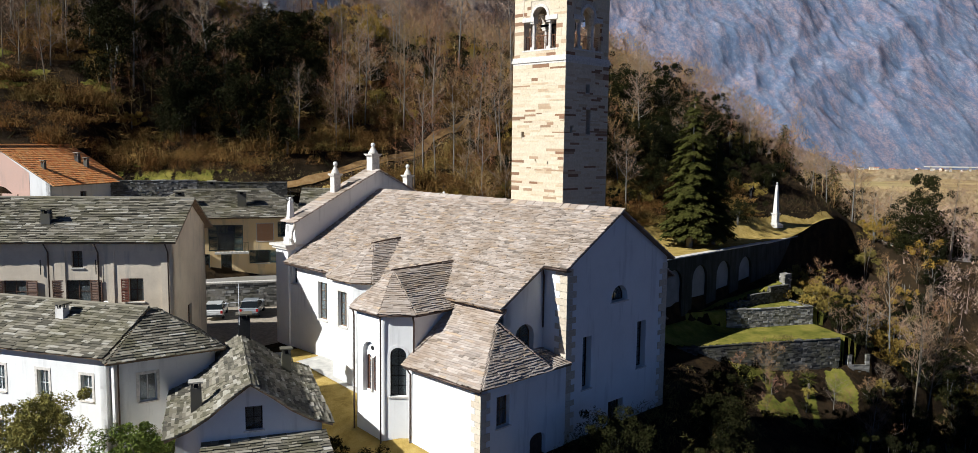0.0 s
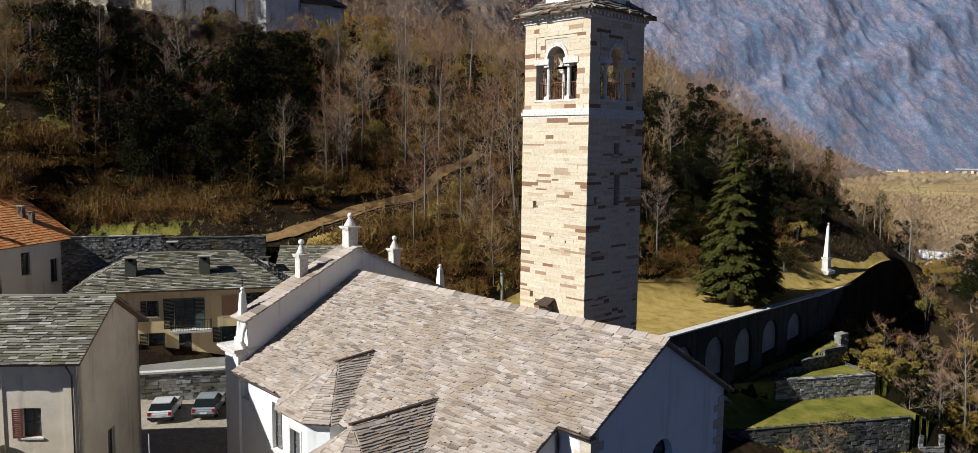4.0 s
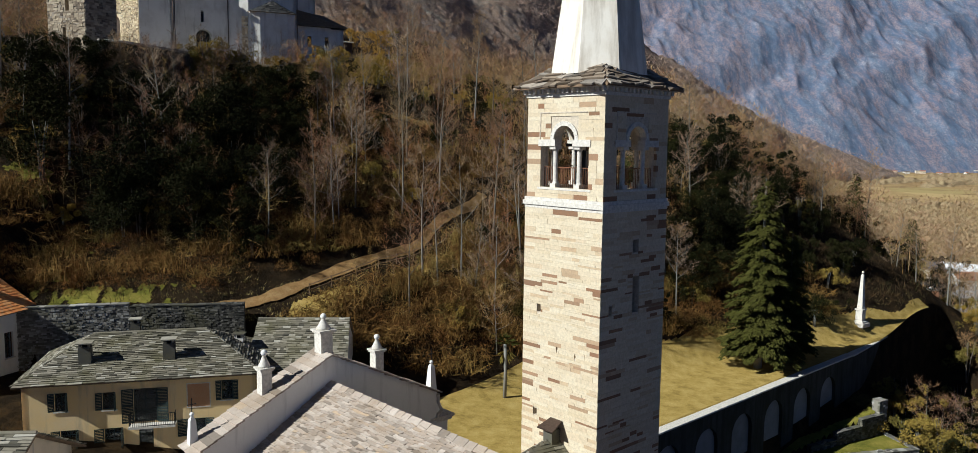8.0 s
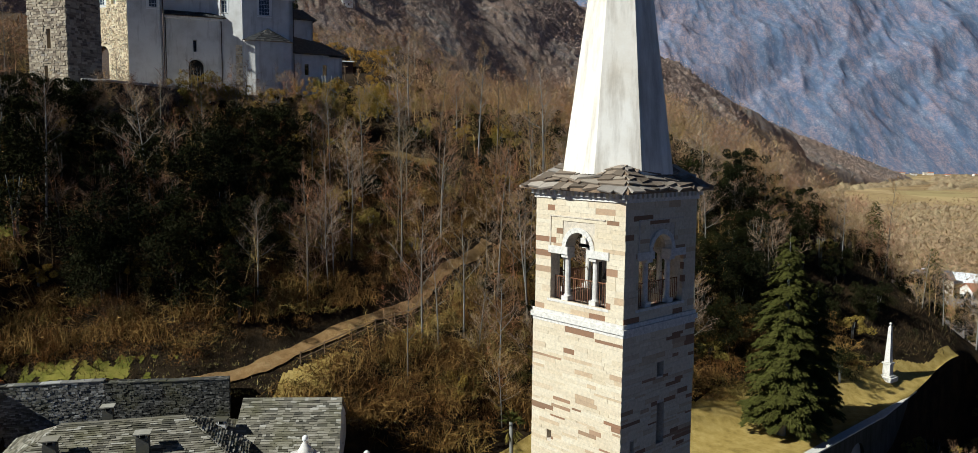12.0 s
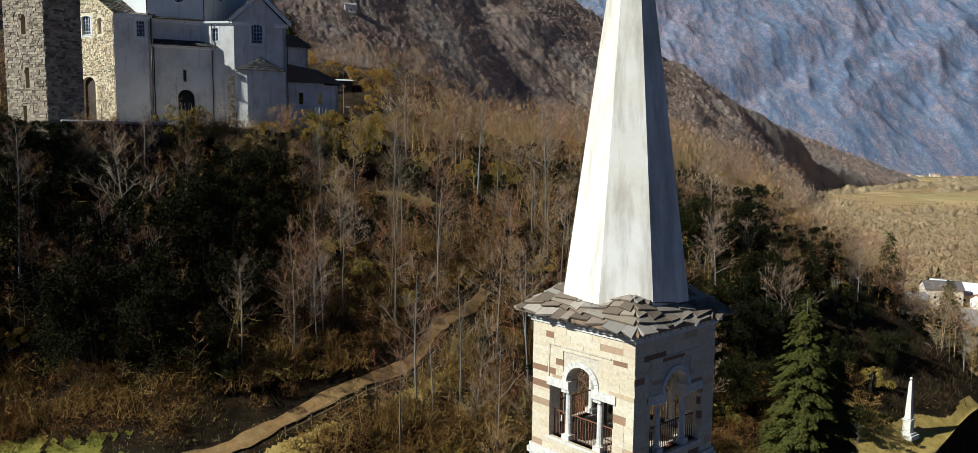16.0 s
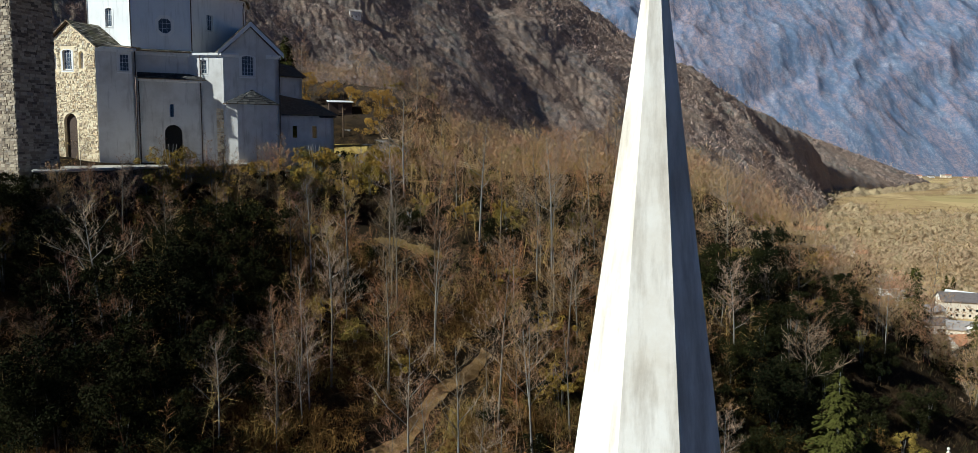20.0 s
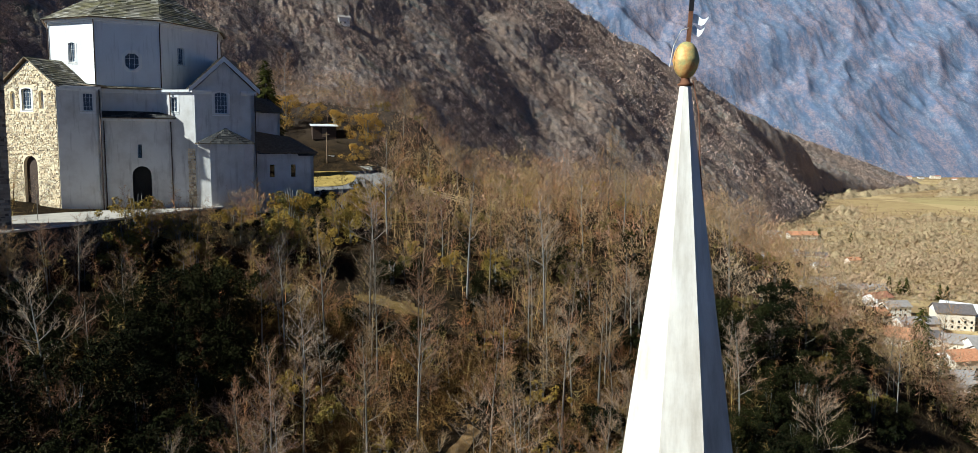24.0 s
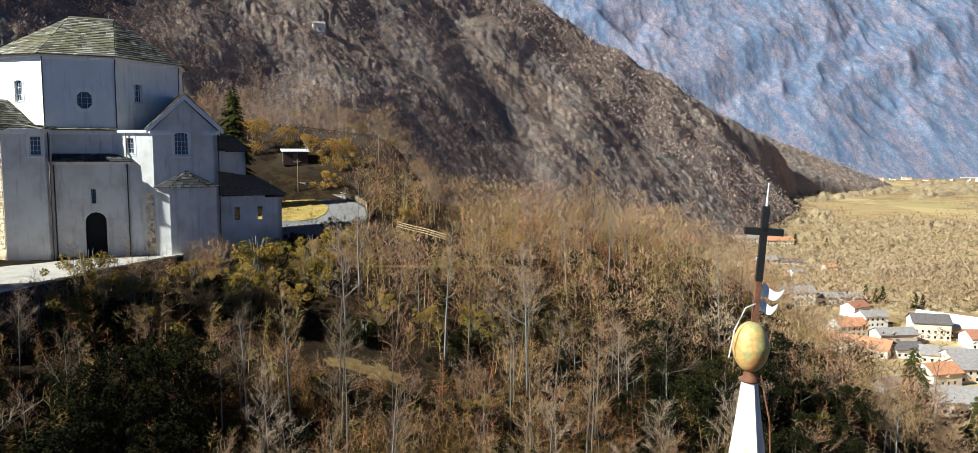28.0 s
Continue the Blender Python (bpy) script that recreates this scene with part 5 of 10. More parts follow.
# lesenes and eave band
for x in (-22.9, -7.7, -4.55, -0.75):
    part("lesene", Geo().box(x, x + 0.72, -0.07, 0.0, 4.5, 17.5), M_GREIGE, bhouse)
part("eave_band", Geo().box(-23, 0.0, -0.1, 0.0, 17.5, 17.95), M_GREIGE, bhouse)
for x in (-8.0, -4.8, -0.25):
    part("downpipe", Geo().tube([(x, -0.75, 18.05), (x, -0.14, 17.4), (x, -0.14, 6)], [0.05] * 3, 8), M_COPPER, bhouse, "", True)
part("wall_tie", Geo().box(-8.55, -8.5, -0.12, -0.07, 15.9, 16.9), M_IRON, bhouse)
part("wall_tie", Geo().box(-5.0, -4.95, -0.12, -0.07, 15.9, 16.9), M_IRON, bhouse)
chimney(bhouse, -8.6, 1.3, 18.5, 19.9, 0.3)
dish = thing("satellite_dish", BIG @ pose(-4.3, -0.02, 13.2), "small pale satellite dish fixed to the beige house wall", "satellite dish")
part("reflector", Geo().lathe([(0.02, 0), (0.25, 0.03), (0.42, 0.1), (0.44, 0.12), (0.42, 0.13), (0.02, 0.03)], 20), M_TIN, dish, "", True).matrix_basis = pose(0, -0.45, 0.5, 65, 0, -35)
part("arm", Geo().tube([(0, 0, 0.3), (0, -0.4, 0.42)], [0.025, 0.025], 6), M_IRON, dish)

# the ochre house over the square
YEL = pose(-34.0, 74.1, 0, 0, 0, 17)
yh = [(2.4, 3.25, 15.4, 16.75, 0), (5.55, 6.45, 15.3, 16.6, 0), (7.65, 9.25, 14.2, 16.75, 0), (2.7, 3.9, 12.75, 13.95, 0), (5.6, 6.9, 12.6, 13.9, 0), (7.95, 8.95, 11.8, 13.9, 0), (11.3, 12.6, 12.9, 14.2, 0), (13.8, 14.6, 15.5, 17.0, 0)]
yh = [(a - 0.3, b - 0.3, c, d, e) for a, b, c, d, e in yh]
yhouse, yw = gable_house("ochre_house", YEL, 0.3, 16.3, 0, 9.0, 9.0, 17.5, 19.95, M_OCHRE, "ochre-yellow village house with dark green shutters and slab roof", hips=(0.85, 0.85), holes={"f": yh}, seed=5, over=0.5)
for (s0, s1, z0, z1, ar) in yh:
    window(yhouse, *yw["f"], s0, s1, z0, z1, ar, fmat=M_GREEN, bars=(1, 2), sill=z1 - z0 < 2)
    if z0 > 12 and z1 - z0 < 2:
        shutter_pair(yhouse, *yw["f"], s0, s1, z0, z1, M_GREEN, 1.0, 1.0 if s0 > 6.5 else 0.6)
shutter_pair(yhouse, *yw["f"], 7.35, 8.95, 14.2, 16.75, M_GREEN)
bal = new("balcony")
bal.parent = yhouse
part("balcony_slab", Geo().box(7.4, 10.6, -0.95, 0.0, 13.98, 14.14), M_TRIM, bal)
g = Geo()
for x in np.linspace(7.45, 10.55, 26):
    g.box(x - 0.012, x + 0.012, -0.92, -0.895, 14.14, 15.05)
g.box(7.43, 10.57, -0.93, -0.885, 15.05, 15.09)
for y in np.linspace(-0.9, -0.05, 7):
    for x in (7.45, 10.55):
        g.box(x - 0.012, x + 0.012, y - 0.012, y + 0.012, 14.14, 15.05)
part("railing", g, M_IRON, bal)
part("fresco_panel", Geo().box(11.4, 12.95, -0.012, 0.0, 15.1, 16.85), plaster("faded_fresco", (0.45, 0.25, 0.13), (0.5, 0.38, 0.24), 0.9), yhouse, "faded brown fresco panel")
part("fresco_frame", Geo().box(11.33, 11.4, -0.03, 0, 15.03, 16.92).box(12.95, 13.02, -0.03, 0, 15.03, 16.92).box(11.4, 12.95, -0.03, 0, 16.85, 16.92).box(11.4, 12.95, -0.03, 0, 15.03, 15.1), M_TRIM, yhouse)
chimney(yhouse, 4.2, 1.6, 17.9, 19.7, 0.42)
chimney(yhouse, 10.0, 1.6, 18.0, 19.7, 0.42)
chimney(yhouse, 7.0, 5.5, 19.0, 20.5, 0.35)
# its raised terrace above the square
terr = thing("terrace_wall", YEL, "dry-stone retaining wall under the ochre house with a pale coping", "wall")
part("retaining_wall", Geo().box(5.2, 16.9, -4.2, 0.0, 7.5, 11.65), M_DRY, terr)
part("coping", Geo().box(5.1, 17.0, -4.35, -3.8, 11.65, 11.8), M_TRIM, terr)
g = Geo()
r = random.Random(4)
dq = []
z = 8.0
while z < 11.6:
    h = 0.16 + 0.14 * r.random()
    x = 5.2
    while x < 16.9:
        w = 0.25 + 0.5 * r.random()
        e = 0.02 + 0.05 * r.random()
        dq.append([(x + 0.015, -4.2 - e, z), (x + w, -4.2 - e, z), (x + w, -4.1, z), (x + 0.015, -4.1, z), (x + 0.015, -4.2 - e, z + h - 0.02), (x + w, -4.2 - e, z + h - 0.02), (x + w, -4.1, z + h - 0.02), (x + 0.015, -4.1, z + h - 0.02)])
        x += w
    z += h
part("wall_stones", boxes_mesh("wall_stones", dq, M_DRY), None, terr, kind="stuff")

# the house with the orange tiles
ORA = pose(-49.0, 78.0, 0, 0, 0, -11)
ohouse, ow = gable_house("tiled_house", ORA, -5.9, 5.9, 0, 10.0, 10.0, 20.4, 24.25, M_WHITE, "white and pink house with a bright orange clay-tile roof", M_TILE, 0.8, holes={"f": [(1.0, 2.0, 19.4, 21.4, 0), (3.2, 4.6, 19.2, 21.4, 0), (1.0, 2.2, 15.6, 18.0, 0), (8.0, 9.0, 16.0, 18.0, 0)], "r": [(4.2, 5.2, 17.6, 19.6, 0), (7.6, 8.5, 16.4, 18.6, 0), (1.2, 2.0, 15.6, 17.6, 0)]}, rowh=0.36, wid=(0.22, 0.26), lift=0.035, thick=0.03, pieces_name="roof_tiles", ridge_axis="y", seed=7)
for sd in ("f", "r"):
    for s in ({"f": [(1.0, 2.0, 19.4, 21.4, 0), (3.2, 4.6, 19.2, 21.4, 0), (1.0, 2.2, 15.6, 18.0, 0), (8.0, 9.0, 16.0, 18.0, 0)], "r": [(4.2, 5.2, 17.6, 19.6, 0), (7.6, 8.5, 16.4, 18.6, 0), (1.2, 2.0, 15.6, 17.6, 0)]})[sd]:
        window(ohouse, *ow[sd], *s, fmat=M_BRWN)
part("pink_gable_render", Geo().slab([(-5.6, -0.02, 18.7), (3.6, -0.02, 18.7), (3.6, -0.02, 21.6), (0, -0.02, 23.9), (-5.6, -0.02, 20.4)], (0, 0.018, 0)), M_PINK, ohouse, "pink-rendered upper gable")
ob = new("balcony")
ob.parent = ohouse
part("balcony_slab", Geo().box(-5.7, 3.4, -1.4, 0, 18.5, 18.68), M_CONC, ob)
g = Geo()
for x in np.linspace(-5.6, 1.6, 34):
    g.box(x - 0.05, x + 0.05, -1.38, -1.34, 18.7, 19.55)
g.box(-5.7, 1.7, -1.40, -1.32, 19.55, 19.63)
part("balustrade", g, M_WOOD, ob)
part("parapet", Geo().box(1.7, 3.4, -1.4, -1.25, 18.68, 19.6), M_PINK, ob)
chimney(ohouse, 3.0, 7.6, 22.0, 23.2, 0.24)
chimney(ohouse, 3.9, 7.8, 21.4, 22.7, 0.22)
chimney(ohouse, 3.9, 1.6, 21.3, 22.5, 0.2)

# the white houses in front
H2 = pose(-21.7, 43.4, 0, 0, 0, -17)
h2h = [(4.7, 5.55, 9.9, 11.5, 0), (4.7, 5.55, 6.6, 8.1, 0), (8.0, 8.85, 9.9, 11.5, 0), (8.0, 8.85, 6.6, 8.1, 0), (11.2, 12.0, 10.0, 11.5, 0), (8.6, 9.6, 3.6, 5.6, 0.3), (11.0, 11.9, 3.4, 5.6, 0)]
h2, h2w = gable_house("white_house", H2, -13, 0.0, 0, 6.5, 2.5, 12.75, 14.9, M_WHITE, "white two-storey house with pale window surrounds and slab roof", holes={"f": h2h}, seed=9, over=0.5)
for s in h2h:
    if s[3] - s[2] < 1.7:
        window(h2, *h2w["f"], *s, surround=M_TRIM, bars=(1, 1), depth=0.14)
    else:
        part("door", Geo().box(s[0] - 13, s[1] - 13, 0.25, 0.32, s[2], s[3]), M_DOOR, h2, "dark wooden door")
chimney(h2, -5.0, 2.0, 13.4, 14.75, 0.3, M_GREY)
H3 = pose(-21.0, 42.9, 0, 0, 0, 36)
h3h = [(1.3, 2.25, 10.0, 11.6, 0), (1.3, 2.25, 6.9, 8.0, 0)]
h3, h3w = gable_house("white_corner_house", H3, 0.0, 5.6, 0, 5.4, 2.5, 12.6, 14.75, M_WHITE, "pale corner house with a hipped mossy slab roof", hips=(0.95, 0.95), holes={"f": h3h}, seed=10, over=0.5)
for s in h3h:
    window(h3, *h3w["f"], *s, surround=M_TRIM, bars=(1, 0), depth=0.14)
part("downpipe", Geo().tube([(0.15, -0.45, 12.5), (0.2, -0.08, 12.0), (0.2, -0.08, 3)], [0.05] * 3, 8), M_COPPER, h3, "", True)

# small gabled house with a swept roof
SM = pose(-12.05, 38.7, 0, 0, 0, 20)
small = thing("gabled_cottage", SM, "small white cottage with a swept mossy slab roof", "house")
r = random.Random(15)
prof = [(0.0, 12.86), (1.0, 12.15), (2.0, 11.35), (3.0, 10.75), (4.1, 10.35)]
gw = Geo()
top = [(3.6 - x, z - 0.12) for x, z in prof[::-1] if x <= 3.6] + [(3.6 + x, z - 0.12) for x, z in prof[1:] if x <= 3.6]
wall(gw, (-3.6, 0), (3.6, 0), 2.5, [(0, 10.4)] + [t for t in top if 0 < t[0] < 7.2] + [(7.2, 10.4)], 0.4, [(3.35, 4.2, 10.3, 11.55, 0)])
wall(gw, (3.6, 0), (3.6, 10), 2.5, 10.35, 0.4)
wall(gw, (-3.6, 10), (-3.6, 0), 2.5, 10.35, 0.4)
wall(gw, (3.6, 10), (-3.6, 10), 2.5, 10.4, 0.4)
part("wall", gw, M_WHITE, small)
window(small, (-3.6, 0), (3.6, 0), 3.35, 4.2, 10.3, 11.55, 0, bars=(1, 1), fmat=M_IRON)
fs = []
for sg in (-1, 1):
    for (xa, za), (xb, zb) in zip(prof, prof[1:]):
        fs.append(([(sg * xb, -0.5, zb), (sg * xb, 10.6, zb), (sg * xa, 10.6, za), (sg * xa, -0.5, za)], (0, 1, 0)))
srf = new("roof")
srf.parent = small
qs = roof(srf, fs, M_SLABD, r, rowh=0.21, wid=(0.25, 0.95), lift=0.085, thick=0.045, rough=0.03)
part("roof_slabs", boxes_mesh("roof_slabs", qs, M_SLABD), None, srf, kind="stuff")
chimney(small, -2.6, 2.0, 10.9, 12.2, 0.27)
chimney(small, 0.2, 10.2, 12.5, 13.9, 0.36, M_DARK)
chimney(small, 2.5, 7.4, 10.8, 12.2, 0.27)
# lean-to roof in front of it
ln = thing("lean_to", SM, "low lean-to with a mossy slab roof against the cottage", "shed")
qs = roof(ln, [([(-2.6, -2.3, 8.9), (4.0, -2.3, 8.9), (3.8, -0.02, 9.9), (-2.4, -0.02, 9.9)], (1, 0, 0))], M_SLABD, r, rowh=0.21, wid=(0.25, 0.95), lift=0.085, thick=0.045, rough=0.03)
part("roof_slabs", boxes_mesh("roof_slabs", qs, M_SLABD), None, ln, kind="stuff")
g = Geo()
wall(g, (-2.2, -1.9), (3.6, -1.9), 2.5, 8.8, 0.3)
wall(g, (3.6, -1.9), (3.6, -0.02), 2.5, 9.3, 0.3)
part("wall", g, M_GREY, ln)
aer = thing("antenna", SM @ pose(-0.1, 9.8, 13.6), "thin metal television aerial on a mast", "antenna")
part("mast", Geo().tube([(0, 0, 0), (0, 0, 2.6)], [0.02, 0.02], 6), M_TIN, aer)
part("boom", Geo().tube([(-1.3, 0.3, 1.3), (1.5, -0.3, 1.6)], [0.015, 0.015], 5), M_TIN, aer)

# shed on the slope behind
SHED = pose(-20.6, 85.3, 0, 0, 0, 6)
shd = thing("stone_shed", SHED, "small shed with a steep grey slab roof on the slope", "shed")
qs = roof(shd, [([(-0.3, -3.4, 16.0), (8.0, -3.4, 16.0), (7.7, 1.2, 19.9), (0.0, 1.2, 19.9)], (1, 0, 0)), ([(7.7, 4.5, 17.6), (0.0, 4.5, 17.6), (0.0, 1.2, 19.9), (7.7, 1.2, 19.9)], (1, 0, 0))], M_SLABD, r, rowh=0.21, wid=(0.25, 0.95), lift=0.085, thick=0.045, rough=0.03)
part("roof_slabs", boxes_mesh("roof_slabs", qs, M_SLABD), None, shd, kind="stuff")
g = Geo()
wall(g, (0.1, -3.0), (7.6, -3.0), 10, 16.1, 0.4)
wall(g, (7.6, -3.0), (7.6, 4.2), 10, [(0, 16.1), (4.2, 19.7), (7.2, 17.6)], 0.4)
wall(g, (7.6, 4.2), (0.1, 4.2), 10, 17.6, 0.4)
wall(g, (0.1, 4.2), (0.1, -3.0), 10, [(0, 17.6), (3.0, 19.7), (7.2, 16.1)], 0.4)
part("wall", g, M_GREY, shd)
chimney(shd, -1.0, -1.5, 14, 18.9, 0.38, M_GREY)


# ---- cars on the square ----
def car_paint(name, col):
    m, nt, b = mat_base(name, 0.3, 0.2)
    b.inputs["Base Color"].default_value = (*col, 1)
    b.inputs["Coat Weight"].default_value = 0.6
    return m


M_TYRE = plain("tyre_rubber", (0.02, 0.02, 0.02), 0.8)
M_CGLASS = plain("car_glass", (0.015, 0.018, 0.02), 0.06, 0, 0.1)
M_LAMP = plain("red_lamp", (0.4, 0.02, 0.02), 0.2)


def car(x, y, rot, paint, label, h=1.45, ln=4.1, w=1.7):
    z = h1(x, y) + 0.05
    c = thing("car", pose(x, y, z, 0, 0, rot), label, "car", "cars parked on the square")
    hw = w / 2
    prof = [(-ln / 2, 0.35), (-ln / 2, 0.75), (-ln / 2 + 0.35, 0.92), (-ln * 0.12, 0.98), (ln / 2 - 0.1, 0.95), (ln / 2, 0.8), (ln / 2, 0.35)]
    g = Geo()
    g.slab([(px, -hw, pz_) for px, pz_ in prof], (0, w, 0))
    me = g.mesh("body", paint)
    bm = bmesh.new()
    bm.from_mesh(me)
    bmesh.ops.bevel(bm, geom=list(bm.edges), offset=0.07, segments=2, affect="EDGES")
    bm.to_mesh(me)
    bm.free()
    part("body", me, paint, c, "", True)
    cab = [(-ln * 0.16, 0.96), (-ln * 0.02, h - 0.04), (ln * 0.1, h), (ln * 0.34, h - 0.03), (ln * 0.46, 0.95)]
    g = Geo().add([(px, s * (hw - 0.06 - 0.16 * (pz_ - 0.95) / (h - 0.95)), pz_) for s in (-1, 1) for px, pz_ in cab], [(0, 1, 2, 3, 4), (9, 8, 7, 6, 5), (0, 5, 6, 1), (1, 6, 7, 2), (2, 7, 8, 3), (3, 8, 9, 4)])
    part("cabin", g, M_CGLASS, c, "dark car windows")
    rf = [(-ln * 0.03, h - 0.03), (ln * 0.1, h + 0.012), (ln * 0.35, h - 0.015)]
    part("roof_panel", Geo().add([(px, s * (hw - 0.2), pz_ + 0.01) for s in (-1, 1) for px, pz_ in rf] + [(px, s * (hw - 0.2), pz_ - 0.05) for s in (-1, 1) for px, pz_ in rf], [(0, 1, 4, 3), (1, 2, 5, 4), (6, 9, 10, 7), (7, 10, 11, 8), (0, 3, 9, 6), (2, 8, 11, 5), (0, 6, 7, 1), (1, 7, 8, 2), (3, 4, 10, 9), (4, 5, 11, 10)]), paint, c)
    for sx in (-0.31, 0.31):
        for sy in (-1, 1):
            wl = new("wheel")
            wl.parent = c
            wl.matrix_basis = pose(sx * ln, sy * (hw - 0.1), 0.31, 90, 0, 0)
            part("tyre", Geo().lathe([(0.2, -0.1), (0.3, -0.1), (0.32, 0), (0.3, 0.1), (0.2, 0.1)], 18), M_TYRE, wl, "", True)
            part("rim", Geo().lathe([(0.02, -0.11), (0.2, -0.09), (0.2, 0.09), (0.02, 0.11)], 14), M_TIN, wl, "", True)
    for sy in (-1, 1):
        part("tail_lamp", Geo().box(ln / 2 - 0.06, ln / 2 + 0.015, *sorted((sy * hw * 0.95, sy * hw * 0.72)), 0.62, 0.88), M_LAMP, c)
    part("number_plate", Geo().box(ln / 2, ln / 2 + 0.02, -0.25, 0.25, 0.5, 0.62), M_TIN, c)
    part("bumper", Geo().box(ln / 2 - 0.05, ln / 2 + 0.06, -hw * 0.95, hw * 0.95, 0.35, 0.5), M_TYRE, c)
    return c


car(-24.6, 69.6, -78, car_paint("white_car_paint", (0.75, 0.75, 0.74)), "white hatchback parked on the gravel square", 1.4, 4.0)
car(-21.6, 70.6, -82, car_paint("silver_car_paint", (0.32, 0.35, 0.38)), "silver-grey estate car parked on the square", 1.5, 4.2)
car(-18.1, 71.8, -80, car_paint("black_car_paint", (0.02, 0.02, 0.022)), "black car with red tail lamps in the wall's shade", 1.5, 4.0)
car(-14.2, 52.6, -75, car_paint("dark_car_paint", (0.03, 0.032, 0.035)), "small dark off-road car parked on the yellow grass", 1.7, 3.6, 1.6)


# ---- the sanctuary on the hill ----
UP = pose(-58.6, 142.6, 0, 0, 0, 28)
sanct = thing("hill_sanctuary", UP, "large grey-plastered octagonal sanctuary with a mossy slab roof", "church")
rng = random.Random(23)
UB = 42.0
UE = 63.2
low = [(-6.0, 6.2), (0.5, 0.0), (5.6, 0.0), (5.6, 2.8), (12.3, 2.8), (16.9, 0.0), (24.7, 0.0), (24.7, 20.0), (-6.0, 20.0)]
segs = list(zip(low, low[1:] + low[:1]))
SEGH = {0: [(2.95, 5.3, 47.0, 54.3, 1.0), (3.25, 4.85, 60.2, 62.9, 0.3), (1.25, 2.1, 60.3, 62.6, 1.0), (6.1, 6.95, 60.3, 62.6, 1.0)], 1: [(2.9, 4.2, 60.0, 62.4, 0)], 3: [(3.3, 5.7, 46.0, 52.9, 1.0), (4.1, 4.6, 54.0, 55.8, 0)], 4: [(1.9, 2.9, 60.2, 62.2, 0)], 5: [(2.5, 4.3, 60.0, 62.95, 0.35)]}
for i, (p, q) in enumerate(segs):
    g = Geo()
    ln = math.hypot(q[0] - p[0], q[1] - p[1])
    top = UE
    if i == 0:
        top = [(0, UE), (ln / 2, 66.4), (ln, UE)]
    if i == 5:
        top = [(0, UE), (ln / 2, 67.0), (ln, UE)]
    wall(g, p, q, UB, top, 0.6, SEGH.get(i, []))
    part("wall", g, M_RUBBLE if i == 0 else M_GREY, sanct, "bare pale rubble-stone gable" if i == 0 else "grey weathered plaster wall")
W0 = segs[0]
window(sanct, *W0, 3.25, 4.85, 60.2, 62.9, 0.3, surround=M_WHITE, bars=(2, 4), depth=0.2, glass=M_WGLASS, fw=0.14, sw=0.3)
window(sanct, *segs[1], 2.9, 4.2, 60.0, 62.4, 0, surround=M_WHITE, bars=(2, 3), depth=0.2, glass=M_WGLASS, fw=0.14, sw=0.28)
window(sanct, *segs[5], 2.5, 4.3, 60.0, 62.95, 0.35, surround=M_WHITE, bars=(3, 4), depth=0.2, glass=M_WGLASS, fw=0.14, sw=0.28)
window(sanct, *segs[4], 1.9, 2.9, 60.2, 62.2, 0, surround=M_WHITE, bars=(1, 2), depth=0.2, glass=M_WGLASS, fw=0.14, sw=0.28)
window(sanct, *segs[3], 4.1, 4.6, 54.0, 55.8, 0, bars=(1, 2), depth=0.3, fmat=M_IRON, sill=False)


def along(seg, s, inw):
    p, q = Vector((*seg[0], 0)), Vector((*seg[1], 0))
    d = (q - p).normalized()
    return p + d * s + Vector((-d.y, d.x, 0)) * inw


g = Geo()
a, b = along(W0, 2.95, 0.45), along(W0, 5.3, 0.45)
g.slab([(a.x, a.y, 47), (b.x, b.y, 47), (b.x, b.y, 54.3), (a.x, a.y, 54.3)], (0.05, 0.05, 0))
for s0 in (1.25, 6.1):
    c, d = along(W0, s0 - 0.1, 0.35), along(W0, s0 + 0.95, 0.35)
    part("niche_back", Geo().slab([(c.x, c.y, 60.2), (d.x, d.y, 60.2), (d.x, d.y, 62.7), (c.x, c.y, 62.7)], (0.05, 0.05, 0)), M_GREY, sanct)
part("door", g, M_DOOR, sanct, "tall dark arched wooden door")
g = Geo()
a, b = along(segs[3], 3.3, 0.5), along(segs[3], 5.7, 0.5)
g.slab([(a.x, a.y, 46), (b.x, b.y, 46), (b.x, b.y, 52.9), (a.x, a.y, 52.9)], (0, 0.05, 0))
# The back plate is black so that the arch reads as deep shade.
part("blind_arch_back", g, M_DARK, sanct, "black plate at the back of the arch, standing in for its shade")
# cornices
g = Geo()
for i in (1, 3, 4, 5):
    p, q = Vector((*segs[i][0], 0)), Vector((*segs[i][1], 0))
    d = (q - p).normalized()
    n = Vector((d.y, -d.x, 0))
    for z0, z1, e in ((62.6, 62.85, 0.12), (62.85, 63.15, 0.3)):
        if i == 5:
            for s0, s1 in ((-0.3, 2.2), (6.0, 8.1)):
                g.slab([p + d * s0 + Vector((0, 0, z0)), p + d * s1 + Vector((0, 0, z0)), p + d * s1 + Vector((0, 0, z1)), p + d * s0 + Vector((0, 0, z1))], n * e)
        else:
            g.slab([p + Vector((0, 0, z0)), q + Vector((0, 0, z0)), q + Vector((0, 0, z1)), p + Vector((0, 0, z1))], n * e)
part("cornice", g, M_WHITE, sanct)
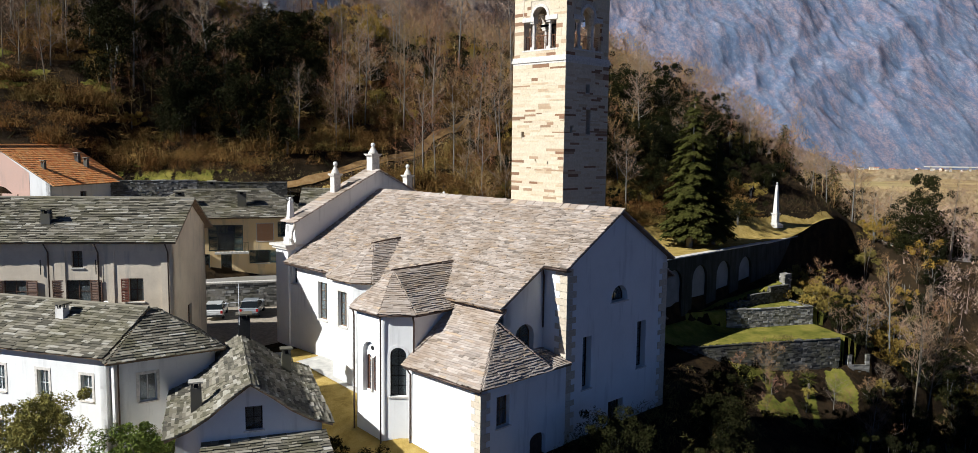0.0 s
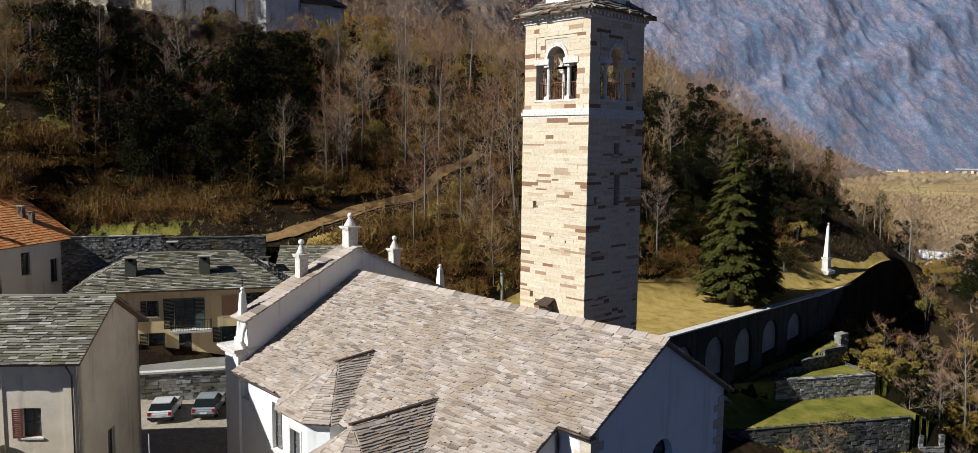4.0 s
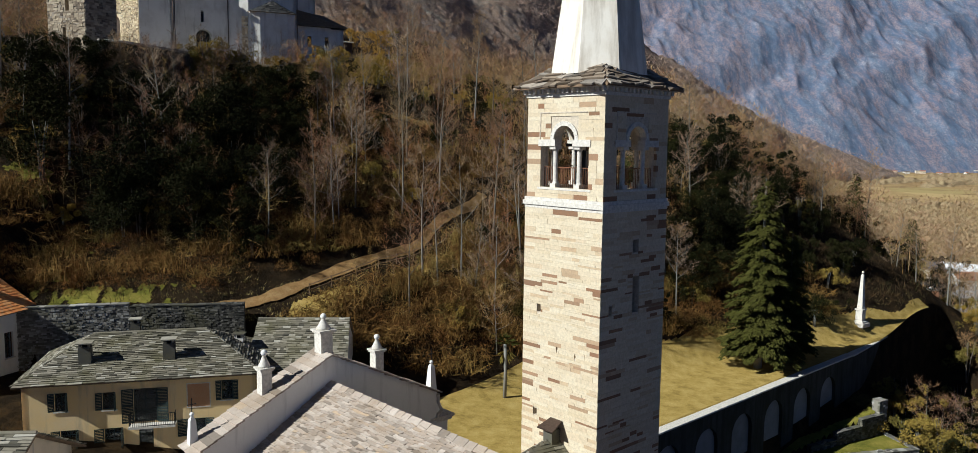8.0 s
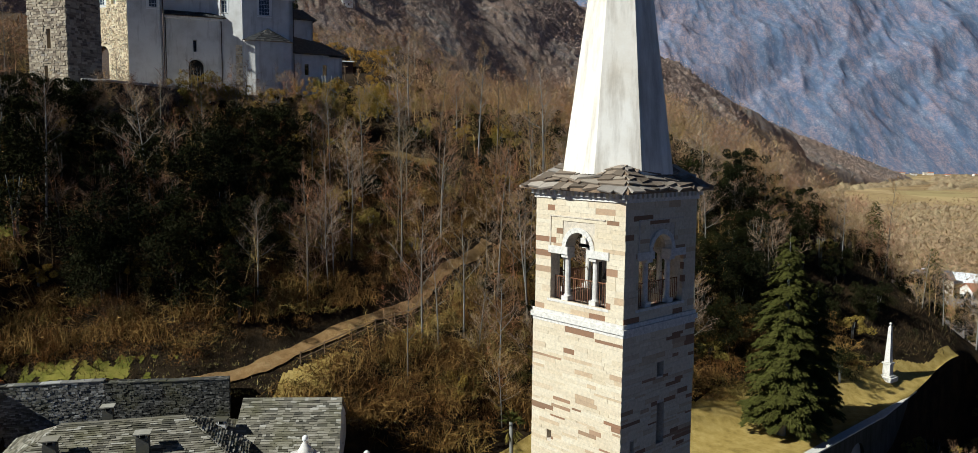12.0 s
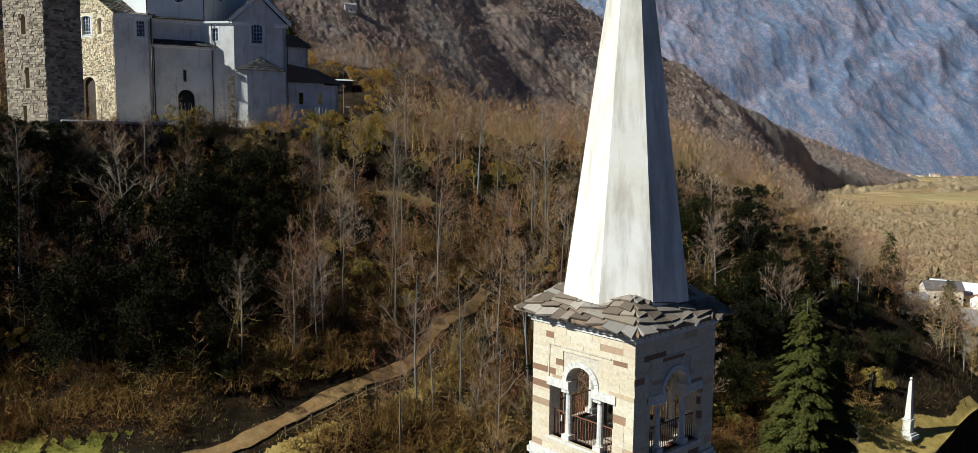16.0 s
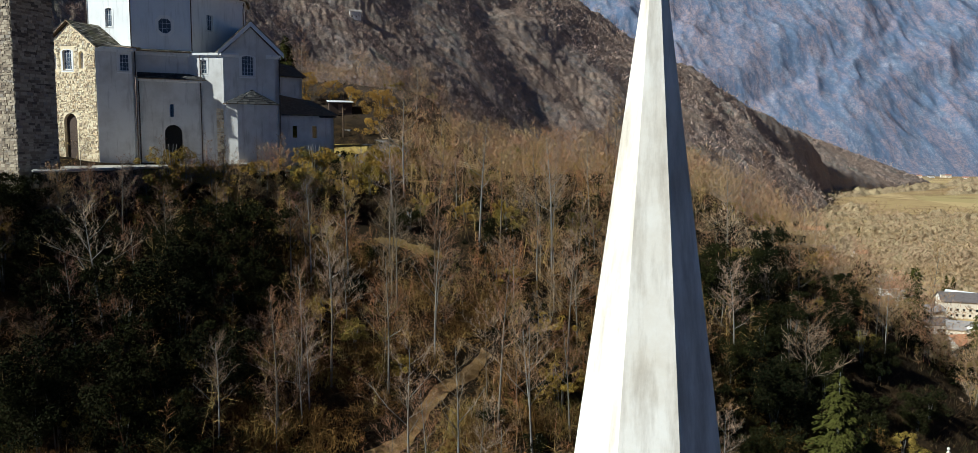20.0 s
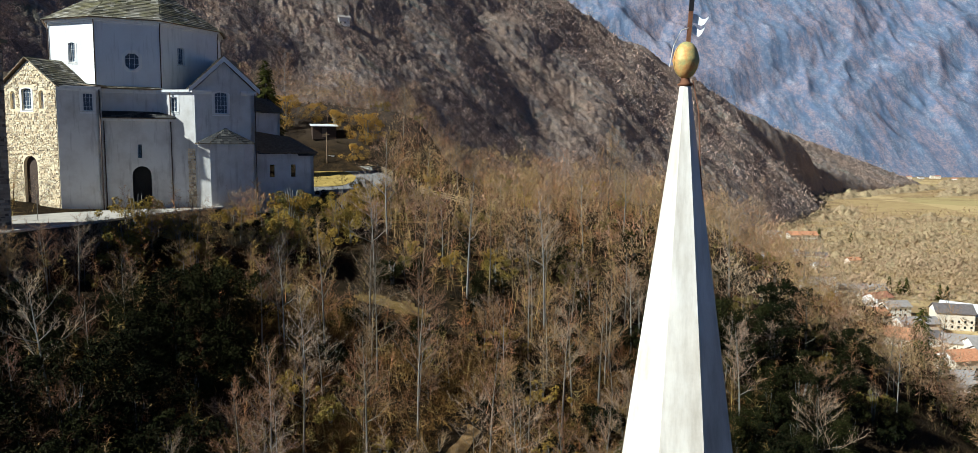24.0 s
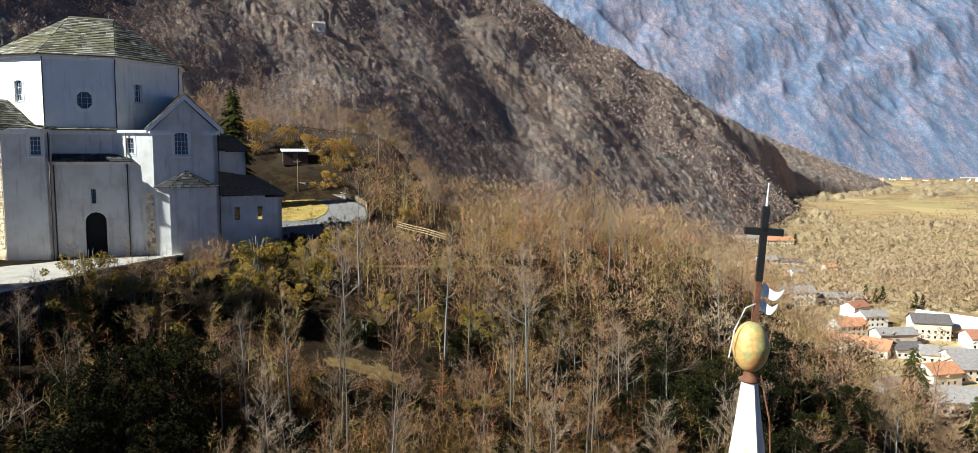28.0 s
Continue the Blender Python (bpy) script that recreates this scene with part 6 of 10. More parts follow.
# pediment mouldings
for s in (-1, 1):
    g = Geo()
    x0, x1 = 20.8, 20.8 + s * 4.6
    g.slab([(x0, -0.45, 67.05), (x1, -0.45, 62.75), (x1, -0.45, 63.4), (x0, -0.45, 67.75)], (0, -0.14, 0))
    part("raking_cornice", g, M_WHITE, sanct)
# drum
def eight(s0, s1, z0, z1, o, c):
    """The corners of a rectangle widened by o with its corners cut off by c."""
    a, b, e, f = s0 - o, s1 + o, z0 - o, z1 + o
    return [(a + c, e), (b - c, e), (b, e + c), (b, f - c), (b - c, f), (a + c, f), (a, f - c), (a, e + c)]


def along_wall(p, q, s, inward, z):
    p, q = Vector((*p, 0)), Vector((*q, 0))
    d = (q - p).normalized()
    return p + d * s + Vector((-d.y, d.x, 0)) * inward + Vector((0, 0, z))


octa = [(5.0, 2.8), (12.9, 2.8), (21.0, 10.2), (22.2, 16.3), (14.5, 22.9), (5.0, 22.5), (-0.6, 16.3), (-0.6, 8.4)]
drum = new("drum")
drum.parent = sanct
DH = {0: [(3.55, 5.35, 65.75, 67.95, 0)], 1: [(3.2, 4.5, 66.8, 69.2, 0.3)], 7: [(3.4, 4.6, 66.6, 69.2, 0.3)]}
for i in range(8):
    p, q = octa[i], octa[(i + 1) % 8]
    g = Geo()
    wall(g, p, q, 62.9, 72.3, 0.5, DH.get(i, []))
    # The front face gets a slightly greyer, cooler plaster than the others.
    part("wall", g, plaster("drum_front_plaster", (0.72, 0.73, 0.74), (0.6, 0.6, 0.6), 0.5) if i == 0 else M_WHITE, drum)
    for h in DH.get(i, []):
        if i:
            window(drum, p, q, *h, surround=M_WHITE, bars=(2, 2), depth=0.2, fmat=M_FRAME, glass=M_WGLASS, fw=0.14, sw=0.3)
            continue
        window(drum, p, q, *h, bars=(2, 2), depth=0.2, fmat=M_FRAME, glass=M_WGLASS, fw=0.1, sill=False)
        inner, outer = eight(*h[:4], 0.0, 0.62), eight(*h[:4], 0.34, 0.66)
        g = Geo()
        for k in range(8):
            k2 = (k + 1) % 8
            g.slab([along_wall(p, q, s_, -0.06, z_) for s_, z_ in (outer[k], outer[k2], inner[k2], inner[k])], along_wall(p, q, 0, 0.14, 0) - along_wall(p, q, 0, 0, 0))
        part("window_surround", g, M_WHITE, drum, "white eight-sided window surround")
    pv, qv = Vector((*p, 0)), Vector((*q, 0))
    d = (qv - pv).normalized()
    n = Vector((d.y, -d.x, 0))
    g = Geo()
    for z0, z1, e in ((71.7, 72.0, 0.15), (72.0, 72.35, 0.4)):
        g.slab([pv - d * e * 0.4 + Vector((0, 0, z0)), qv + d * e * 0.4 + Vector((0, 0, z0)), qv + d * e * 0.4 + Vector((0, 0, z1)), pv - d * e * 0.4 + Vector((0, 0, z1))], n * e)
    part("cornice", g, M_WHITE, drum)
    part("downpipe", Geo().tube([pv + n * 0.25 + Vector((0, 0, 72)), pv + n * 0.12 + Vector((0, 0, 71)), pv + n * 0.12 + Vector((0, 0, 63.4))], [0.07] * 3, 8), M_COPPER, drum, "", True)
cx, cy = 10.6, 12.4
ev = [Vector((cx + (x - cx) * 1.07, cy + (y - cy) * 1.07, 72.3)) for x, y in octa]
tp = [Vector(((8.1 if x < 10 else 13.2) + (x - cx) * 0.02, 12.0 + (y - cy) * 0.02, 78.0)) for x, y in octa]
fs = [([ev[i], ev[(i + 1) % 8], tp[(i + 1) % 8], tp[i]], ev[(i + 1) % 8] - ev[i]) for i in range(8)]
M_MOSSROOF = pieces("mossy_roof_slabs", SLABD, 0.9, 6, moss=((0.20, 0.18, 0.08), 0.8), bumps=0.6)
qs = roof(sanct, fs, M_MOSSROOF, rng, rowh=0.5, wid=(0.5, 1.1), lift=0.09, thick=0.07)
part("drum_roof_slabs", boxes_mesh("drum_roof_slabs", qs, M_MOSSROOF), None, sanct, kind="stuff")
part("ridge_cap", Geo().tube([(7.9, 12.0, 78.0), (13.4, 12.0, 78.0)], [0.28, 0.28], 6), M_MOSSROOF, sanct)
# lower roofs
ra = (20.8, -0.5, 67.9)
rb = (20.8, 9.5, 67.9)
st = W0
ga, gb = along(st, -0.6, -0.4), along(st, 9.5, -0.4)
gm = along(st, 4.49, -0.4)
ia, ib, im = along(st, -0.6, 9), along(st, 9.5, 9), along(st, 4.49, 9)
fs = [
    ([(16.2, -0.5, 63.4), (16.2, 9.5, 63.4), rb, ra], (0, 1, 0)),
    ([(25.4, 9.5, 63.4), (25.4, -0.5, 63.4), ra, rb], (0, 1, 0)),
    ([(gb.x, gb.y, 63.1), (ib.x, ib.y, 63.1), (im.x, im.y, 66.8), (gm.x, gm.y, 66.8)], (ib - gb)),
    ([(ia.x, ia.y, 63.1), (ga.x, ga.y, 63.1), (gm.x, gm.y, 66.8), (im.x, im.y, 66.8)], (ib - gb)),
    ([(4.9, -0.5, 63.25), (6.0, -0.5, 63.25), (6.0, 3.2, 63.5), (0.5, 6.0, 64.2)], (1, 0, 0)),
    ([(5.4, 2.2, 63.2), (13.0, 2.2, 63.2), (12.6, 3.0, 63.5), (5.4, 3.0, 63.5)], (1, 0, 0)),
]
qs = roof(sanct, fs, M_MOSSROOF, rng, rowh=0.45, wid=(0.4, 0.9), lift=0.09, thick=0.06)
part("wing_roof_slabs", boxes_mesh("wing_roof_slabs", qs, M_MOSSROOF), None, sanct, kind="stuff")
# bay with its own little roof, apse and annexe
g = Geo()
wall(g, (5.62, 1.7), (13.9, 1.7), UB, 59.2, 0.5, [(3.3, 5.7, 46.0, 52.9, 1.0), (4.1, 4.6, 54.0, 55.8, 0)])
part("bay_wall", g, M_GREY, sanct, "grey stained plaster wall")
part("bay_cornice", Geo().box(5.5, 14.2, 1.35, 1.7, 58.9, 59.25), M_WHITE, sanct)
qs = roof(sanct, [([(5.2, 1.0, 59.3), (14.6, 1.0, 59.3), (14.2, 2.8, 60.2), (5.6, 2.8, 60.2)], (1, 0, 0))], M_SLABD, rng, rowh=0.4)
part("bay_roof_slabs", boxes_mesh("bay_roof_slabs", qs, M_SLABSHADE), None, sanct, kind="stuff")
ap = [(17.0, -0.01), (17.25, -0.45), (18.6, -0.95), (23.0, -0.95), (24.2, -0.45), (24.5, -0.01)]
af = []
for p, q in zip(ap, ap[1:]):
    g = Geo()
    wall(g, p, q, UB, 56.0, 0.4)
    part("apse_wall", g, M_GREY, sanct)
    e = [Vector((20.8 + (x - 20.8) * 1.07, y * 1.12 - 0.2, 56.0)) for x, y in (p, q)]
    af.append(([e[0], e[1], Vector((20.8, -0.02, 58.0))], e[1] - e[0]))
qs = roof(sanct, af, M_SLABSHADE, rng, rowh=0.4)
part("apse_roof_slabs", boxes_mesh("apse_roof_slabs", qs, M_SLABSHADE), None, sanct, kind="stuff")
g = Geo()
wall(g, (24.72, 2.0), (33.2, 2.0), UB, 54.6, 0.4, [(2.2, 2.9, 51.2, 53.0, 0), (5.2, 5.9, 51.2, 53.0, 0)])
wall(g, (33.2, 2.0), (33.2, 9.0), UB, 54.6, 0.4)
wall(g, (24.72, 5.0), (29.0, 5.0), 54.0, 60.5, 0.4)
wall(g, (29.0, 5.0), (29.0, 12.0), 54.0, 60.5, 0.4, [(1.0, 2.0, 57.5, 59.5, 0)])
part("annexe_wall", g, M_GREY, sanct)
qs = roof(sanct, [([(24.7, 1.4, 54.7), (33.8, 1.4, 54.7), (30.5, 5.2, 57.0), (24.7, 5.2, 58.0)], (1, 0, 0)), ([(33.8, 1.4, 54.7), (33.8, 9.5, 54.7), (30.5, 9.5, 57.0), (30.5, 5.2, 57.0)], (0, 1, 0)), ([(24.7, 4.4, 60.6), (29.6, 4.4, 60.6), (28.0, 8.0, 62.6), (24.7, 8.0, 63.0)], (1, 0, 0)), ([(29.6, 4.4, 60.6), (29.6, 12.4, 60.6), (28.0, 12.4, 62.6), (28.0, 8.0, 62.6)], (0, 1, 0))], M_SLABD, rng, rowh=0.45)
part("annexe_roof_slabs", boxes_mesh("annexe_roof_slabs", qs, M_SLABSHADE), None, sanct, kind="stuff")
for x, y, z0, z1 in ((5.4, -0.12, 46, 62.8), (5.75, 1.6, 46, 58.9), (13.9, 1.55, 46, 62.8), (24.8, -0.1, 47, 62.8)):
    part("downpipe", Geo().tube([(x, y, z1), (x, y, z0)], [0.07, 0.07], 8), M_COPPER, sanct, "", True)
# rubble facing of the bare gable and the exposed corners


def rubble(seg, s0, s1, z0, zt, rng, holes=(), size=(0.2, 0.55), hh=(0.14, 0.32)):
    out = []
    z = z0
    while z < zt(s0) or z < zt((s0 + s1) / 2):
        h = hh[0] + (hh[1] - hh[0]) * rng.random()
        s = s0
        while s < s1:
            w = size[0] + (size[1] - size[0]) * rng.random()
            e = min(s + w, s1)
            if z + h < zt((s + e) / 2) and not any(a < e and b > s and c < z + h and d > z for a, b, c, d in holes):
                pr = 0.02 + 0.07 * rng.random()
                q = []
                for zz in (z + 0.02, z + h - 0.02):
                    for ss, ii in ((s + 0.02, -pr), (e - 0.02, -pr), (e - 0.02, 0.1), (s + 0.02, 0.1)):
                        v = along(seg, ss + 0.07 * (rng.random() - 0.5), ii + (0.05 * (rng.random() - 0.5) if ii < 0 else 0))
                        q.append((v.x, v.y, zz + 0.09 * (rng.random() - 0.5)))
                out.append(q)
            s = e
        z += h
    return out


qs = rubble(W0, 0.05, 8.9, 46, lambda s: 66.3 - abs(s - 4.49) * 0.71, rng, [(2.9, 5.35, 46, 54.4), (2.95, 5.15, 60.0, 63.2), (1.2, 2.15, 60.2, 62.7), (6.05, 7.0, 60.2, 62.7)], (0.12, 0.55), (0.10, 0.30))
STONE_U = qs
for seg, s0, s1, z0, z1 in ((segs[4], 4.2, 5.3, 46, 55.5), (segs[3], 0.4, 1.2, 47, 56)):
    STONE_U = STONE_U + rubble(seg, s0, s1, z0, lambda s, z1=z1: z1, rng, (), (0.3, 0.7), (0.25, 0.45))

# the old rubble tower
RT = pose(-53.2, 119.0, 0, 0, 0, -17)
ruin = thing("stone_tower", RT, "old rubble-stone tower with small openings", "tower")
g = Geo()
rh = [(2.4, 2.95, 47.0, 49.0, 0), (3.0, 3.6, 51.0, 53.3, 0), (2.7, 3.4, 57.0, 59.2, 1.0)]
wall(g, (-6.2, 0), (0, 0), 40, 66, 0.8, rh)
part("front_wall", g, M_RTOW, ruin)
for pa, pb in (((0, 0.81), (0, 4.19)), ((0, 5.0), (-6.2, 5.0)), ((-6.2, 4.19), (-6.2, 0.81))):
    g = Geo()
    wall(g, pa, pb, 40, 66, 0.8)
    part("side_wall", g, M_RTOW, ruin)
part("cap_roof", Geo().slab([(-6.6, -0.4, 66), (0.4, -0.4, 66), (0.4, 5.4, 66), (-6.6, 5.4, 66)], (0, 0, 0.3)), M_SLABD, ruin)
RQ = rubble(((-6.2, 0), (0, 0)), 0.0, 6.2, 44.5, lambda s: 65.9, rng, [(a - 0.05, b + 0.05, c, d) for a, b, c, d, e in rh], (0.25, 0.75), (0.16, 0.34))
RQ2 = rubble(((0, 0), (0, 5.0)), 0.0, 5.0, 44.5, lambda s: 65.9, rng, (), (0.3, 0.8), (0.18, 0.36))
part("side_stones", boxes_mesh("side_stones", RQ2, M_RTOW), None, ruin, kind="stuff")


# ---- garden: walls, terraces, obelisk ----
def stone_wall(name, p, q, z0, z1, t, label, mat=M_DRY, seed=1, hh=(0.14, 0.3), ww=(0.25, 0.7), frame_m=None, top_step=0.0, category="wall"):
    """A dry-stone wall from p to q in plan; both faces and the top are laid stones."""
    r = random.Random(seed)
    w = thing(name, frame_m or Matrix(), label, category)
    pv, qv = Vector((*p, 0)), Vector((*q, 0))
    ln = (qv - pv).length
    d = (qv - pv) / ln
    n = Vector((d.y, -d.x, 0))
    part("core", Geo().slab([pv + n * (t / 2 - 0.06) + Vector((0, 0, z0)), qv + n * (t / 2 - 0.06) + Vector((0, 0, z0)), qv - n * (t / 2 - 0.06) + Vector((0, 0, z0)), pv - n * (t / 2 - 0.06) + Vector((0, 0, z0))], (0, 0, z1 - z0 - 0.05)), mat, w)
    out = []
    z = z0
    while z < z1:
        h = hh[0] + (hh[1] - hh[0]) * r.random()
        for sg in (1, -1):
            s = -0.1 * r.random()
            while s < ln:
                wd = ww[0] + (ww[1] - ww[0]) * r.random()
                e = 0.07 * r.random()
                a, b = n * sg * (t / 2 + e), n * sg * (t / 2 - 0.2)
                if z + h < z1 + 0.15 * math.sin(s * 0.9) + 0.1 * r.random():
                    c = []
                    for zz in (z + 0.012, z + h - 0.012):
                        for ss, o in ((s + 0.012, a), (min(s + wd, ln) - 0.012, a), (min(s + wd, ln) - 0.012, b), (s + 0.012, b)):
                            v = pv + d * ss + o
                            c.append((v.x, v.y, zz + 0.02 * (r.random() - 0.5)))
                    out.append(c)
                s += wd
        z += h
    s = 0
    while s < ln:
        wd = 0.4 + 0.6 * r.random()
        c = []
        zz0 = z1 - 0.04 + 0.05 * r.random()
        for zz in (zz0, zz0 + 0.07):
            for ss, o in ((s + 0.01, n * (t / 2 + 0.08)), (min(s + wd, ln) - 0.01, n * (t / 2 + 0.08)), (min(s + wd, ln) - 0.01, -n * (t / 2 + 0.08)), (s + 0.01, -n * (t / 2 + 0.08))):
                v = pv + d * ss + o
                c.append((v.x, v.y, zz))
        out.append(c)
        s += wd
    part("wall_stones", boxes_mesh("wall_stones", out, mat), None, w, kind="stuff")
    return w


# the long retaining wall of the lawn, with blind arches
# Near-black wall: shade is put into the stone's colour, with some ivy green.
M_SHADEWALL = plaster("shade_dark_stonework", (0.050, 0.050, 0.045), (0.020, 0.024, 0.012), 0.9, grime=(0.012, 0.016, 0.008), st=0.45)
gwall = thing("garden_wall", CHURCH, "long grey retaining wall of the lawn with shallow blind arches", "wall")
g = Geo()
ah = []
s = 2.6
while s < 48:
    ah.append((s, s + 3.6, 3.0, 10.2, 1.0))
    s += 6.0
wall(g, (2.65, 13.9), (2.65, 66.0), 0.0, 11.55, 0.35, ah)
part("arched_face", g, M_SHADEWALL, gwall, "stonework grown over with ivy, its colour darkened to stand in for shade")
# Niche plaster is dimmed as well, to match the wall's painted shade.
part("back_face", Geo().box(2.05, 2.3, 13.9, 66, 0, 11.5), plaster("pale_niche_plaster", (0.26, 0.26, 0.25), (0.15, 0.15, 0.14), 0.8), gwall)
g = Geo()
y = 13.9
r = random.Random(31)
while y < 66:
    w = 0.7 + 0.7 * r.random()
    part("coping_stone", Geo().box(1.95, 2.85, y + 0.01, min(y + w, 66) - 0.01, 11.56, 11.68 + 0.02 * r.random()), M_TRIM, gwall)
    y += w
g = Geo()
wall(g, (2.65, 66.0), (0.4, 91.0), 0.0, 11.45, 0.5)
part("plain_face", g, M_SHADEWALL, gwall)
for k in range(24):
    f0, f1 = k / 24, (k + 1) / 24
    part("coping_stone", Geo().slab([(2.85 - 2.25 * f0, 66.01 + 25 * f0, 11.47), (2.85 - 2.25 * f1, 65.99 + 25 * f1, 11.47), (1.95 - 2.25 * f1, 65.95 + 25 * f1, 11.47), (1.95 - 2.25 * f0, 65.97 + 25 * f0, 11.47)], (0, 0, 0.11 + 0.02 * r.random())), M_TRIM, gwall)
OBX, OBY = 43.9, 119.5
obz = h1(OBX, OBY)
ob2 = thing("garden_obelisk", pose(OBX, OBY, obz, 0, 0, 40), "slender pale stone obelisk on a stepped base", "obelisk")
for i, (w, z0, z1) in enumerate(((0.85, -0.3, 0.18), (0.65, 0.18, 0.4))):
    part("step", Geo().box(-w, w, -w, w, z0, z1), M_TRIM, ob2)
part("pedestal", Geo().box(-0.42, 0.42, -0.42, 0.42, 0.4, 1.75), M_TRIM, ob2)
part("pedestal_cap", Geo().box(-0.52, 0.52, -0.52, 0.52, 1.75, 1.92), M_TRIM, ob2)
part("shaft", Geo().lathe([(0.47, 1.95), (0.22, 6.1), (0.02, 6.35)], 4, (0, 0, 0), 0.5), M_TRIM, ob2)
part("ball", Geo().lathe([(0.02, -0.16), (0.12, -0.1), (0.16, 0), (0.12, 0.1), (0.02, 0.16)], 12, (0, 0, 6.5)), M_TRIM, ob2, "", True)
# terrace walls below
def ter_xy(s, d):
    return 0.966 * s - 0.258 * d, 0.258 * s + 0.966 * d


stone_wall("terrace_stone_wall", ter_xy(54.3, 86.35), ter_xy(66.9, 86.35), 0.8, 4.5, 0.5, "rough grey dry-stone wall holding up a grassy terrace", seed=41)
stone_wall("terrace_stone_wall", ter_xy(66.75, 86.7), ter_xy(66.75, 91.2), 0.8, 4.45, 0.45, "rough end wall of a grassy garden terrace", seed=46)
for k, (s0, s1, z1) in enumerate(((55.5, 59.2, 5.0), (59.25, 63.0, 5.75), (63.05, 66.6, 6.5))):
    stone_wall("ramp_wall", ter_xy(s0, 86.35 + 0.30 * (s0 - 50.2)), ter_xy(s1, 86.35 + 0.30 * (s1 - 50.2)), 4.0, z1, 0.45, "low overgrown stone wall beside a rising grass ramp", seed=42 + k, mat=M_DRYD, hh=(0.12, 0.26), ww=(0.2, 0.6))
stone_wall("terrace_stone_wall", ter_xy(44, 79.85), ter_xy(66, 79.85), -2.6, 1.9, 0.5, "broken dark dry-stone wall under brambles", seed=43, mat=M_DRYD, hh=(0.18, 0.36), ww=(0.3, 0.8))
stone_wall("stone_pier", ter_xy(66.0, 91.6), ter_xy(67.2, 91.9), 5.5, 7.9, 0.9, "stub of rough stonework at the head of a garden ramp", seed=47, category="ruin")
PR = pose(45.9, 94.9, 0, 0, 0, 8)
stone_wall("ruined_hut", (-1.4, 0.0), (1.5, 0.0), -6.0, -1.6, 0.6, "ruined stone hut front with two raised corners", seed=44, frame_m=PR, category="ruin")
for x in (-1.15, 1.25):
    stone_wall("stone_pier", (x - 0.25, 0.0), (x + 0.25, 0.0), -1.6, -0.35, 0.55, "short stub of rough stonework on the ruined hut", seed=45, frame_m=PR, category="ruin")
# walls left of the ochre house
stone_wall("orchard_wall", (-43.5, 85.4), (-33.0, 88.4), 14.5, 20.5, 0.6, "tall sunlit rubble wall with a wire fence above", seed=51, mat=M_DRY, hh=(0.10, 0.22), ww=(0.15, 0.45))
stone_wall("slope_wall", (-33.0, 88.4), (-23.4, 90.5), 14.5, 20.3, 0.6, "dry-stone retaining wall along the slope, darkened as if in shade", mat=M_DRYD, seed=52, hh=(0.10, 0.22), ww=(0.15, 0.45))
stone_wall("slope_wall", (-28, 83.6), (-20.9, 84.6), 12.0, 17.8, 0.6, "grey stone wall behind the ochre house", seed=53)

# ---- path with its rail ----
PTH = [(-26.6, 90.2), (-22.7, 93.2), (-19.3, 96.9), (-14.2, 102.7), (-10.2, 106.7), (-8.9, 110.3), (-7.3, 113.5), (-5.0, 116.2), (-3.4, 119.6)]
M_PATH = grass_material("trodden_earth", [(0.20, 0.115, 0.045), (0.35, 0.215, 0.085), (0.46, 0.31, 0.14)], 0.9)


def strip(name, pts, half, mat, label, lift=0.12, n=8, level=False):
    pts = [Vector((*p, 0)) for p in pts]
    fine = []
    for i in range(len(pts) - 1):
        a = pts[max(i - 1, 0)]
        b, c = pts[i], pts[i + 1]
        e = pts[min(i + 2, len(pts) - 1)]
        for k in range(n):
            t = k / n
            fine.append(0.5 * ((2 * b) + (c - a) * t + (2 * a - 5 * b + 4 * c - e) * t * t + (3 * b - a - 3 * c + e) * t ** 3))
    fine.append(pts[-1])
    V, Fc = [], []
    m = 5
    for i, p in enumerate(fine):
        d = (fine[min(i + 1, len(fine) - 1)] - fine[max(i - 1, 0)]).normalized()
        nn = Vector((d.y, -d.x, 0))
        zc = h1(p.x, p.y)
        for k in range(m):
            v = p + nn * half * (2 * k / (m - 1) - 1) * (1 + 0.14 * math.sin(i * 0.7) + 0.10 * math.sin(i * 1.9 + 1))
            V.append((v.x, v.y, (zc if level else h1(v.x, v.y)) + lift))
        if i:
            for k in range(m - 1):
                Fc.append(((i - 1) * m + k, (i - 1) * m + k + 1, i * m + k + 1, i * m + k))
    me = raw(name, V, Fc, mat)
    me.polygons.foreach_set("use_smooth", [True] * len(me.polygons))
    return tagged(new(name, me), label, name.replace("_", " "), kind="structure"), fine


_, fine = strip("path", PTH, 0.6, M_PATH, "trodden earth path climbing the wooded slope", 0.16)
fen = thing("path_fence", Matrix(), "rustic wooden rail fence along the path", "fence")
last = None
for i, p in enumerate(fine):
    if 14 < i < 36 and i % 3 == 0:
        q = fine[i + 1] - p
        nn = Vector((q.y, -q.x, 0)).normalized()
        v = p + nn * 1.3
        z = h1(v.x, v.y)
        part("post", Geo().tube([(v.x, v.y, z - 0.3), (v.x, v.y, z + 1.15)], [0.06, 0.05], 6), M_WOOD, fen)
        if last:
            for hz_ in (0.5, 1.0):
                part("rail", Geo().tube([(last[0].x, last[0].y, last[1] + hz_), (v.x, v.y, z + hz_)], [0.045, 0.04], 6), M_WOOD, fen)
        last = (v, z)

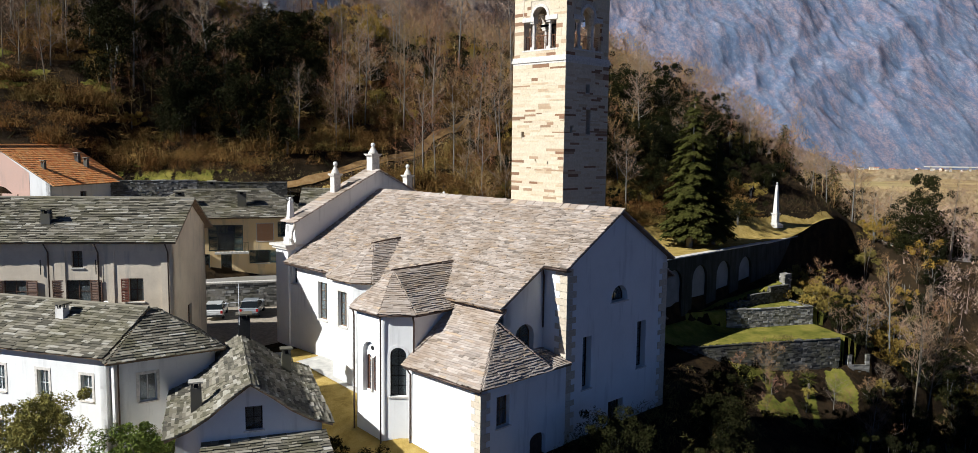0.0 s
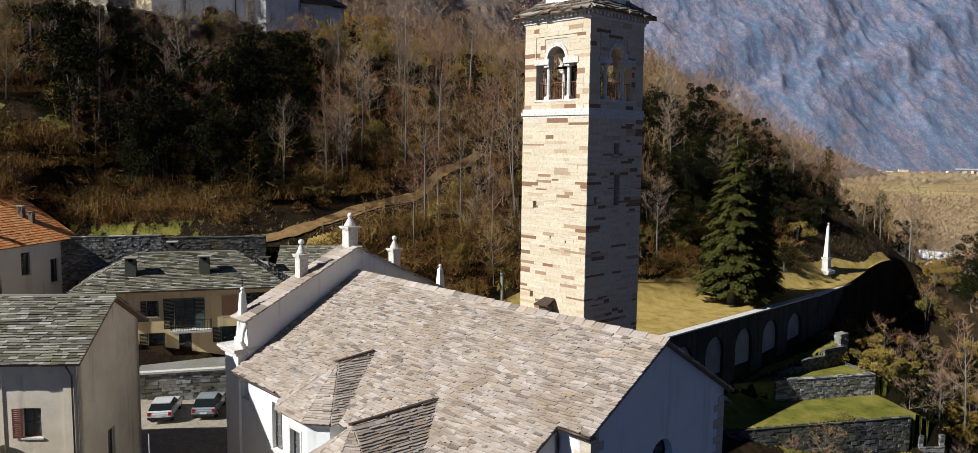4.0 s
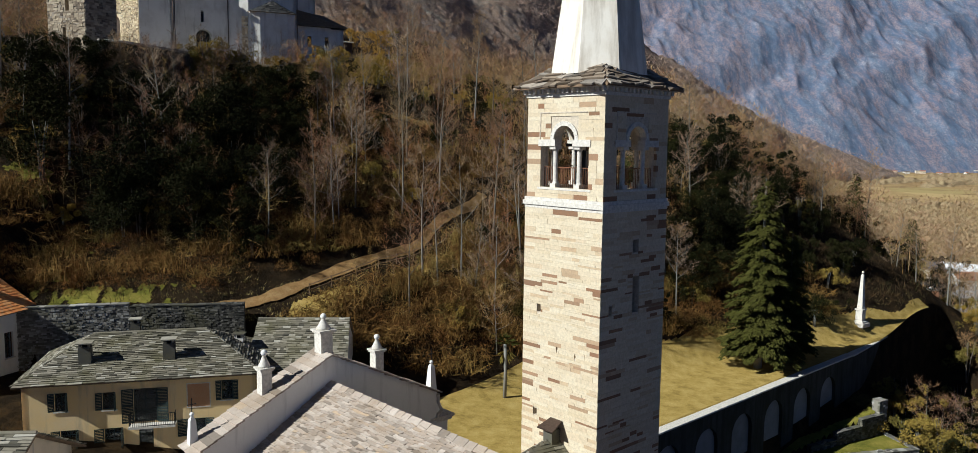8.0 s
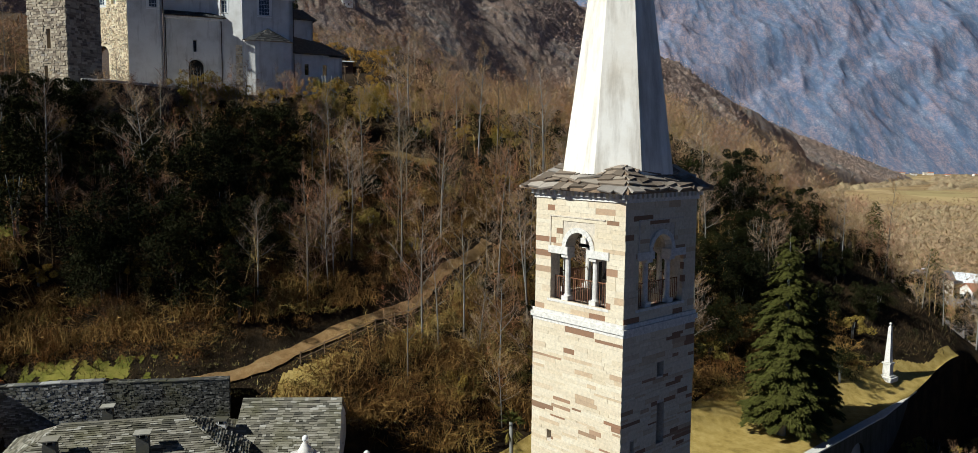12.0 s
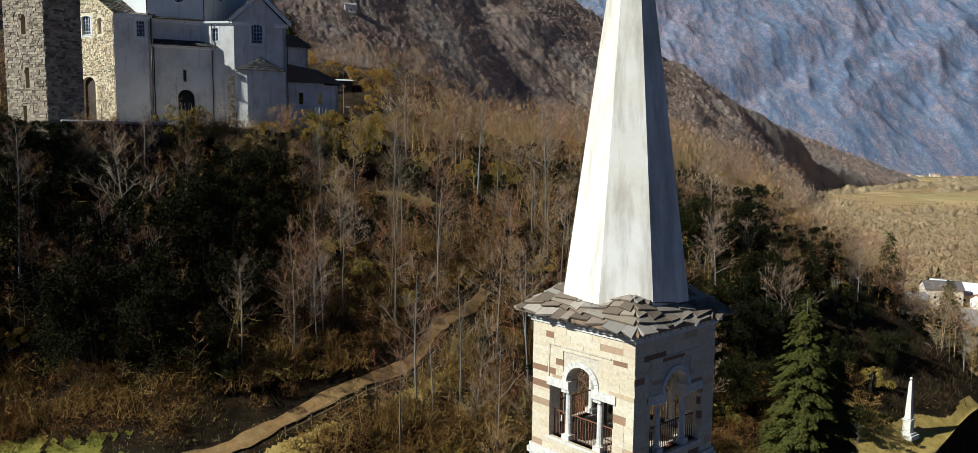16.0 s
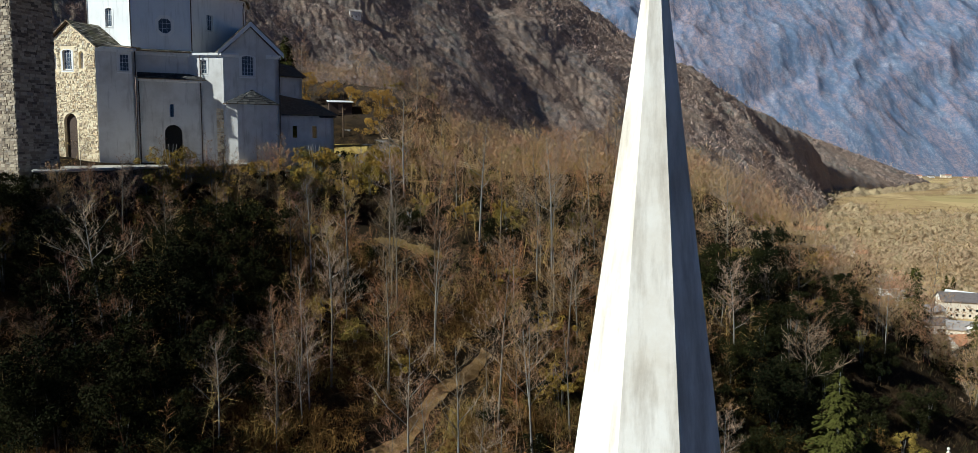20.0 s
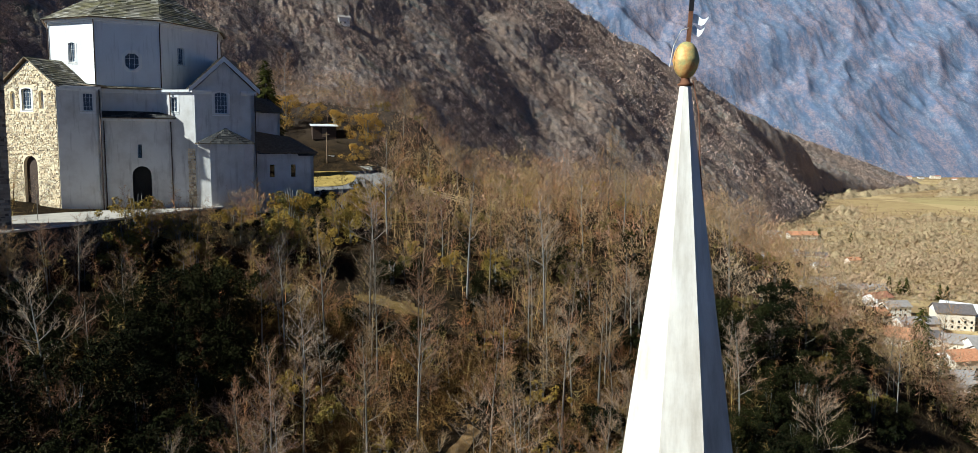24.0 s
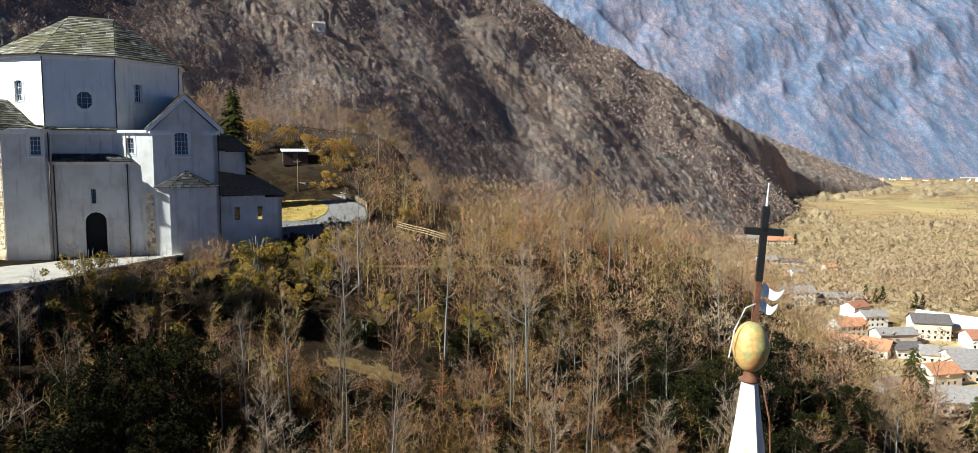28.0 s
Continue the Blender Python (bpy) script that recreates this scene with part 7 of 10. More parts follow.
# the road before the sanctuary
LANE = [(-75, 139.0), (-62, 135.5), (-50, 136.6), (-40, 142), (-34, 155), (-30, 165), (-27.5, 176), (-27.0, 190), (-29.0, 201), (-33, 208.5), (-40, 215), (-46, 218), (-52, 219)]
rf = [Vector((p[0] + (q[0] - p[0]) * k / 8, p[1] + (q[1] - p[1]) * k / 8, 0)) for p, q in zip(LANE, LANE[1:]) for k in range(8)]
# the lane turns round a patch of grass, on a terrace that rises to the back
LOOP = [(-50.3, 221.9), (-47.4, 221.5), (-42.0, 220.1), (-35.0, 213.9), (-29.7, 207.7), (-26.2, 200.1), (-24.5, 192.6), (-23.5, 185.1), (-24.6, 177.5), (-26.1, 171.6), (-31.9, 165.1)]


def lane_z(y):
    return max(47.7, 48.3 + 0.08 * (y - 185))


road = thing("road", Matrix(), "pale asphalt lane turning on a walled terrace behind the sanctuary", "road")
part("upper_paving", Geo().slab([(x, y, lane_z(y)) for x, y in LOOP[:9] + [(-56.0, 177.5), (-56.0, 221.9)]], (0, 0, -0.25)), M_ASPH, road)
part("lower_paving", Geo().slab([(x, y, 47.7) for x, y in LOOP[8:] + [(-37.4, 158.0), (-40.0, 162.0), (-56.0, 177.5)]], (0, 0, -0.25)), M_ASPH, road)
# Dark stone here stands in for the shade under the lane's edge.
for (ax, ay), (bx, by) in zip(LOOP[3:], LOOP[4:] + [(-37.4, 158.0)]):
    ln_ = math.hypot(bx - ax, by - ay)
    part("retaining_wall", Geo().slab([(ax, ay, lane_z(ay) - 5.0), (bx, by, lane_z(by) - 5.0), (bx, by, lane_z(by) + 0.12), (ax, ay, lane_z(ay) + 0.12)], (-0.35 * (by - ay) / ln_, 0.35 * (bx - ax) / ln_, 0)), M_DRYD, road)
ISLE = [(-48.4, 215.3), (-45.5, 215.0), (-40.9, 213.1), (-36.0, 206.8), (-32.9, 199.6), (-31.9, 192.6), (-32.5, 187.2), (-34.4, 185.6), (-37.3, 185.2), (-50.0, 185.2)]
tagged(new("island_grass", Geo().slab([(x, y, lane_z(y) + 0.08) for x, y in ISLE], (0, 0, -0.2)).mesh("island_grass", M_LAWN)), "sunlit yellow grass inside the bend of the lane", "grass", kind="structure")
M_RAIL = plain("yellowed_rail_wood", (0.46, 0.34, 0.17), 0.8, 0, 0.2, 1.0)
wf = thing("lane_fence", Matrix(), "yellowed wooden rail fence along the bend of the lane", "fence")
last = None
for (ax, ay), (bx, by) in zip(LOOP[:6], LOOP[1:7]):
    for k in range(4):
        x, y = ax + (bx - ax) * k / 4 + 0.3, ay + (by - ay) * k / 4
        z = lane_z(y)
        part("post", Geo().tube([(x, y, z - 0.3), (x, y, z + 1.2)], [0.08, 0.08], 6), M_WOOD, wf)
        if last:
            for hz_ in (0.45, 0.8, 1.15):
                part("rail", Geo().tube([(last[0], last[1], last[2] + hz_), (x, y, z + hz_)], [0.06, 0.06], 6), M_RAIL, wf)
        last = (x, y, z)
f2 = thing("slope_fence", Matrix(), "yellowish wooden rail fence on the wooded slope", "fence")
last = None
for i in range(9):
    x, y = -18.5 + i * 1.15, 190 - i * 0.75
    z = h1(x, y)
    part("post", Geo().tube([(x, y, z - 0.3), (x, y, z + 1.4)], [0.09, 0.09], 6), M_WOOD, f2)
    if last:
        for hz_ in (0.5, 0.9, 1.3):
            part("rail", Geo().tube([(last[0], last[1], last[2] + hz_), (x, y, z + hz_)], [0.07, 0.07], 6), M_RAIL, f2)
    last = (x, y, z)

# the walled forecourt before the sanctuary
court = thing("forecourt", Matrix(), "pale paved forecourt on a dark retaining wall before the sanctuary", "forecourt")
CE = [(-51.4, 118.6), (-49.4, 120.0), (-46.9, 128.1), (-44.4, 139.9), (-41.5, 149.0), (-37.4, 158.0)]
CB = [(-36.5, 161.0), (-62.0, 152.0), (-68.0, 140.0), (-58.0, 126.5), (-52.6, 123.0)]
part("paving", Geo().slab([(x, y, 47.12) for x, y in CE + CB], (0, 0, 0.14)), plain("pale_paving", (0.46, 0.42, 0.36), 0.9, 0, 0.2, 0.8), court)
for (ax, ay), (bx, by) in zip([CB[-1]] + CE[:-1], CE):
    g = Geo()
    g.slab([(ax, ay, 38.0), (bx, by, 38.0), (bx, by, 47.1), (ax, ay, 47.1)], (-0.5 * (by - ay) / math.hypot(bx - ax, by - ay), 0.5 * (bx - ax) / math.hypot(bx - ax, by - ay), 0))
    # The forecourt's wall takes the same shade-dark colour.
    part("retaining_wall", g, M_SHADEWALL, court)
    part("kerb", Geo().tube([(ax, ay, 47.27), (bx, by, 47.27)], [0.16, 0.16], 6), M_TRIM, court)
drape("clearing_grass", grass_material("dry_clearing_grass", [(0.112, 0.070, 0.025), (0.189, 0.126, 0.042), (0.238, 0.168, 0.063)], 1.2), -24, -5, 127, 139, 40, 26, "ochre grass in a small sunlit clearing", 0.10, lambda x, y: ((x + 14) / 5) ** 2 + ((y - 132.5) / 1.1) ** 2 < 1 + 0.7 * wave(x, y, 37, 4), frame_ab=False)
strip("lower_lane", [(-21, 158), (-16, 160.4), (-10, 162), (-4, 165.5), (2, 168), (8, 172)], 0.85, M_PATH, "ochre earth lane along the wooded slope", 0.25)
stone_wall("bank_wall", (-52, 216.5), (-41, 214.5), 48.0, 53.5, 0.5, "pale low wall along a terraced bank", seed=61, mat=M_DRY)
stone_wall("bank_wall", (-41, 214.5), (-29, 209.5), 47.0, 51.2, 0.5, "pale low wall along a terraced bank", seed=62, mat=M_DRY)
shed2 = thing("garden_shed", pose(-45, 221, h1(-45, 221), 0, 0, 20), "dark garden shed with a pale sheet-metal roof", "shed")
part("wall", Geo().box(-2.6, 2.6, -1.6, 1.6, -0.6, 2.2), M_DOOR, shed2)
part("roof", Geo().slab([(-3.0, -2.0, 2.25), (3.0, -2.0, 2.25), (3.0, 2.0, 2.8), (-3.0, 2.0, 2.8)], (0, 0, 0.08)), M_TIN, shed2)
part("door", Geo().box(-0.5, 0.5, -1.66, -1.6, -0.1, 1.9), M_WOOD, shed2)
pole = thing("utility_pole", pose(-42, 212, h1(-42, 212)), "grey wooden utility pole by the lane", "pole")
part("post", Geo().tube([(0, 0, -0.5), (0, 0, 6.5)], [0.12, 0.09], 8), M_WOOD, pole)
part("crossarm", Geo().box(-0.6, 0.6, -0.05, 0.05, 6.0, 6.12), M_WOOD, pole)

# ---- trees ----
def twig_material(name, cols, rough=0.9):
    m, nt, b = mat_base(name, rough, 0.0, 0.04)
    r = nt.nodes.new("ShaderNodeObjectInfo").outputs["Random"]
    n = len(cols)
    c = ramp(nt, r, [(i / (n - 1), q) for i, q in enumerate(cols)])
    isl = nt.nodes.new("ShaderNodeNewGeometry").outputs["Random Per Island"]
    c = mixc(nt, ramp(nt, isl, [(0.2, (0, 0, 0)), (1, (0.4, 0.4, 0.4))]), c, (0.04, 0.03, 0.015))
    nt.links.new(c, b.inputs["Base Color"])
    return m


M_TWIG = twig_material("bare_twigs", [(0.2076, 0.1292, 0.0718), (0.3994, 0.2520, 0.1150), (0.2715, 0.1521, 0.0865), (0.4791, 0.3656, 0.2438), (0.3523, 0.1760, 0.0865), (0.1919, 0.1448, 0.1002), (0.4477, 0.2896, 0.1224), (0.3041, 0.1521, 0.0930), (0.5273, 0.4114, 0.2870)])
M_BARK = twig_material("bark", [(0.138, 0.118, 0.087), (0.224, 0.207, 0.168), (0.293, 0.289, 0.263), (0.181, 0.145, 0.100)])
M_BRAMBLE = twig_material("brambles", [(0.140, 0.077, 0.021), (0.224, 0.129, 0.034), (0.266, 0.168, 0.049), (0.140, 0.112, 0.025)])
# Leaf greens darkened far below leaf tone to carry the wood's shade.
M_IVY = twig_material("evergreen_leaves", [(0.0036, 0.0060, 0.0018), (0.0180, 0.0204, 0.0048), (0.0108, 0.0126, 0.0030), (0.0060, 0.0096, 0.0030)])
M_YEL = twig_material("yellow_green_leaves", [(0.144, 0.126, 0.030), (0.264, 0.198, 0.042), (0.408, 0.258, 0.042), (0.192, 0.162, 0.036)])
M_OLIVE = twig_material("olive_leaves", [(0.221, 0.204, 0.051), (0.289, 0.255, 0.068)])
M_IVY2 = twig_material("garden_leaves", [(0.135, 0.180, 0.030), (0.180, 0.210, 0.045)])
M_NEEDLE = twig_material("spruce_needles", [(0.060, 0.063, 0.012), (0.076, 0.076, 0.015)])


def needles(name, segs, mat):
    """Twigs as slim tapering blades: rows of x0 y0 z0 x1 y1 z1 r."""
    s = np.asarray(segs, dtype=float)
    p, q, rad = s[:, :3], s[:, 3:6], s[:, 6:7]
    d = q - p
    d /= np.linalg.norm(d, axis=1, keepdims=True) + 1e-9
    a = np.cross(d, np.random.RandomState(len(s)).normal(size=d.shape))
    a *= 1.15 * rad / (np.linalg.norm(a, axis=1, keepdims=True) + 1e-9)
    V = np.stack([p - a, p + a, q], 1).reshape(-1, 3)
    return raw(name, V, np.arange(3 * len(s)).reshape(-1, 3), mat)


def bare_tree(seed, h, spread, nl=16, up=1.2, low=0.25, nb=8, nt_=6, nf=3, thick=1.0, ns=5):
    """A slender trunk with rising limbs; each limb carries branches, twigs and fine tips all along it."""
    r = random.Random(seed)
    trunk, tw = Geo(), []
    lean = (r.uniform(-0.06, 0.06), r.uniform(-0.06, 0.06))
    ph = r.uniform(0, 6.28)
    pts = []
    for i in range(9):
        t = i / 8
        pts.append(Vector((lean[0] * h * t + 0.014 * h * math.sin(3 * t + ph) * t, lean[1] * h * t + 0.014 * h * math.cos(4 * t + ph) * t, h * 0.97 * t - 0.3 * (1 - t))))
    rb = 0.0085 * h + 0.02
    trunk.tube(pts, [rb * (1 - 0.93 * i / 8) for i in range(9)], ns)

    def at(t):
        f = t * 8
        i = min(7, int(f))
        return pts[i].lerp(pts[i + 1], f - i)

    def bent(d, k, lift):
        return (d * k + Vector((r.uniform(-1, 1), r.uniform(-1, 1), r.uniform(-0.45, 0.55) + lift))).normalized()

    for k in range(nl):
        t = low + (0.97 - low) * ((k + r.random() * 0.9) / nl) ** 0.9
        o = at(t)
        az_ = k * 2.4 + r.uniform(-0.6, 0.6)
        ln = spread * h * (1.0 - 0.7 * t * t) * r.uniform(0.5, 1.2)
        d = Vector((math.cos(az_), math.sin(az_), up * r.uniform(0.5, 1.4))).normalized()
        mid = o + d * ln * 0.5 + Vector((r.uniform(-0.06, 0.06) * ln, r.uniform(-0.06, 0.06) * ln, -0.04 * ln))
        end = mid + (d + Vector((r.uniform(-0.25, 0.25), r.uniform(-0.25, 0.25), 0.25))).normalized() * ln * 0.55
        rl = rb * 0.5 * (1.08 - t)
        trunk.tube([o, mid, end], [rl, rl * 0.6, 0.01], ns - 1)
        for j in range(nb):
            u = 0.12 + 0.88 * (j + r.random()) / nb
            b0 = o.lerp(mid, u * 2) if u < 0.5 else mid.lerp(end, u * 2 - 1)
            d2 = bent(d, 0.8, 0.25)
            l2 = ln * (0.55 - 0.32 * u) * r.uniform(0.7, 1.3) + 0.15
            e0 = b0 + d2 * l2
            tw.append((*b0, *e0, 0.017 * thick))
            for i in range(nt_):
                c0 = b0.lerp(e0, 0.15 + 0.85 * (i + r.random()) / nt_)
                d3 = bent(d2, 0.9, 0.2)
                l3 = l2 * r.uniform(0.3, 0.6)
                c1 = c0 + d3 * l3
                tw.append((*c0, *c1, 0.011 * thick))
                for _ in range(nf):
                    c2 = c0.lerp(c1, r.uniform(0.25, 1.0))
                    c3 = c2 + bent(d3, 1.0, 0.15) * l3 * r.uniform(0.4, 0.8)
                    tw.append((*c2, *c3, 0.008 * thick))
    return trunk.mesh("trunk", M_BARK, True), needles("crown", tw, M_TWIG)


def leaf_cards(name, pos, size, r, mat, droop=0.0):
    n = len(pos)
    rs = np.random.RandomState(r)
    a = rs.normal(size=(n, 3))
    a /= np.linalg.norm(a, axis=1, keepdims=True)
    b = rs.normal(size=(n, 3))
    b -= a * (a * b).sum(1, keepdims=True)
    b /= np.linalg.norm(b, axis=1, keepdims=True)
    a[:, 2] -= droop
    sz = size * rs.uniform(0.6, 1.4, size=(n, 1))
    V = np.stack([pos - a * sz - b * sz * 0.35, pos + b * sz * 0.6, pos + a * sz], 1).reshape(-1, 3)
    F = np.arange(3 * n).reshape(n, 3)
    return raw(name, V, F, mat)


def leafy(seed, h, w, n, mat, clumps=14, size=0.13):
    """Clumps of small leaves, with gaps, from the ground up."""
    rs = np.random.RandomState(seed)
    cs = np.stack([rs.normal(size=clumps) * w * 0.35, rs.normal(size=clumps) * w * 0.35, rs.uniform(0.12, 0.92, clumps) * h], 1)
    rad = rs.uniform(0.14, 0.30, clumps) * w * (1.1 - 0.5 * cs[:, 2] / h)
    k = rs.randint(0, clumps, n)
    v = rs.normal(size=(n, 3))
    v /= np.linalg.norm(v, axis=1, keepdims=True)
    pos = cs[k] + v * (rad[k] * rs.uniform(0.55, 1.05, n))[:, None] * np.array([1, 1, 0.85])
    pos[:, 2] = np.clip(pos[:, 2], 0.02, None)
    return leaf_cards("crown", pos, size, seed, mat), cs


def conifer(seed, h, w, n, mat=M_NEEDLE):
    """A spruce: whorls of drooping boughs hung with needle sprays."""
    rs = np.random.RandomState(seed)
    trunk = Geo().tube([(0, 0, -0.4), (0.05, 0, h * 0.5), (0, 0.02, h)], [0.022 * h, 0.013 * h, 0.01], 8)
    nb = int(h * 30)
    zb = h * (0.10 + 0.895 * rs.uniform(0, 1, nb) ** 1.1)
    az_ = rs.uniform(0, 6.283, nb)
    tb = zb / h
    ln = (w * (1 - tb) ** 0.56 * rs.uniform(0.55, 1.15, nb) + 0.15) * np.clip(0.55 + 6 * tb, 0, 1)
    k = rs.choice(nb, n, p=ln ** 1.3 / (ln ** 1.3).sum())
    u = rs.uniform(0.12, 1.0, n) ** 0.75
    dx, dy = np.cos(az_[k]), np.sin(az_[k])
    L = ln[k]
    side = rs.uniform(-1, 1, n) * (0.10 + 0.26 * (1 - u)) * L
    bx, by = dx * L * u - dy * side, dy * L * u + dx * side
    bz = zb[k] + L * (0.16 * u - 0.40 * u * u) - np.abs(side) * 0.35 + rs.normal(size=n) * 0.05
    l3 = rs.uniform(0.18, 0.42, n) * (0.6 + 0.4 * (1 - tb[k]))
    sd = rs.uniform(-0.9, 0.9, n)
    e = np.stack([bx + (dx - dy * sd) * l3, by + (dy + dx * sd) * l3, bz - l3 * rs.uniform(0.1, 0.8, n)], 1)
    o = np.stack([bx, by, bz], 1)
    q = np.stack([-dy, dx, rs.uniform(-0.5, 0.5, n)], 1) * (l3 * 0.38)[:, None]
    V = np.stack([o - q, o + q, e], 1).reshape(-1, 3)
    return trunk.mesh("trunk", M_BARK, True), raw("crown", V, np.arange(3 * n).reshape(n, 3), mat)


def stems(seed, h):
    g = Geo()
    rr = random.Random(seed)
    for k in range(4):
        a = k * 1.6 + rr.random()
        g.tube([(0.12 * math.cos(a), 0.12 * math.sin(a), -0.2), (0.05 * h * math.cos(a), 0.05 * h * math.sin(a), h * 0.45), (0.12 * h * math.cos(a), 0.12 * h * math.sin(a), h * 0.85)], [0.09, 0.06, 0.02], 4)
    return g.mesh("stem", M_BARK, True)


def place(name, protos, x, y, s, rot, label, category, group, z=None, tilt=0.0, sz=None):
    ob = thing(name, Matrix.LocRotScale((x, y, h1(x, y) if z is None else z), Euler((tilt, 0, rot)), (s, s, sz or s)), label, category, group)
    if protos[0] is None and category != "hedge" and "bramble" not in name:
        protos = (STEM[1] if protos[1].vertices[0].co.z > 3.0 else STEM[0], protos[1])
    for n, me in zip(("trunk" if "bush" not in name else "stem", "crown"), protos):
        if me is not None:
            c = new(n, me)
            c.parent = ob
    return ob


STEM = [stems(1, 3.0), stems(2, 6.0)]
r = random.Random(77)
BARE = [bare_tree(100 + i, hh, sp, nl, up, lo, 7, 6, 3, 0.85) for i, (hh, sp, nl, up, lo) in enumerate([(12.5, 0.36, 13, 0.9, 0.38), (10.5, 0.44, 12, 0.7, 0.32), (14, 0.30, 14, 1.2, 0.42), (8.5, 0.50, 12, 0.7, 0.25), (12, 0.38, 13, 0.9, 0.35), (8.5, 0.48, 12, 0.8, 0.2), (6.5, 0.52, 12, 0.8, 0.12), (4.5, 0.60, 12, 0.8, 0.06)])]
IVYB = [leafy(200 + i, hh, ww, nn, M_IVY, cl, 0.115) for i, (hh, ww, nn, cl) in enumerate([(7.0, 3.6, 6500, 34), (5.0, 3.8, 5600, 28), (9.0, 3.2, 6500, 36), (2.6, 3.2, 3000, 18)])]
M_GOLD = twig_material("golden_twigs", [(0.42, 0.25, 0.045), (0.55, 0.34, 0.06)])
GOLDB = [leafy(310, 5.0, 4.0, 4200, M_GOLD, 30, 0.10)]
YELB = [leafy(300 + i, hh, ww, nn, M_YEL, cl, 0.12) for i, (hh, ww, nn, cl) in enumerate([(5.0, 3.4, 3000, 20), (3.4, 3.2, 2200, 14)])]


def wood_ok(x, y):
    if min((p.x - x) ** 2 + (p.y - y) ** 2 for p in fine) < 5.5:
        return False
    if -46 < x < -19 and y < 95 + 0.25 * (x + 46) - 6:
        return False
    return not (-16 < x < 4 and y < 92)


def clear_of(x, y):
    """True where trees may stand."""
    a, b = church_ab(x, y)
    if a > -20 and a < 2.6 and 10 < b < 88 and h1(x, y) < 14.0:
        return False
    for p in fine:
        if (p.x - x) ** 2 + (p.y - y) ** 2 < 6.0:
            return False
    for p in rf:
        if (p.x - x) ** 2 + (p.y - y) ** 2 < 18:
            return False
    ux, uy = x + 58.6, y - 142.6
    lx, ly = ux * 0.883 + uy * 0.469, -ux * 0.469 + uy * 0.883
    if -9 < lx < 36 and -9 < ly < 26:
        return False
    if -63 < x < -47 and 112 < y < 130:
        return False
    if ((x + 14) / 9) ** 2 + ((y - 132.5) / 4.2) ** 2 < 1:
        return False
    w = (x - 1.4) / (y - 52)
    if 138 < y < 214 and -0.37 < w < -0.195 and x > -62:
        return False
    if 158 < y < 189 and -0.2 < w < -0.06:
        return False
    if x < -12 and y < 97:
        return False
    if -14 < x < 6 and 74 < y < 96:
        return False
    if -12 < a < 9 and 58 < b < 98:
        return False
    if ((x + 9) / 6) ** 2 + ((y - 107) / 4) ** 2 < 1:
        return False
    return True


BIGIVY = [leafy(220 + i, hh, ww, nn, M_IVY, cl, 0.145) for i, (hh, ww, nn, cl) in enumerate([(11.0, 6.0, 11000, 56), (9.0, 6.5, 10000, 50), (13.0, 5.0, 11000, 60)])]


def bramble(seed, h, w, n):
    """A tangled mound of arching canes."""
    rs = np.random.RandomState(seed)
    k = n // 3
    th, rr = rs.uniform(0, 6.28, k), w * np.sqrt(rs.uniform(0, 1, k))
    x, y = np.cos(th) * rr, np.sin(th) * rr
    top = h * np.sqrt(np.clip(1 - (rr / w) ** 2, 0.05, 1)) * rs.uniform(0.6, 1.1, k)
    dx, dy = rs.normal(size=k) * 0.5, rs.normal(size=k) * 0.5
    a = np.stack([x, y, 0 * x - 0.1, x + dx, y + dy, top, np.full(k, 0.03)], 1)
    f = rs.uniform(0.3, 0.95, 2 * k)
    i = np.repeat(np.arange(k), 2)
    px, py, pz_ = x[i] + dx[i] * f, y[i] + dy[i] * f, top[i] * f
    ex = rs.normal(size=(2 * k, 3)) * 0.45
    b = np.stack([px, py, pz_, px + ex[:, 0], py + ex[:, 1], np.clip(pz_ + ex[:, 2] * 0.6, 0, None), np.full(2 * k, 0.022)], 1)
    return needles("canes", np.concatenate([a, b]), M_BRAMBLE)


BRAM = [bramble(501, 1.8, 2.2, 420), bramble(502, 2.4, 2.0, 420), bramble(503, 1.2, 2.6, 420)]
spots = []
for gy_ in list(np.arange(93, 150, 3.7)) + list(np.arange(150, 262, 5.4)):
    for gx_ in np.arange(-88, 110, 3.7 if gy_ < 150 else 5.4):
        x, y = gx_ + r.uniform(-2.0, 2.0), gy_ + r.uniform(-2.0, 2.0)
        if x < -0.62 * (y - 8) - 6 or x > 0.60 * y:
            continue
        if not clear_of(x, y):
            continue
        a, b = church_ab(x, y)
        if a > 2.2 and b < 64:
            continue
        spots.append((x, y))
r.shuffle(spots)
spots.sort(key=lambda q: 0 if (-56 < q[0] < -24 and 97 < q[1] < 128) else (2 if q[1] > 142 else 1))
REST = []
count = {"tree": 0, "ivy": 0, "yellow": 0, "bramble": 0}
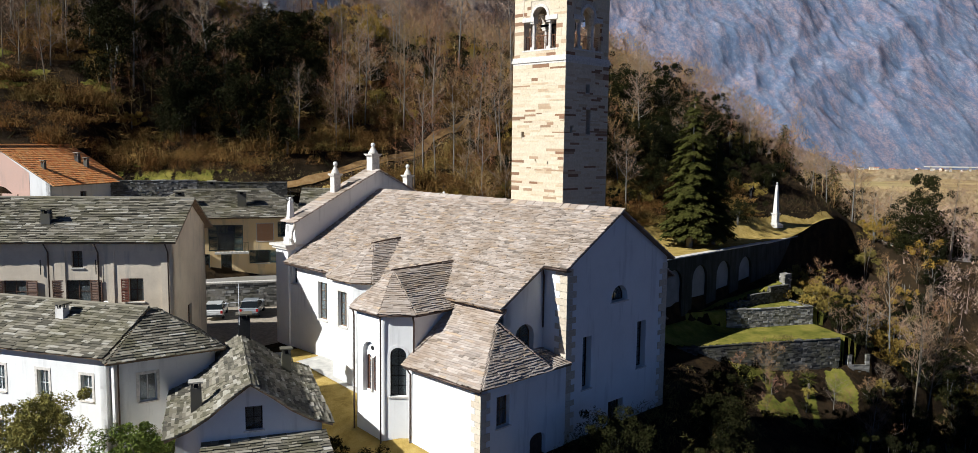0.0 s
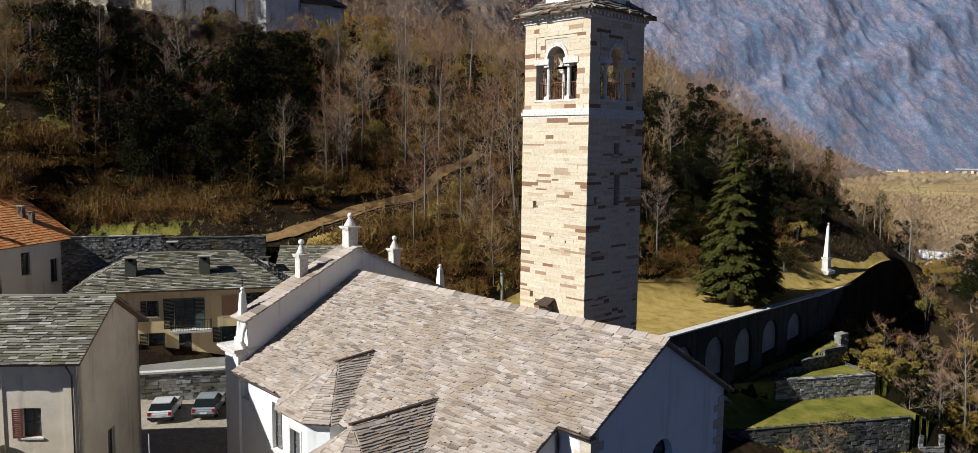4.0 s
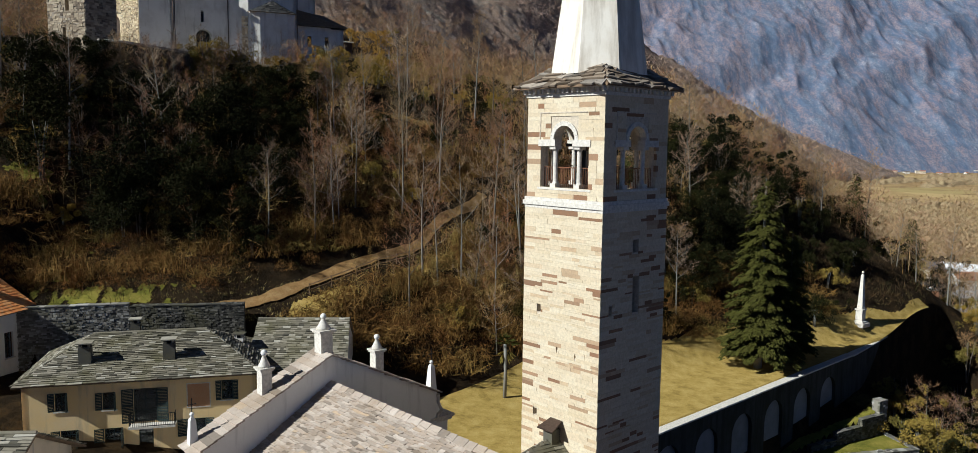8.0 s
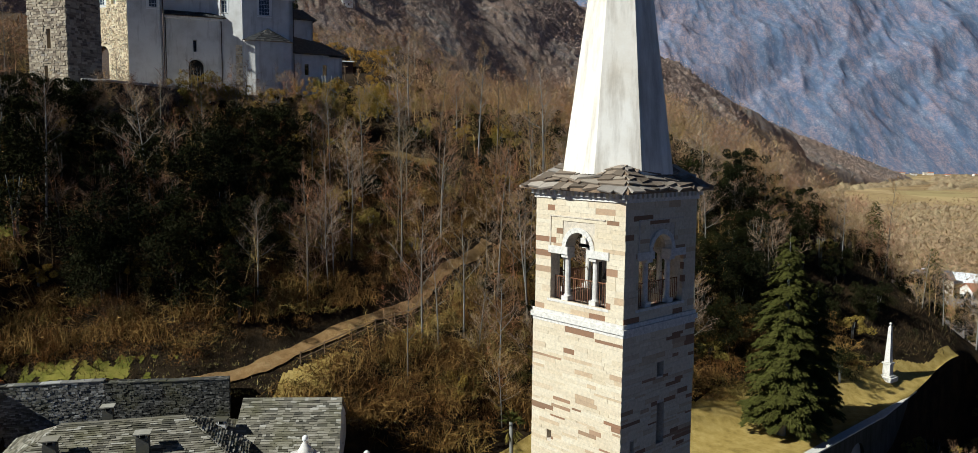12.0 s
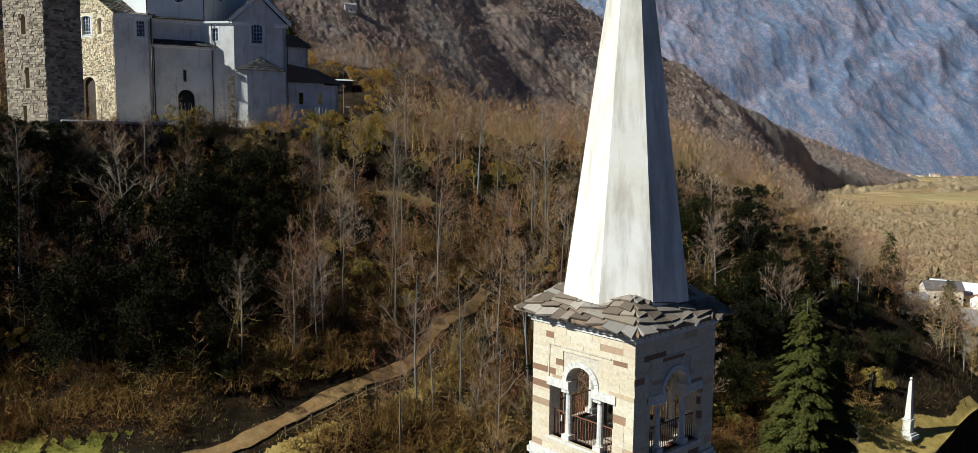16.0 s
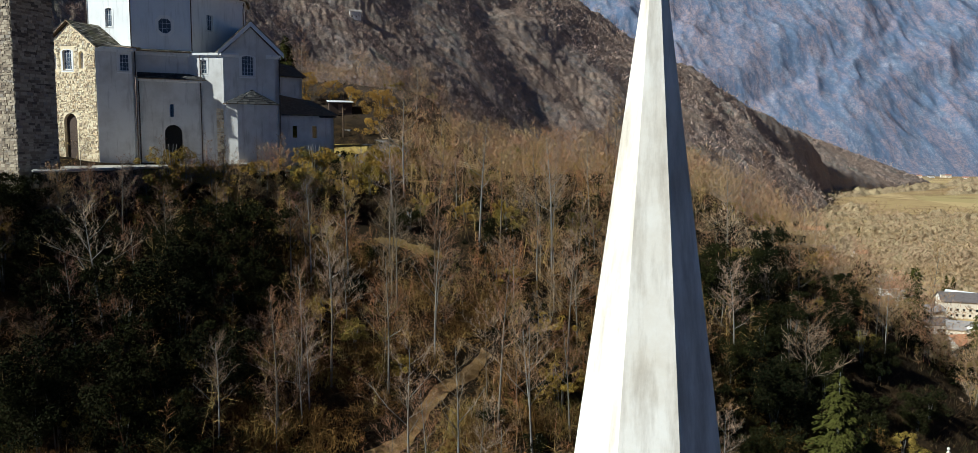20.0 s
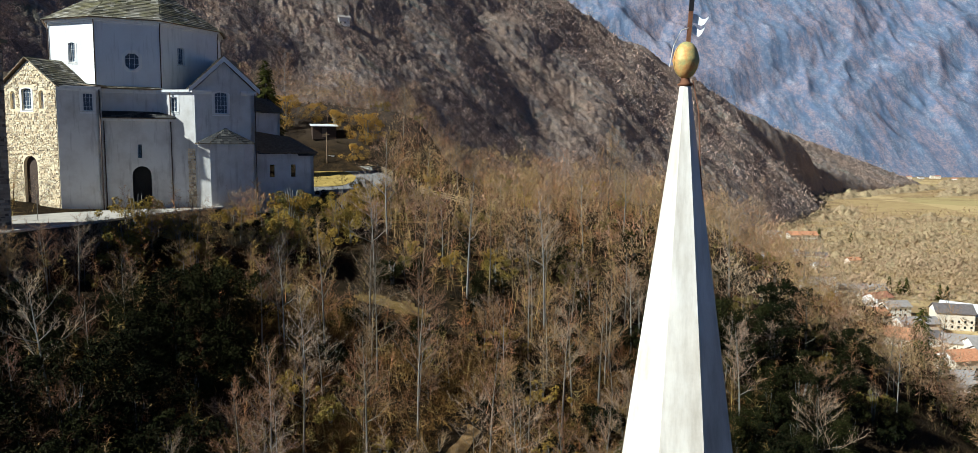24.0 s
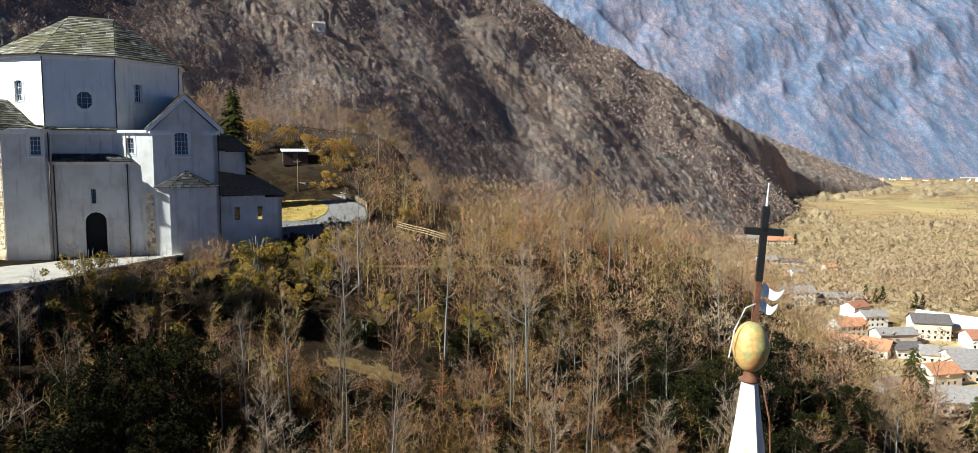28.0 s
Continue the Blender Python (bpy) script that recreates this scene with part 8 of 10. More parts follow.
for x, y in spots:
    k = r.random()
    dark = wave(np.array([x]), np.array([y]), 55, 34)[0] + (0.9 if (-54 < x < -25 and 97 < y < 128) or (44 < x < 90 and 102 < y < 135) else (0.4 if (15 < x < 46 and 96 < y < 142) else (0.1 if (x < -30 and y < 134) else -0.7)))
    rot = r.uniform(0, 6.28)
    s = r.uniform(0.7, 1.15)
    edge_road = -70 < x < -20 and 122 < y < 147
    if edge_road:
        s *= 0.5
    deep = -56 < x < -24 and 97 < y < 127
    if deep:
        s *= 1.05 if y < 111 or x > -34 else 0.7
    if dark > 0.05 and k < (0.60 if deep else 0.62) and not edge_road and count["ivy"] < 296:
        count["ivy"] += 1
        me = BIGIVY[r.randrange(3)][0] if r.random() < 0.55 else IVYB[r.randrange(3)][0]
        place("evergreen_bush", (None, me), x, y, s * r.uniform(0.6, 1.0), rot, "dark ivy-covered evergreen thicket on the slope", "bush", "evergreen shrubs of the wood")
    elif (k > 0.90 or (edge_road and k > 0.45)) and count["yellow"] < 160:
        count["yellow"] += 1
        place("yellow_bush", (None, YELB[r.randrange(2)][0]), x, y, s * r.uniform(0.7, 1.0), rot, "yellow-green leafy shrub among bare trees", "bush", "yellow shrubs of the wood")
    elif count["tree"] < 300:
        count["tree"] += 1
        i = r.randrange(8) if r.random() < 0.55 else r.randrange(5)
        place("bare_tree", BARE[i], x, y, s, rot, "leafless brown deciduous tree with fine twigs", "tree", "bare trees of the wood", tilt=r.uniform(-0.07, 0.07), sz=s * r.uniform(0.9, 1.2))
    else:
        REST.append((x, y, s))
for _ in range(900):
    x, y = r.uniform(-60, 40), r.uniform(86, 128)
    if count["bramble"] >= 290 or h1(x, y) < 14.0 or x < -0.62 * (y - 8) - 6 or not wood_ok(x, y) or (-54 < x < -26 and 98 < y < 127):
        continue
    count["bramble"] += 1
    place("bramble_bush", (None, BRAM[r.randrange(3)]), x, y, r.uniform(0.7, 1.4), r.uniform(0, 6.28), "tangled brown bramble mound on the slope", "bush", "bramble mounds")


for i in range(46):
    k, f = i % 5, r.random()
    (ax, ay), (bx, by) = CE[k], CE[k + 1]
    off = r.uniform(1.2, 4.2)
    x, y = ax + (bx - ax) * f + off * (by - ay) / math.hypot(bx - ax, by - ay), ay + (by - ay) * f - off * (bx - ax) / math.hypot(bx - ax, by - ay)
    place("bare_shrub", BARE[4 + i % 4], x, y, min(r.uniform(0.6, 0.95), (48.0 - h1(x, y)) / (12.0, 8.5, 6.5, 4.5)[i % 4]), r.uniform(0, 6.28), "pale leafless shrub against the forecourt wall", "shrub", "bare shrubs below the forecourt")
for i in range(16):
    x, y = r.uniform(-66, -49), r.uniform(108, 116)
    place("yellow_bush" if i % 3 == 0 else "bare_shrub", (None, YELB[i % 2][0]) if i % 3 == 0 else BARE[5 + i % 3], x, y, r.uniform(0.7, 1.0), r.uniform(0, 6.28), "ochre and grey shrub at the foot of the old tower", "shrub", "shrubs below the old tower")
for i in range(9):
    x, y = -62.0 + 1.5 * i, 117.6 - 0.28 * i + r.uniform(-0.8, 0.4)
    place("evergreen_bush", (None, BIGIVY[i % 3][0]), x, y, min(0.75, max(0.25, (47.9 - h1(x, y)) / (11.0, 9.0, 13.0)[i % 3])), r.uniform(0, 6.28), "dark ivy thicket at the foot of the old tower", "bush", "shrubs below the old tower")
# Added dark shrubs stand in for shaded gaps between the trees.
for i in range(110):
    x, y = r.uniform(-30, 62), r.uniform(104, 172)
    if not wood_ok(x, y) or not clear_of(x, y) or h1(x, y) < 15.5:
        continue
    place("shade_gap_bush", (None, IVYB[3][0]), x, y, r.uniform(0.7, 1.5), r.uniform(0, 6.28), "low dark evergreen shrub added to darken gaps under the bare trees", "bush", "low evergreen shrubs of the wood")


# thicket of canes and dead bracken between the trees
def thicket(name, n, x0, x1, y0, y1, ok, hgt, mat, label, seed, per=150):
    rs = np.random.RandomState(seed)
    x, y = rs.uniform(x0, x1, n), rs.uniform(y0, y1, n)
    k = ok(x, y, rs)
    x, y = x[k], y[k]
    n = len(x)
    z = height(x, y)
    R = np.repeat(rs.uniform(0.8, 2.0, n), per)
    H = np.repeat(rs.uniform(0.6, 1.2, n) * hgt, per)
    v = rs.normal(size=(n * per, 3))
    v /= np.linalg.norm(v, axis=1, keepdims=True)
    v[:, 2] = np.abs(v[:, 2])
    v *= rs.uniform(0.6, 1.05, n * per)[:, None]
    o = np.stack([np.repeat(x, per) + v[:, 0] * R, np.repeat(y, per) + v[:, 1] * R, np.repeat(z, per) + v[:, 2] * H - 0.1], 1)
    e = o + np.stack([rs.normal(size=n * per) * 0.25, rs.normal(size=n * per) * 0.25, rs.uniform(-0.15, 0.55, n * per)], 1)
    return tagged(new(name, needles(name, np.concatenate([o, e, np.full((n * per, 1), 0.019)], 1), mat)), label, "undergrowth", kind="stuff")


def thick_ok(x, y, rs):
    a, b = church_ab(x, y)
    ok = (height(x, y) > 14.5) & (x > -0.62 * (y - 8) - 6)
    for p in fine[::2]:
        ok &= (p.x - x) ** 2 + (p.y - y) ** 2 > 4.5
    ok &= ~((y < np.where(x < -33, 88.3 + 0.29 * (x + 42), 90.8 + 0.22 * (x + 33))) & (x < -19))
    ok &= ~((x > -22) & (x < 0) & (y < 91))
    ok &= ~((np.abs(x + 14) < 8) & (np.abs(y - 133) < 2.8))
    for p in rf[::2]:
        ok &= (p.x - x) ** 2 + (p.y - y) ** 2 > 12
    ux, uy = x + 58.6, y - 142.6
    lx, ly = ux * 0.883 + uy * 0.469, -ux * 0.469 + uy * 0.883
    ok &= ~((lx > -6) & (lx < 36) & (ly > -7) & (ly < 25)) & ~((np.abs(x + 55) < 7) & (np.abs(y - 121) < 8))
    ok &= ~((x > -54) & (x < -25) & (y > 98) & (y < 128) & (rs.uniform(0, 1, len(x)) < 0.8))
    return ok & (wave(x, y, 66, 17) + 0.7 * rs.uniform(-1, 1, len(x)) > -0.25)


def earthy(name, cols, cell):
    m, nt, b = mat_base(name, 0.95, 0.0, 0.03)
    c = ramp(nt, noise_tex(nt, cell, 4, 0.6, geo_vec(nt)), cols)
    isl = nt.nodes.new("ShaderNodeNewGeometry").outputs["Random Per Island"]
    c = mixc(nt, ramp(nt, isl, [(0.2, (0, 0, 0)), (1, (0.5, 0.5, 0.5))]), c, (0.05, 0.03, 0.015))
    nt.links.new(c, b.inputs["Base Color"])
    return m


M_THICK = earthy("dead_bracken", [(0.32, (0.075, 0.036, 0.013)), (0.42, (0.225, 0.112, 0.029)), (0.50, (0.165, 0.087, 0.026)), (0.56, (0.285, 0.161, 0.046)), (0.64, (0.083, 0.067, 0.016)), (0.74, (0.255, 0.161, 0.055))], 0.22)
thicket("bracken_thicket", 2600, -64, 30, 84, 136, thick_ok, 1.5, M_THICK, "rust-brown dead bracken and brambles covering the slope", 71, 210)

def low_ok(x, y, rs):
    a, b = church_ab(x, y)
    s_, d_ = ter_sd(x, y)
    open_ = ((d_ > 80.3) & (d_ < 86.6 + np.clip(0.30 * (s_ - 50.2), 0, 9) + 1.5) & (s_ < 67)) | ((d_ > 72) & (d_ < 78) & (s_ > 50) & (s_ < 66))
    return (((a > 22) & (a < 60) & (b > 4) & (b < 100)) | ((a > 3) & (a < 23) & (b > 16) & (b < 92) & (wave(x, y, 68, 8) > 0.35)) | ((a > 25) & (b > -20) & (b < 6))) & ~open_ & (wave(x, y, 67, 15) + 0.7 * rs.uniform(-1, 1, len(x)) > -0.3)


M_LOWTH = earthy("dark_brambles", [(0.34, (0.045, 0.048, 0.015)), (0.44, (0.195, 0.135, 0.045)), (0.52, (0.075, 0.083, 0.022)), (0.60, (0.300, 0.210, 0.075)), (0.70, (0.150, 0.150, 0.045))], 0.22)
thicket("terrace_thicket", 2600, 4, 90, 40, 130, low_ok, 1.1, M_LOWTH, "dark brambles and dry stalks on the terraces", 73, 110)

# undergrowth: brambles, dry stems and saplings
def scatter(n, x0, x1, y0, y1, keep, hgt, rad, seed, lean=0.5, per=6, clump=0.6):
    rs = np.random.RandomState(seed)
    x, y = rs.uniform(x0, x1, n), rs.uniform(y0, y1, n)
    k = keep(x, y, rs)
    x, y = x[k], y[k]
    z = height(x, y)
    n = len(x)
    X = np.repeat(x, per) + rs.normal(size=n * per) * clump * 0.4
    Y = np.repeat(y, per) + rs.normal(size=n * per) * clump * 0.4
    Z = np.repeat(z, per) - 0.15
    H = np.repeat(rs.uniform(0.35, 1.0, n), per) * rs.uniform(0.5, 1.1, n * per) * hgt
    dx, dy = rs.normal(size=n * per) * lean, rs.normal(size=n * per) * lean
    return np.stack([X, Y, Z, X + dx * H, Y + dy * H, Z + H, np.full(n * per, rad) * rs.uniform(0.6, 1.5, n * per)], 1)


def wood_floor(x, y, rs):
    a, b = church_ab(x, y)
    h = height(x, y)
    ok = (h > 14.2) & (x > -0.62 * (y - 8) - 6) & (x < 0.6 * y)
    ok &= ~((np.abs(x + 14) < 8) & (np.abs(y - 133) < 2.8))
    for p in fine[::2]:
        ok &= (p.x - x) ** 2 + (p.y - y) ** 2 > 3.4
    for p in rf[::2]:
        ok &= (p.x - x) ** 2 + (p.y - y) ** 2 > 9.5
    ux, uy = x + 58.6, y - 142.6
    lx, ly = ux * 0.883 + uy * 0.469, -ux * 0.469 + uy * 0.883
    ok &= ~((lx > -5) & (lx < 35) & (ly > -6) & (ly < 24))
    ok &= wave(x, y, 61, 14) + 0.6 * rs.uniform(-1, 1, len(x)) > -0.35
    return ok


M_UNDER = pieces("undergrowth_stems", [(0, (0.024, 0.014, 0.007)), (0.3, (0.048, 0.030, 0.012)), (0.6, (0.072, 0.045, 0.017)), (0.8, (0.085, 0.064, 0.028)), (0.9, (0.023, 0.026, 0.005)), (1, (0.037, 0.037, 0.009))], 0.95, 3, bumps=0.0, dark=0.0)
und = np.concatenate([scatter(9000, -80, 60, 84, 150, wood_floor, 1.5, 0.025, 1, 0.55, 7, 0.8), scatter(5000, -70, 90, 150, 260, wood_floor, 1.9, 0.04, 2, 0.5, 5, 1.0)])
tagged(new("undergrowth", needles("undergrowth", und, M_UNDER)), "dry brown brambles and ferns covering the wooded slope", "undergrowth", kind="stuff")


def young_wood(name, n, x0, x1, y0, y1, hgt, mat, label, seed, per=34):
    """Slim leafless saplings and pole trees: a stem each, with rising twigs all along it."""
    rs = np.random.RandomState(seed)
    x, y = rs.uniform(x0, x1, n), rs.uniform(y0, y1, n)
    k = wood_floor(x, y, rs)
    w = (x - 1.4) / (y - 52)
    k &= ~((y > 138) & (y < 214) & (w > -0.37) & (w < -0.195)) & ~((y > 158) & (y < 189) & (w > -0.2) & (w < -0.06))
    k &= ~((y < 96) & (x < -12)) & ~((x > -14) & (x < 6) & (y < 98)) & ~((((x + 14) / 9) ** 2 + ((y - 132.5) / 4.2) ** 2) < 1)
    a, b = church_ab(x, y)
    k &= ~((a > -14) & (b < 96))
    for p in fine[::2]:
        k &= (p.x - x) ** 2 + (p.y - y) ** 2 > 7
    x, y = x[k], y[k]
    n = len(x)
    z = height(x, y)
    H = hgt * rs.uniform(0.45, 1.25, n)
    lx, ly = rs.normal(size=n) * 0.17 * H, rs.normal(size=n) * 0.17 * H
    stem_ = np.stack([x, y, z - 0.2, x + lx, y + ly, z + H, 0.004 * H + 0.006], 1)
    u = np.tile((np.arange(per) + 0.5) / per, n) * 0.78 + 0.2 + rs.uniform(-0.02, 0.02, n * per)
    HH = np.repeat(H, per)
    o = np.stack([np.repeat(x, per) + np.repeat(lx, per) * u, np.repeat(y, per) + np.repeat(ly, per) * u, np.repeat(z, per) + HH * u], 1)
    th = rs.uniform(0, 6.28, n * per)
    ln = HH * (0.30 * (1.05 - u)) * rs.uniform(0.5, 1.3, n * per) + 0.2
    d = np.stack([np.cos(th), np.sin(th), rs.uniform(-0.1, 1.2, n * per)], 1)
    d /= np.linalg.norm(d, axis=1, keepdims=True)
    e = o + d * ln[:, None]
    br = np.concatenate([o, e, np.full((n * per, 1), 0.016)], 1)
    f = rs.uniform(0.25, 0.9, n * per)
    o2 = o + (e - o) * f[:, None]
    d2 = d + rs.normal(size=(n * per, 3)) * 0.75
    e2 = o2 + d2 * (ln * 0.5)[:, None]
    tw = np.concatenate([o2, e2, np.full((n * per, 1), 0.012)], 1)
    return tagged(new(name, needles(name, np.concatenate([stem_, br, tw]), mat)), label, "undergrowth", kind="stuff")


M_YOUNG = earthy("young_bare_wood", [(0.34, (0.1590, 0.0990, 0.0480)), (0.41, (0.4452, 0.1980, 0.0800)), (0.46, (0.2756, 0.1881, 0.1040)), (0.51, (0.4664, 0.2970, 0.0880)), (0.56, (0.3604, 0.2871, 0.1040)), (0.61, (0.4240, 0.1881, 0.0800)), (0.67, (0.4028, 0.3168, 0.1920))], 0.075)
young_wood("young_wood", 4000, -70, 78, 96, 214, 6.5, M_YOUNG, "dense leafless brown saplings and pole trees on the slope", 91, 44)


def grassy(x, y, rs):
    a, b = church_ab(x, y)
    h = height(x, y)
    return ((a < 1.6) & (a > -14) & (b > 14) & (h < 15.5)) | ((a > 2.5) & (a < 34) & (b > 12) & (b < 92) & on_terrace(x, y))


drape("bench_grass", M_GRASS, -44, -22, 86, 97, 110, 60, "green and ochre grass on the bench above the stone walls", 0.05, lambda x, y: (y > np.where(x < -33, 86.4 + 0.29 * (x + 42), 89.0 + 0.22 * (x + 33))) & (y < np.where(x < -33, 89.2 + 0.29 * (x + 42), 91.6 + 0.22 * (x + 33))) & (wave(x, y, 33, 6) + 0.6 * wave(x, y, 34, 0.9) > -0.1), frame_ab=False)
drape("upper_bench_grass", M_GRASS, -66, -40, 88, 101, 60, 40, "green and ochre grass on the terraced slope above the tiled house", 0.06, lambda x, y: wave(x, y, 39, 7) + 0.7 * wave(x, y, 40, 2.2) > 0.55, frame_ab=False)
drape("bank_grass", M_LAWN, -20, -2, 90, 112, 50, 60, "sunlit ochre grass bank under the path", 0.05, lambda x, y: wave(x, y, 35, 7) + 0.9 - np.abs((y - 96.5 - 1.1 * (x + 16)) / 5.0) > 0.25, frame_ab=False)


M_BLADE = pieces("grass_blades", [(0, (0.13, 0.12, 0.03)), (0.4, (0.24, 0.20, 0.06)), (0.7, (0.36, 0.28, 0.10)), (1, (0.42, 0.34, 0.16))], 0.95, 3, bumps=0.0, dark=0.0)
def benchy(x, y, rs):
    return (height(x, y) > 14.5) & (np.abs(y - 94 - 0.9 * (np.clip(x, -22, 0) + 16)) < 7) & ~((y < 91) & (x > -22))


gs = np.concatenate([scatter(16000, -6, 72, 72, 130, grassy, 0.28, 0.02, 5, 0.5, 3, 0.35), scatter(9000, -45, 0, 85, 114, benchy, 0.45, 0.03, 15, 0.5, 4, 0.4)])
tagged(new("grass", needles("grass", gs, M_BLADE)), "short dry tufts of winter grass", "grass", kind="stuff")

# bushes on the terraces and below the garden wall
for _ in range(210):
    a, b = r.uniform(9, 50), r.uniform(26, 104)
    x, y = church_xy(a, b)
    ts, td = ter_sd(x, y)
    if (ts < 67.5 and td > 69) or a < 6 or (a < 26 and b < 40):
        continue
    k = r.random()
    s = r.uniform(0.5, 1.0)
    if k < 0.66:
        place("evergreen_bush", (None, IVYB[r.randrange(4)][0]), x, y, s * 0.8, r.uniform(0, 6), "dark evergreen shrub on the garden slope", "bush", "shrubs of the garden slope")
    elif k < 0.78:
        place("yellow_bush", (None, YELB[r.randrange(2)][0]), x, y, s * 0.6, r.uniform(0, 6), "yellowing shrub on the garden slope", "bush", "shrubs of the garden slope")
    else:
        place("bare_shrub", BARE[5 + r.randrange(3)], x, y, s * 0.85, r.uniform(0, 6), "tangled leafless shrub on the garden slope", "shrub", "bare shrubs of the garden slope")
for i in range(150):
    x, y = ter_xy(r.uniform(68.5, 100), r.uniform(78, 122))
    if church_ab(x, y)[0] < 5:
        continue
    if i % 5 < 2:
        place("bare_shrub", BARE[(3, 5, 6, 7)[i % 4]], x, y, r.uniform(0.55, 0.95), r.uniform(0, 6), "tangled leafless shrub on the steep garden slope", "shrub", "bare shrubs of the garden slope")
    elif i % 5 < 4 and i % 2:
        place("evergreen_bush", (None, IVYB[r.randrange(3)][0]), x, y, r.uniform(0.5, 0.9), r.uniform(0, 6), "dark evergreen shrub on the steep garden slope", "bush", "shrubs of the garden slope")
    else:
        place("yellow_bush", (None, YELB[r.randrange(2)][0]), x, y, r.uniform(0.7, 1.2), r.uniform(0, 6), "olive-brown shrub on the steep garden slope", "bush", "shrubs of the garden slope")
# Dark bushes added as filler where the ground is black with shade.
for i in range(46):
    a, b = (r.uniform(27, 36), r.uniform(-16, 14)) if i % 3 == 0 else (r.uniform(22, 40), r.uniform(50, 92))
    x, y = church_xy(a, b)
    place("evergreen_bush", (None, (BIGIVY if i % 3 == 0 else IVYB)[r.randrange(3)][0]), x, y, r.uniform(0.3, 0.5) if i % 3 == 0 else r.uniform(0.5, 0.85), r.uniform(0, 6), "dark ivy-grown shrub added to fill in shade below the garden wall", "bush", "shrubs below the garden wall")
# The last ones, at the wall's foot, are added in place of shade.
for i in range(62):
    a, b = (r.uniform(23.5, 46), r.uniform(14, 66)) if i < 44 else (r.uniform(3.5, 6), r.uniform(17, 34))
    x, y = church_xy(a, b)
    ts, td = ter_sd(x, y)
    if ts < 67 and td > 71:
        continue
    place("evergreen_bush", (None, IVYB[r.randrange(4)][0]), x, y, r.uniform(0.35, 0.75), r.uniform(0, 6), "dark evergreen shrub on the overgrown lower terraces", "bush", "shrubs of the lower terraces")
for i in range(22):
    x, y = ter_xy(r.uniform(50, 68), r.uniform(69.5, 78.6))
    if i % 2:
        place("evergreen_bush", (None, IVYB[3][0]), x, y, r.uniform(0.3, 0.6), r.uniform(0, 6), "low dark shrub in the rough garden grass", "bush", "low garden shrubs")
    else:
        place("bare_shrub", BARE[7], x, y, r.uniform(0.35, 0.6), r.uniform(0, 6), "small dry shrub in the rough garden grass", "shrub", "low garden shrubs")
for i in range(44):
    x, y = r.uniform(50, 74), r.uniform(120, 140)
    if church_ab(x, y)[0] < 5:
        continue
    if i % 4 == 0:
        place("evergreen_bush", (None, IVYB[r.randrange(3)][0]), x, y, r.uniform(0.5, 0.8), r.uniform(0, 6), "dark evergreen shrub beyond the garden wall", "bush", "shrubs beyond the garden wall")
    elif i % 4 == 1:
        place("yellow_bush", (None, YELB[r.randrange(2)][0]), x, y, r.uniform(0.8, 1.3), r.uniform(0, 6), "olive-yellow shrub beyond the garden wall", "bush", "shrubs beyond the garden wall")
    else:
        place("bare_shrub", BARE[5 + r.randrange(3)], x, y, r.uniform(0.7, 1.1), r.uniform(0, 6), "tangled ochre-brown leafless shrub beyond the garden wall", "shrub", "shrubs beyond the garden wall")
for a, b, s in ((13.2, 45.6, 0.75), (19, 51, 0.6)):
    x, y = church_xy(a, b)
    place("fruit_tree", BARE[6], x, y, s, a, "small gnarled leafless fruit tree on a terrace", "tree", "fruit trees")

# spruces by the lawn
SPR = [conifer(401, 22.0, 4.4, 80000), conifer(402, 15.0, 3.6, 30000)]
place("spruce", SPR[0], 26.9, 104.2, 0.92, 0.4, "tall dark green spruce on the lawn", "tree", "spruces")
place("spruce", SPR[0], 31.0, 107.4, 0.66, 1.4, "dark spruce standing behind a larger one", "tree", "spruces")
place("spruce", SPR[1], 65.0, 174.0, 0.98, 2.2, "dark narrow spruce beyond the obelisk", "tree", "spruces")
place("spruce", SPR[1], 78.0, 178.0, 1.1, 3.0, "slender spruce among bare trees", "tree", "spruces")
place("spruce", SPR[0], -50.5, 199, 1.0, 1.0, "tall green conifer behind the sanctuary", "tree", "conifers of the wood")
place("spruce", SPR[1], 14.5, 118, 0.8, 1.0, "dark conifer in the wood's shade", "tree", "conifers of the wood")
place("spruce", SPR[1], 10.0, 112, 0.7, 2.0, "dark conifer in the wood's shade", "tree", "conifers of the wood")
for x, y, s in ((37, 116, 0.8), (35, 121, 0.9), (20, 112, 0.7), (45, 128.5, 0.9), (47.5, 131, 0.8), (39, 126, 1.0)):
    place("evergreen_bush", (None, IVYB[1][0]), x, y, s, x, "rounded dark evergreen shrub by the lawn", "bush", "shrubs by the lawn")
place("yellow_bush", (None, YELB[1][0]), 41.3, 123.6, 0.8, 0.3, "ochre shrub at the end of the lawn", "bush", "shrubs by the lawn")
for x, y, s in ((-54, 222, 2.0), (-43, 223, 1.3), (-35, 220, 1.8), (-36.5, 213, 1.0), (-33, 222, 1.2), (-48, 226, 1.2)):
    place("golden_bush", (None, GOLDB[0][0]), x, y, s * 0.8, x, "bright ochre willow-like shrub by the lane", "bush", "ochre shrubs by the lane")

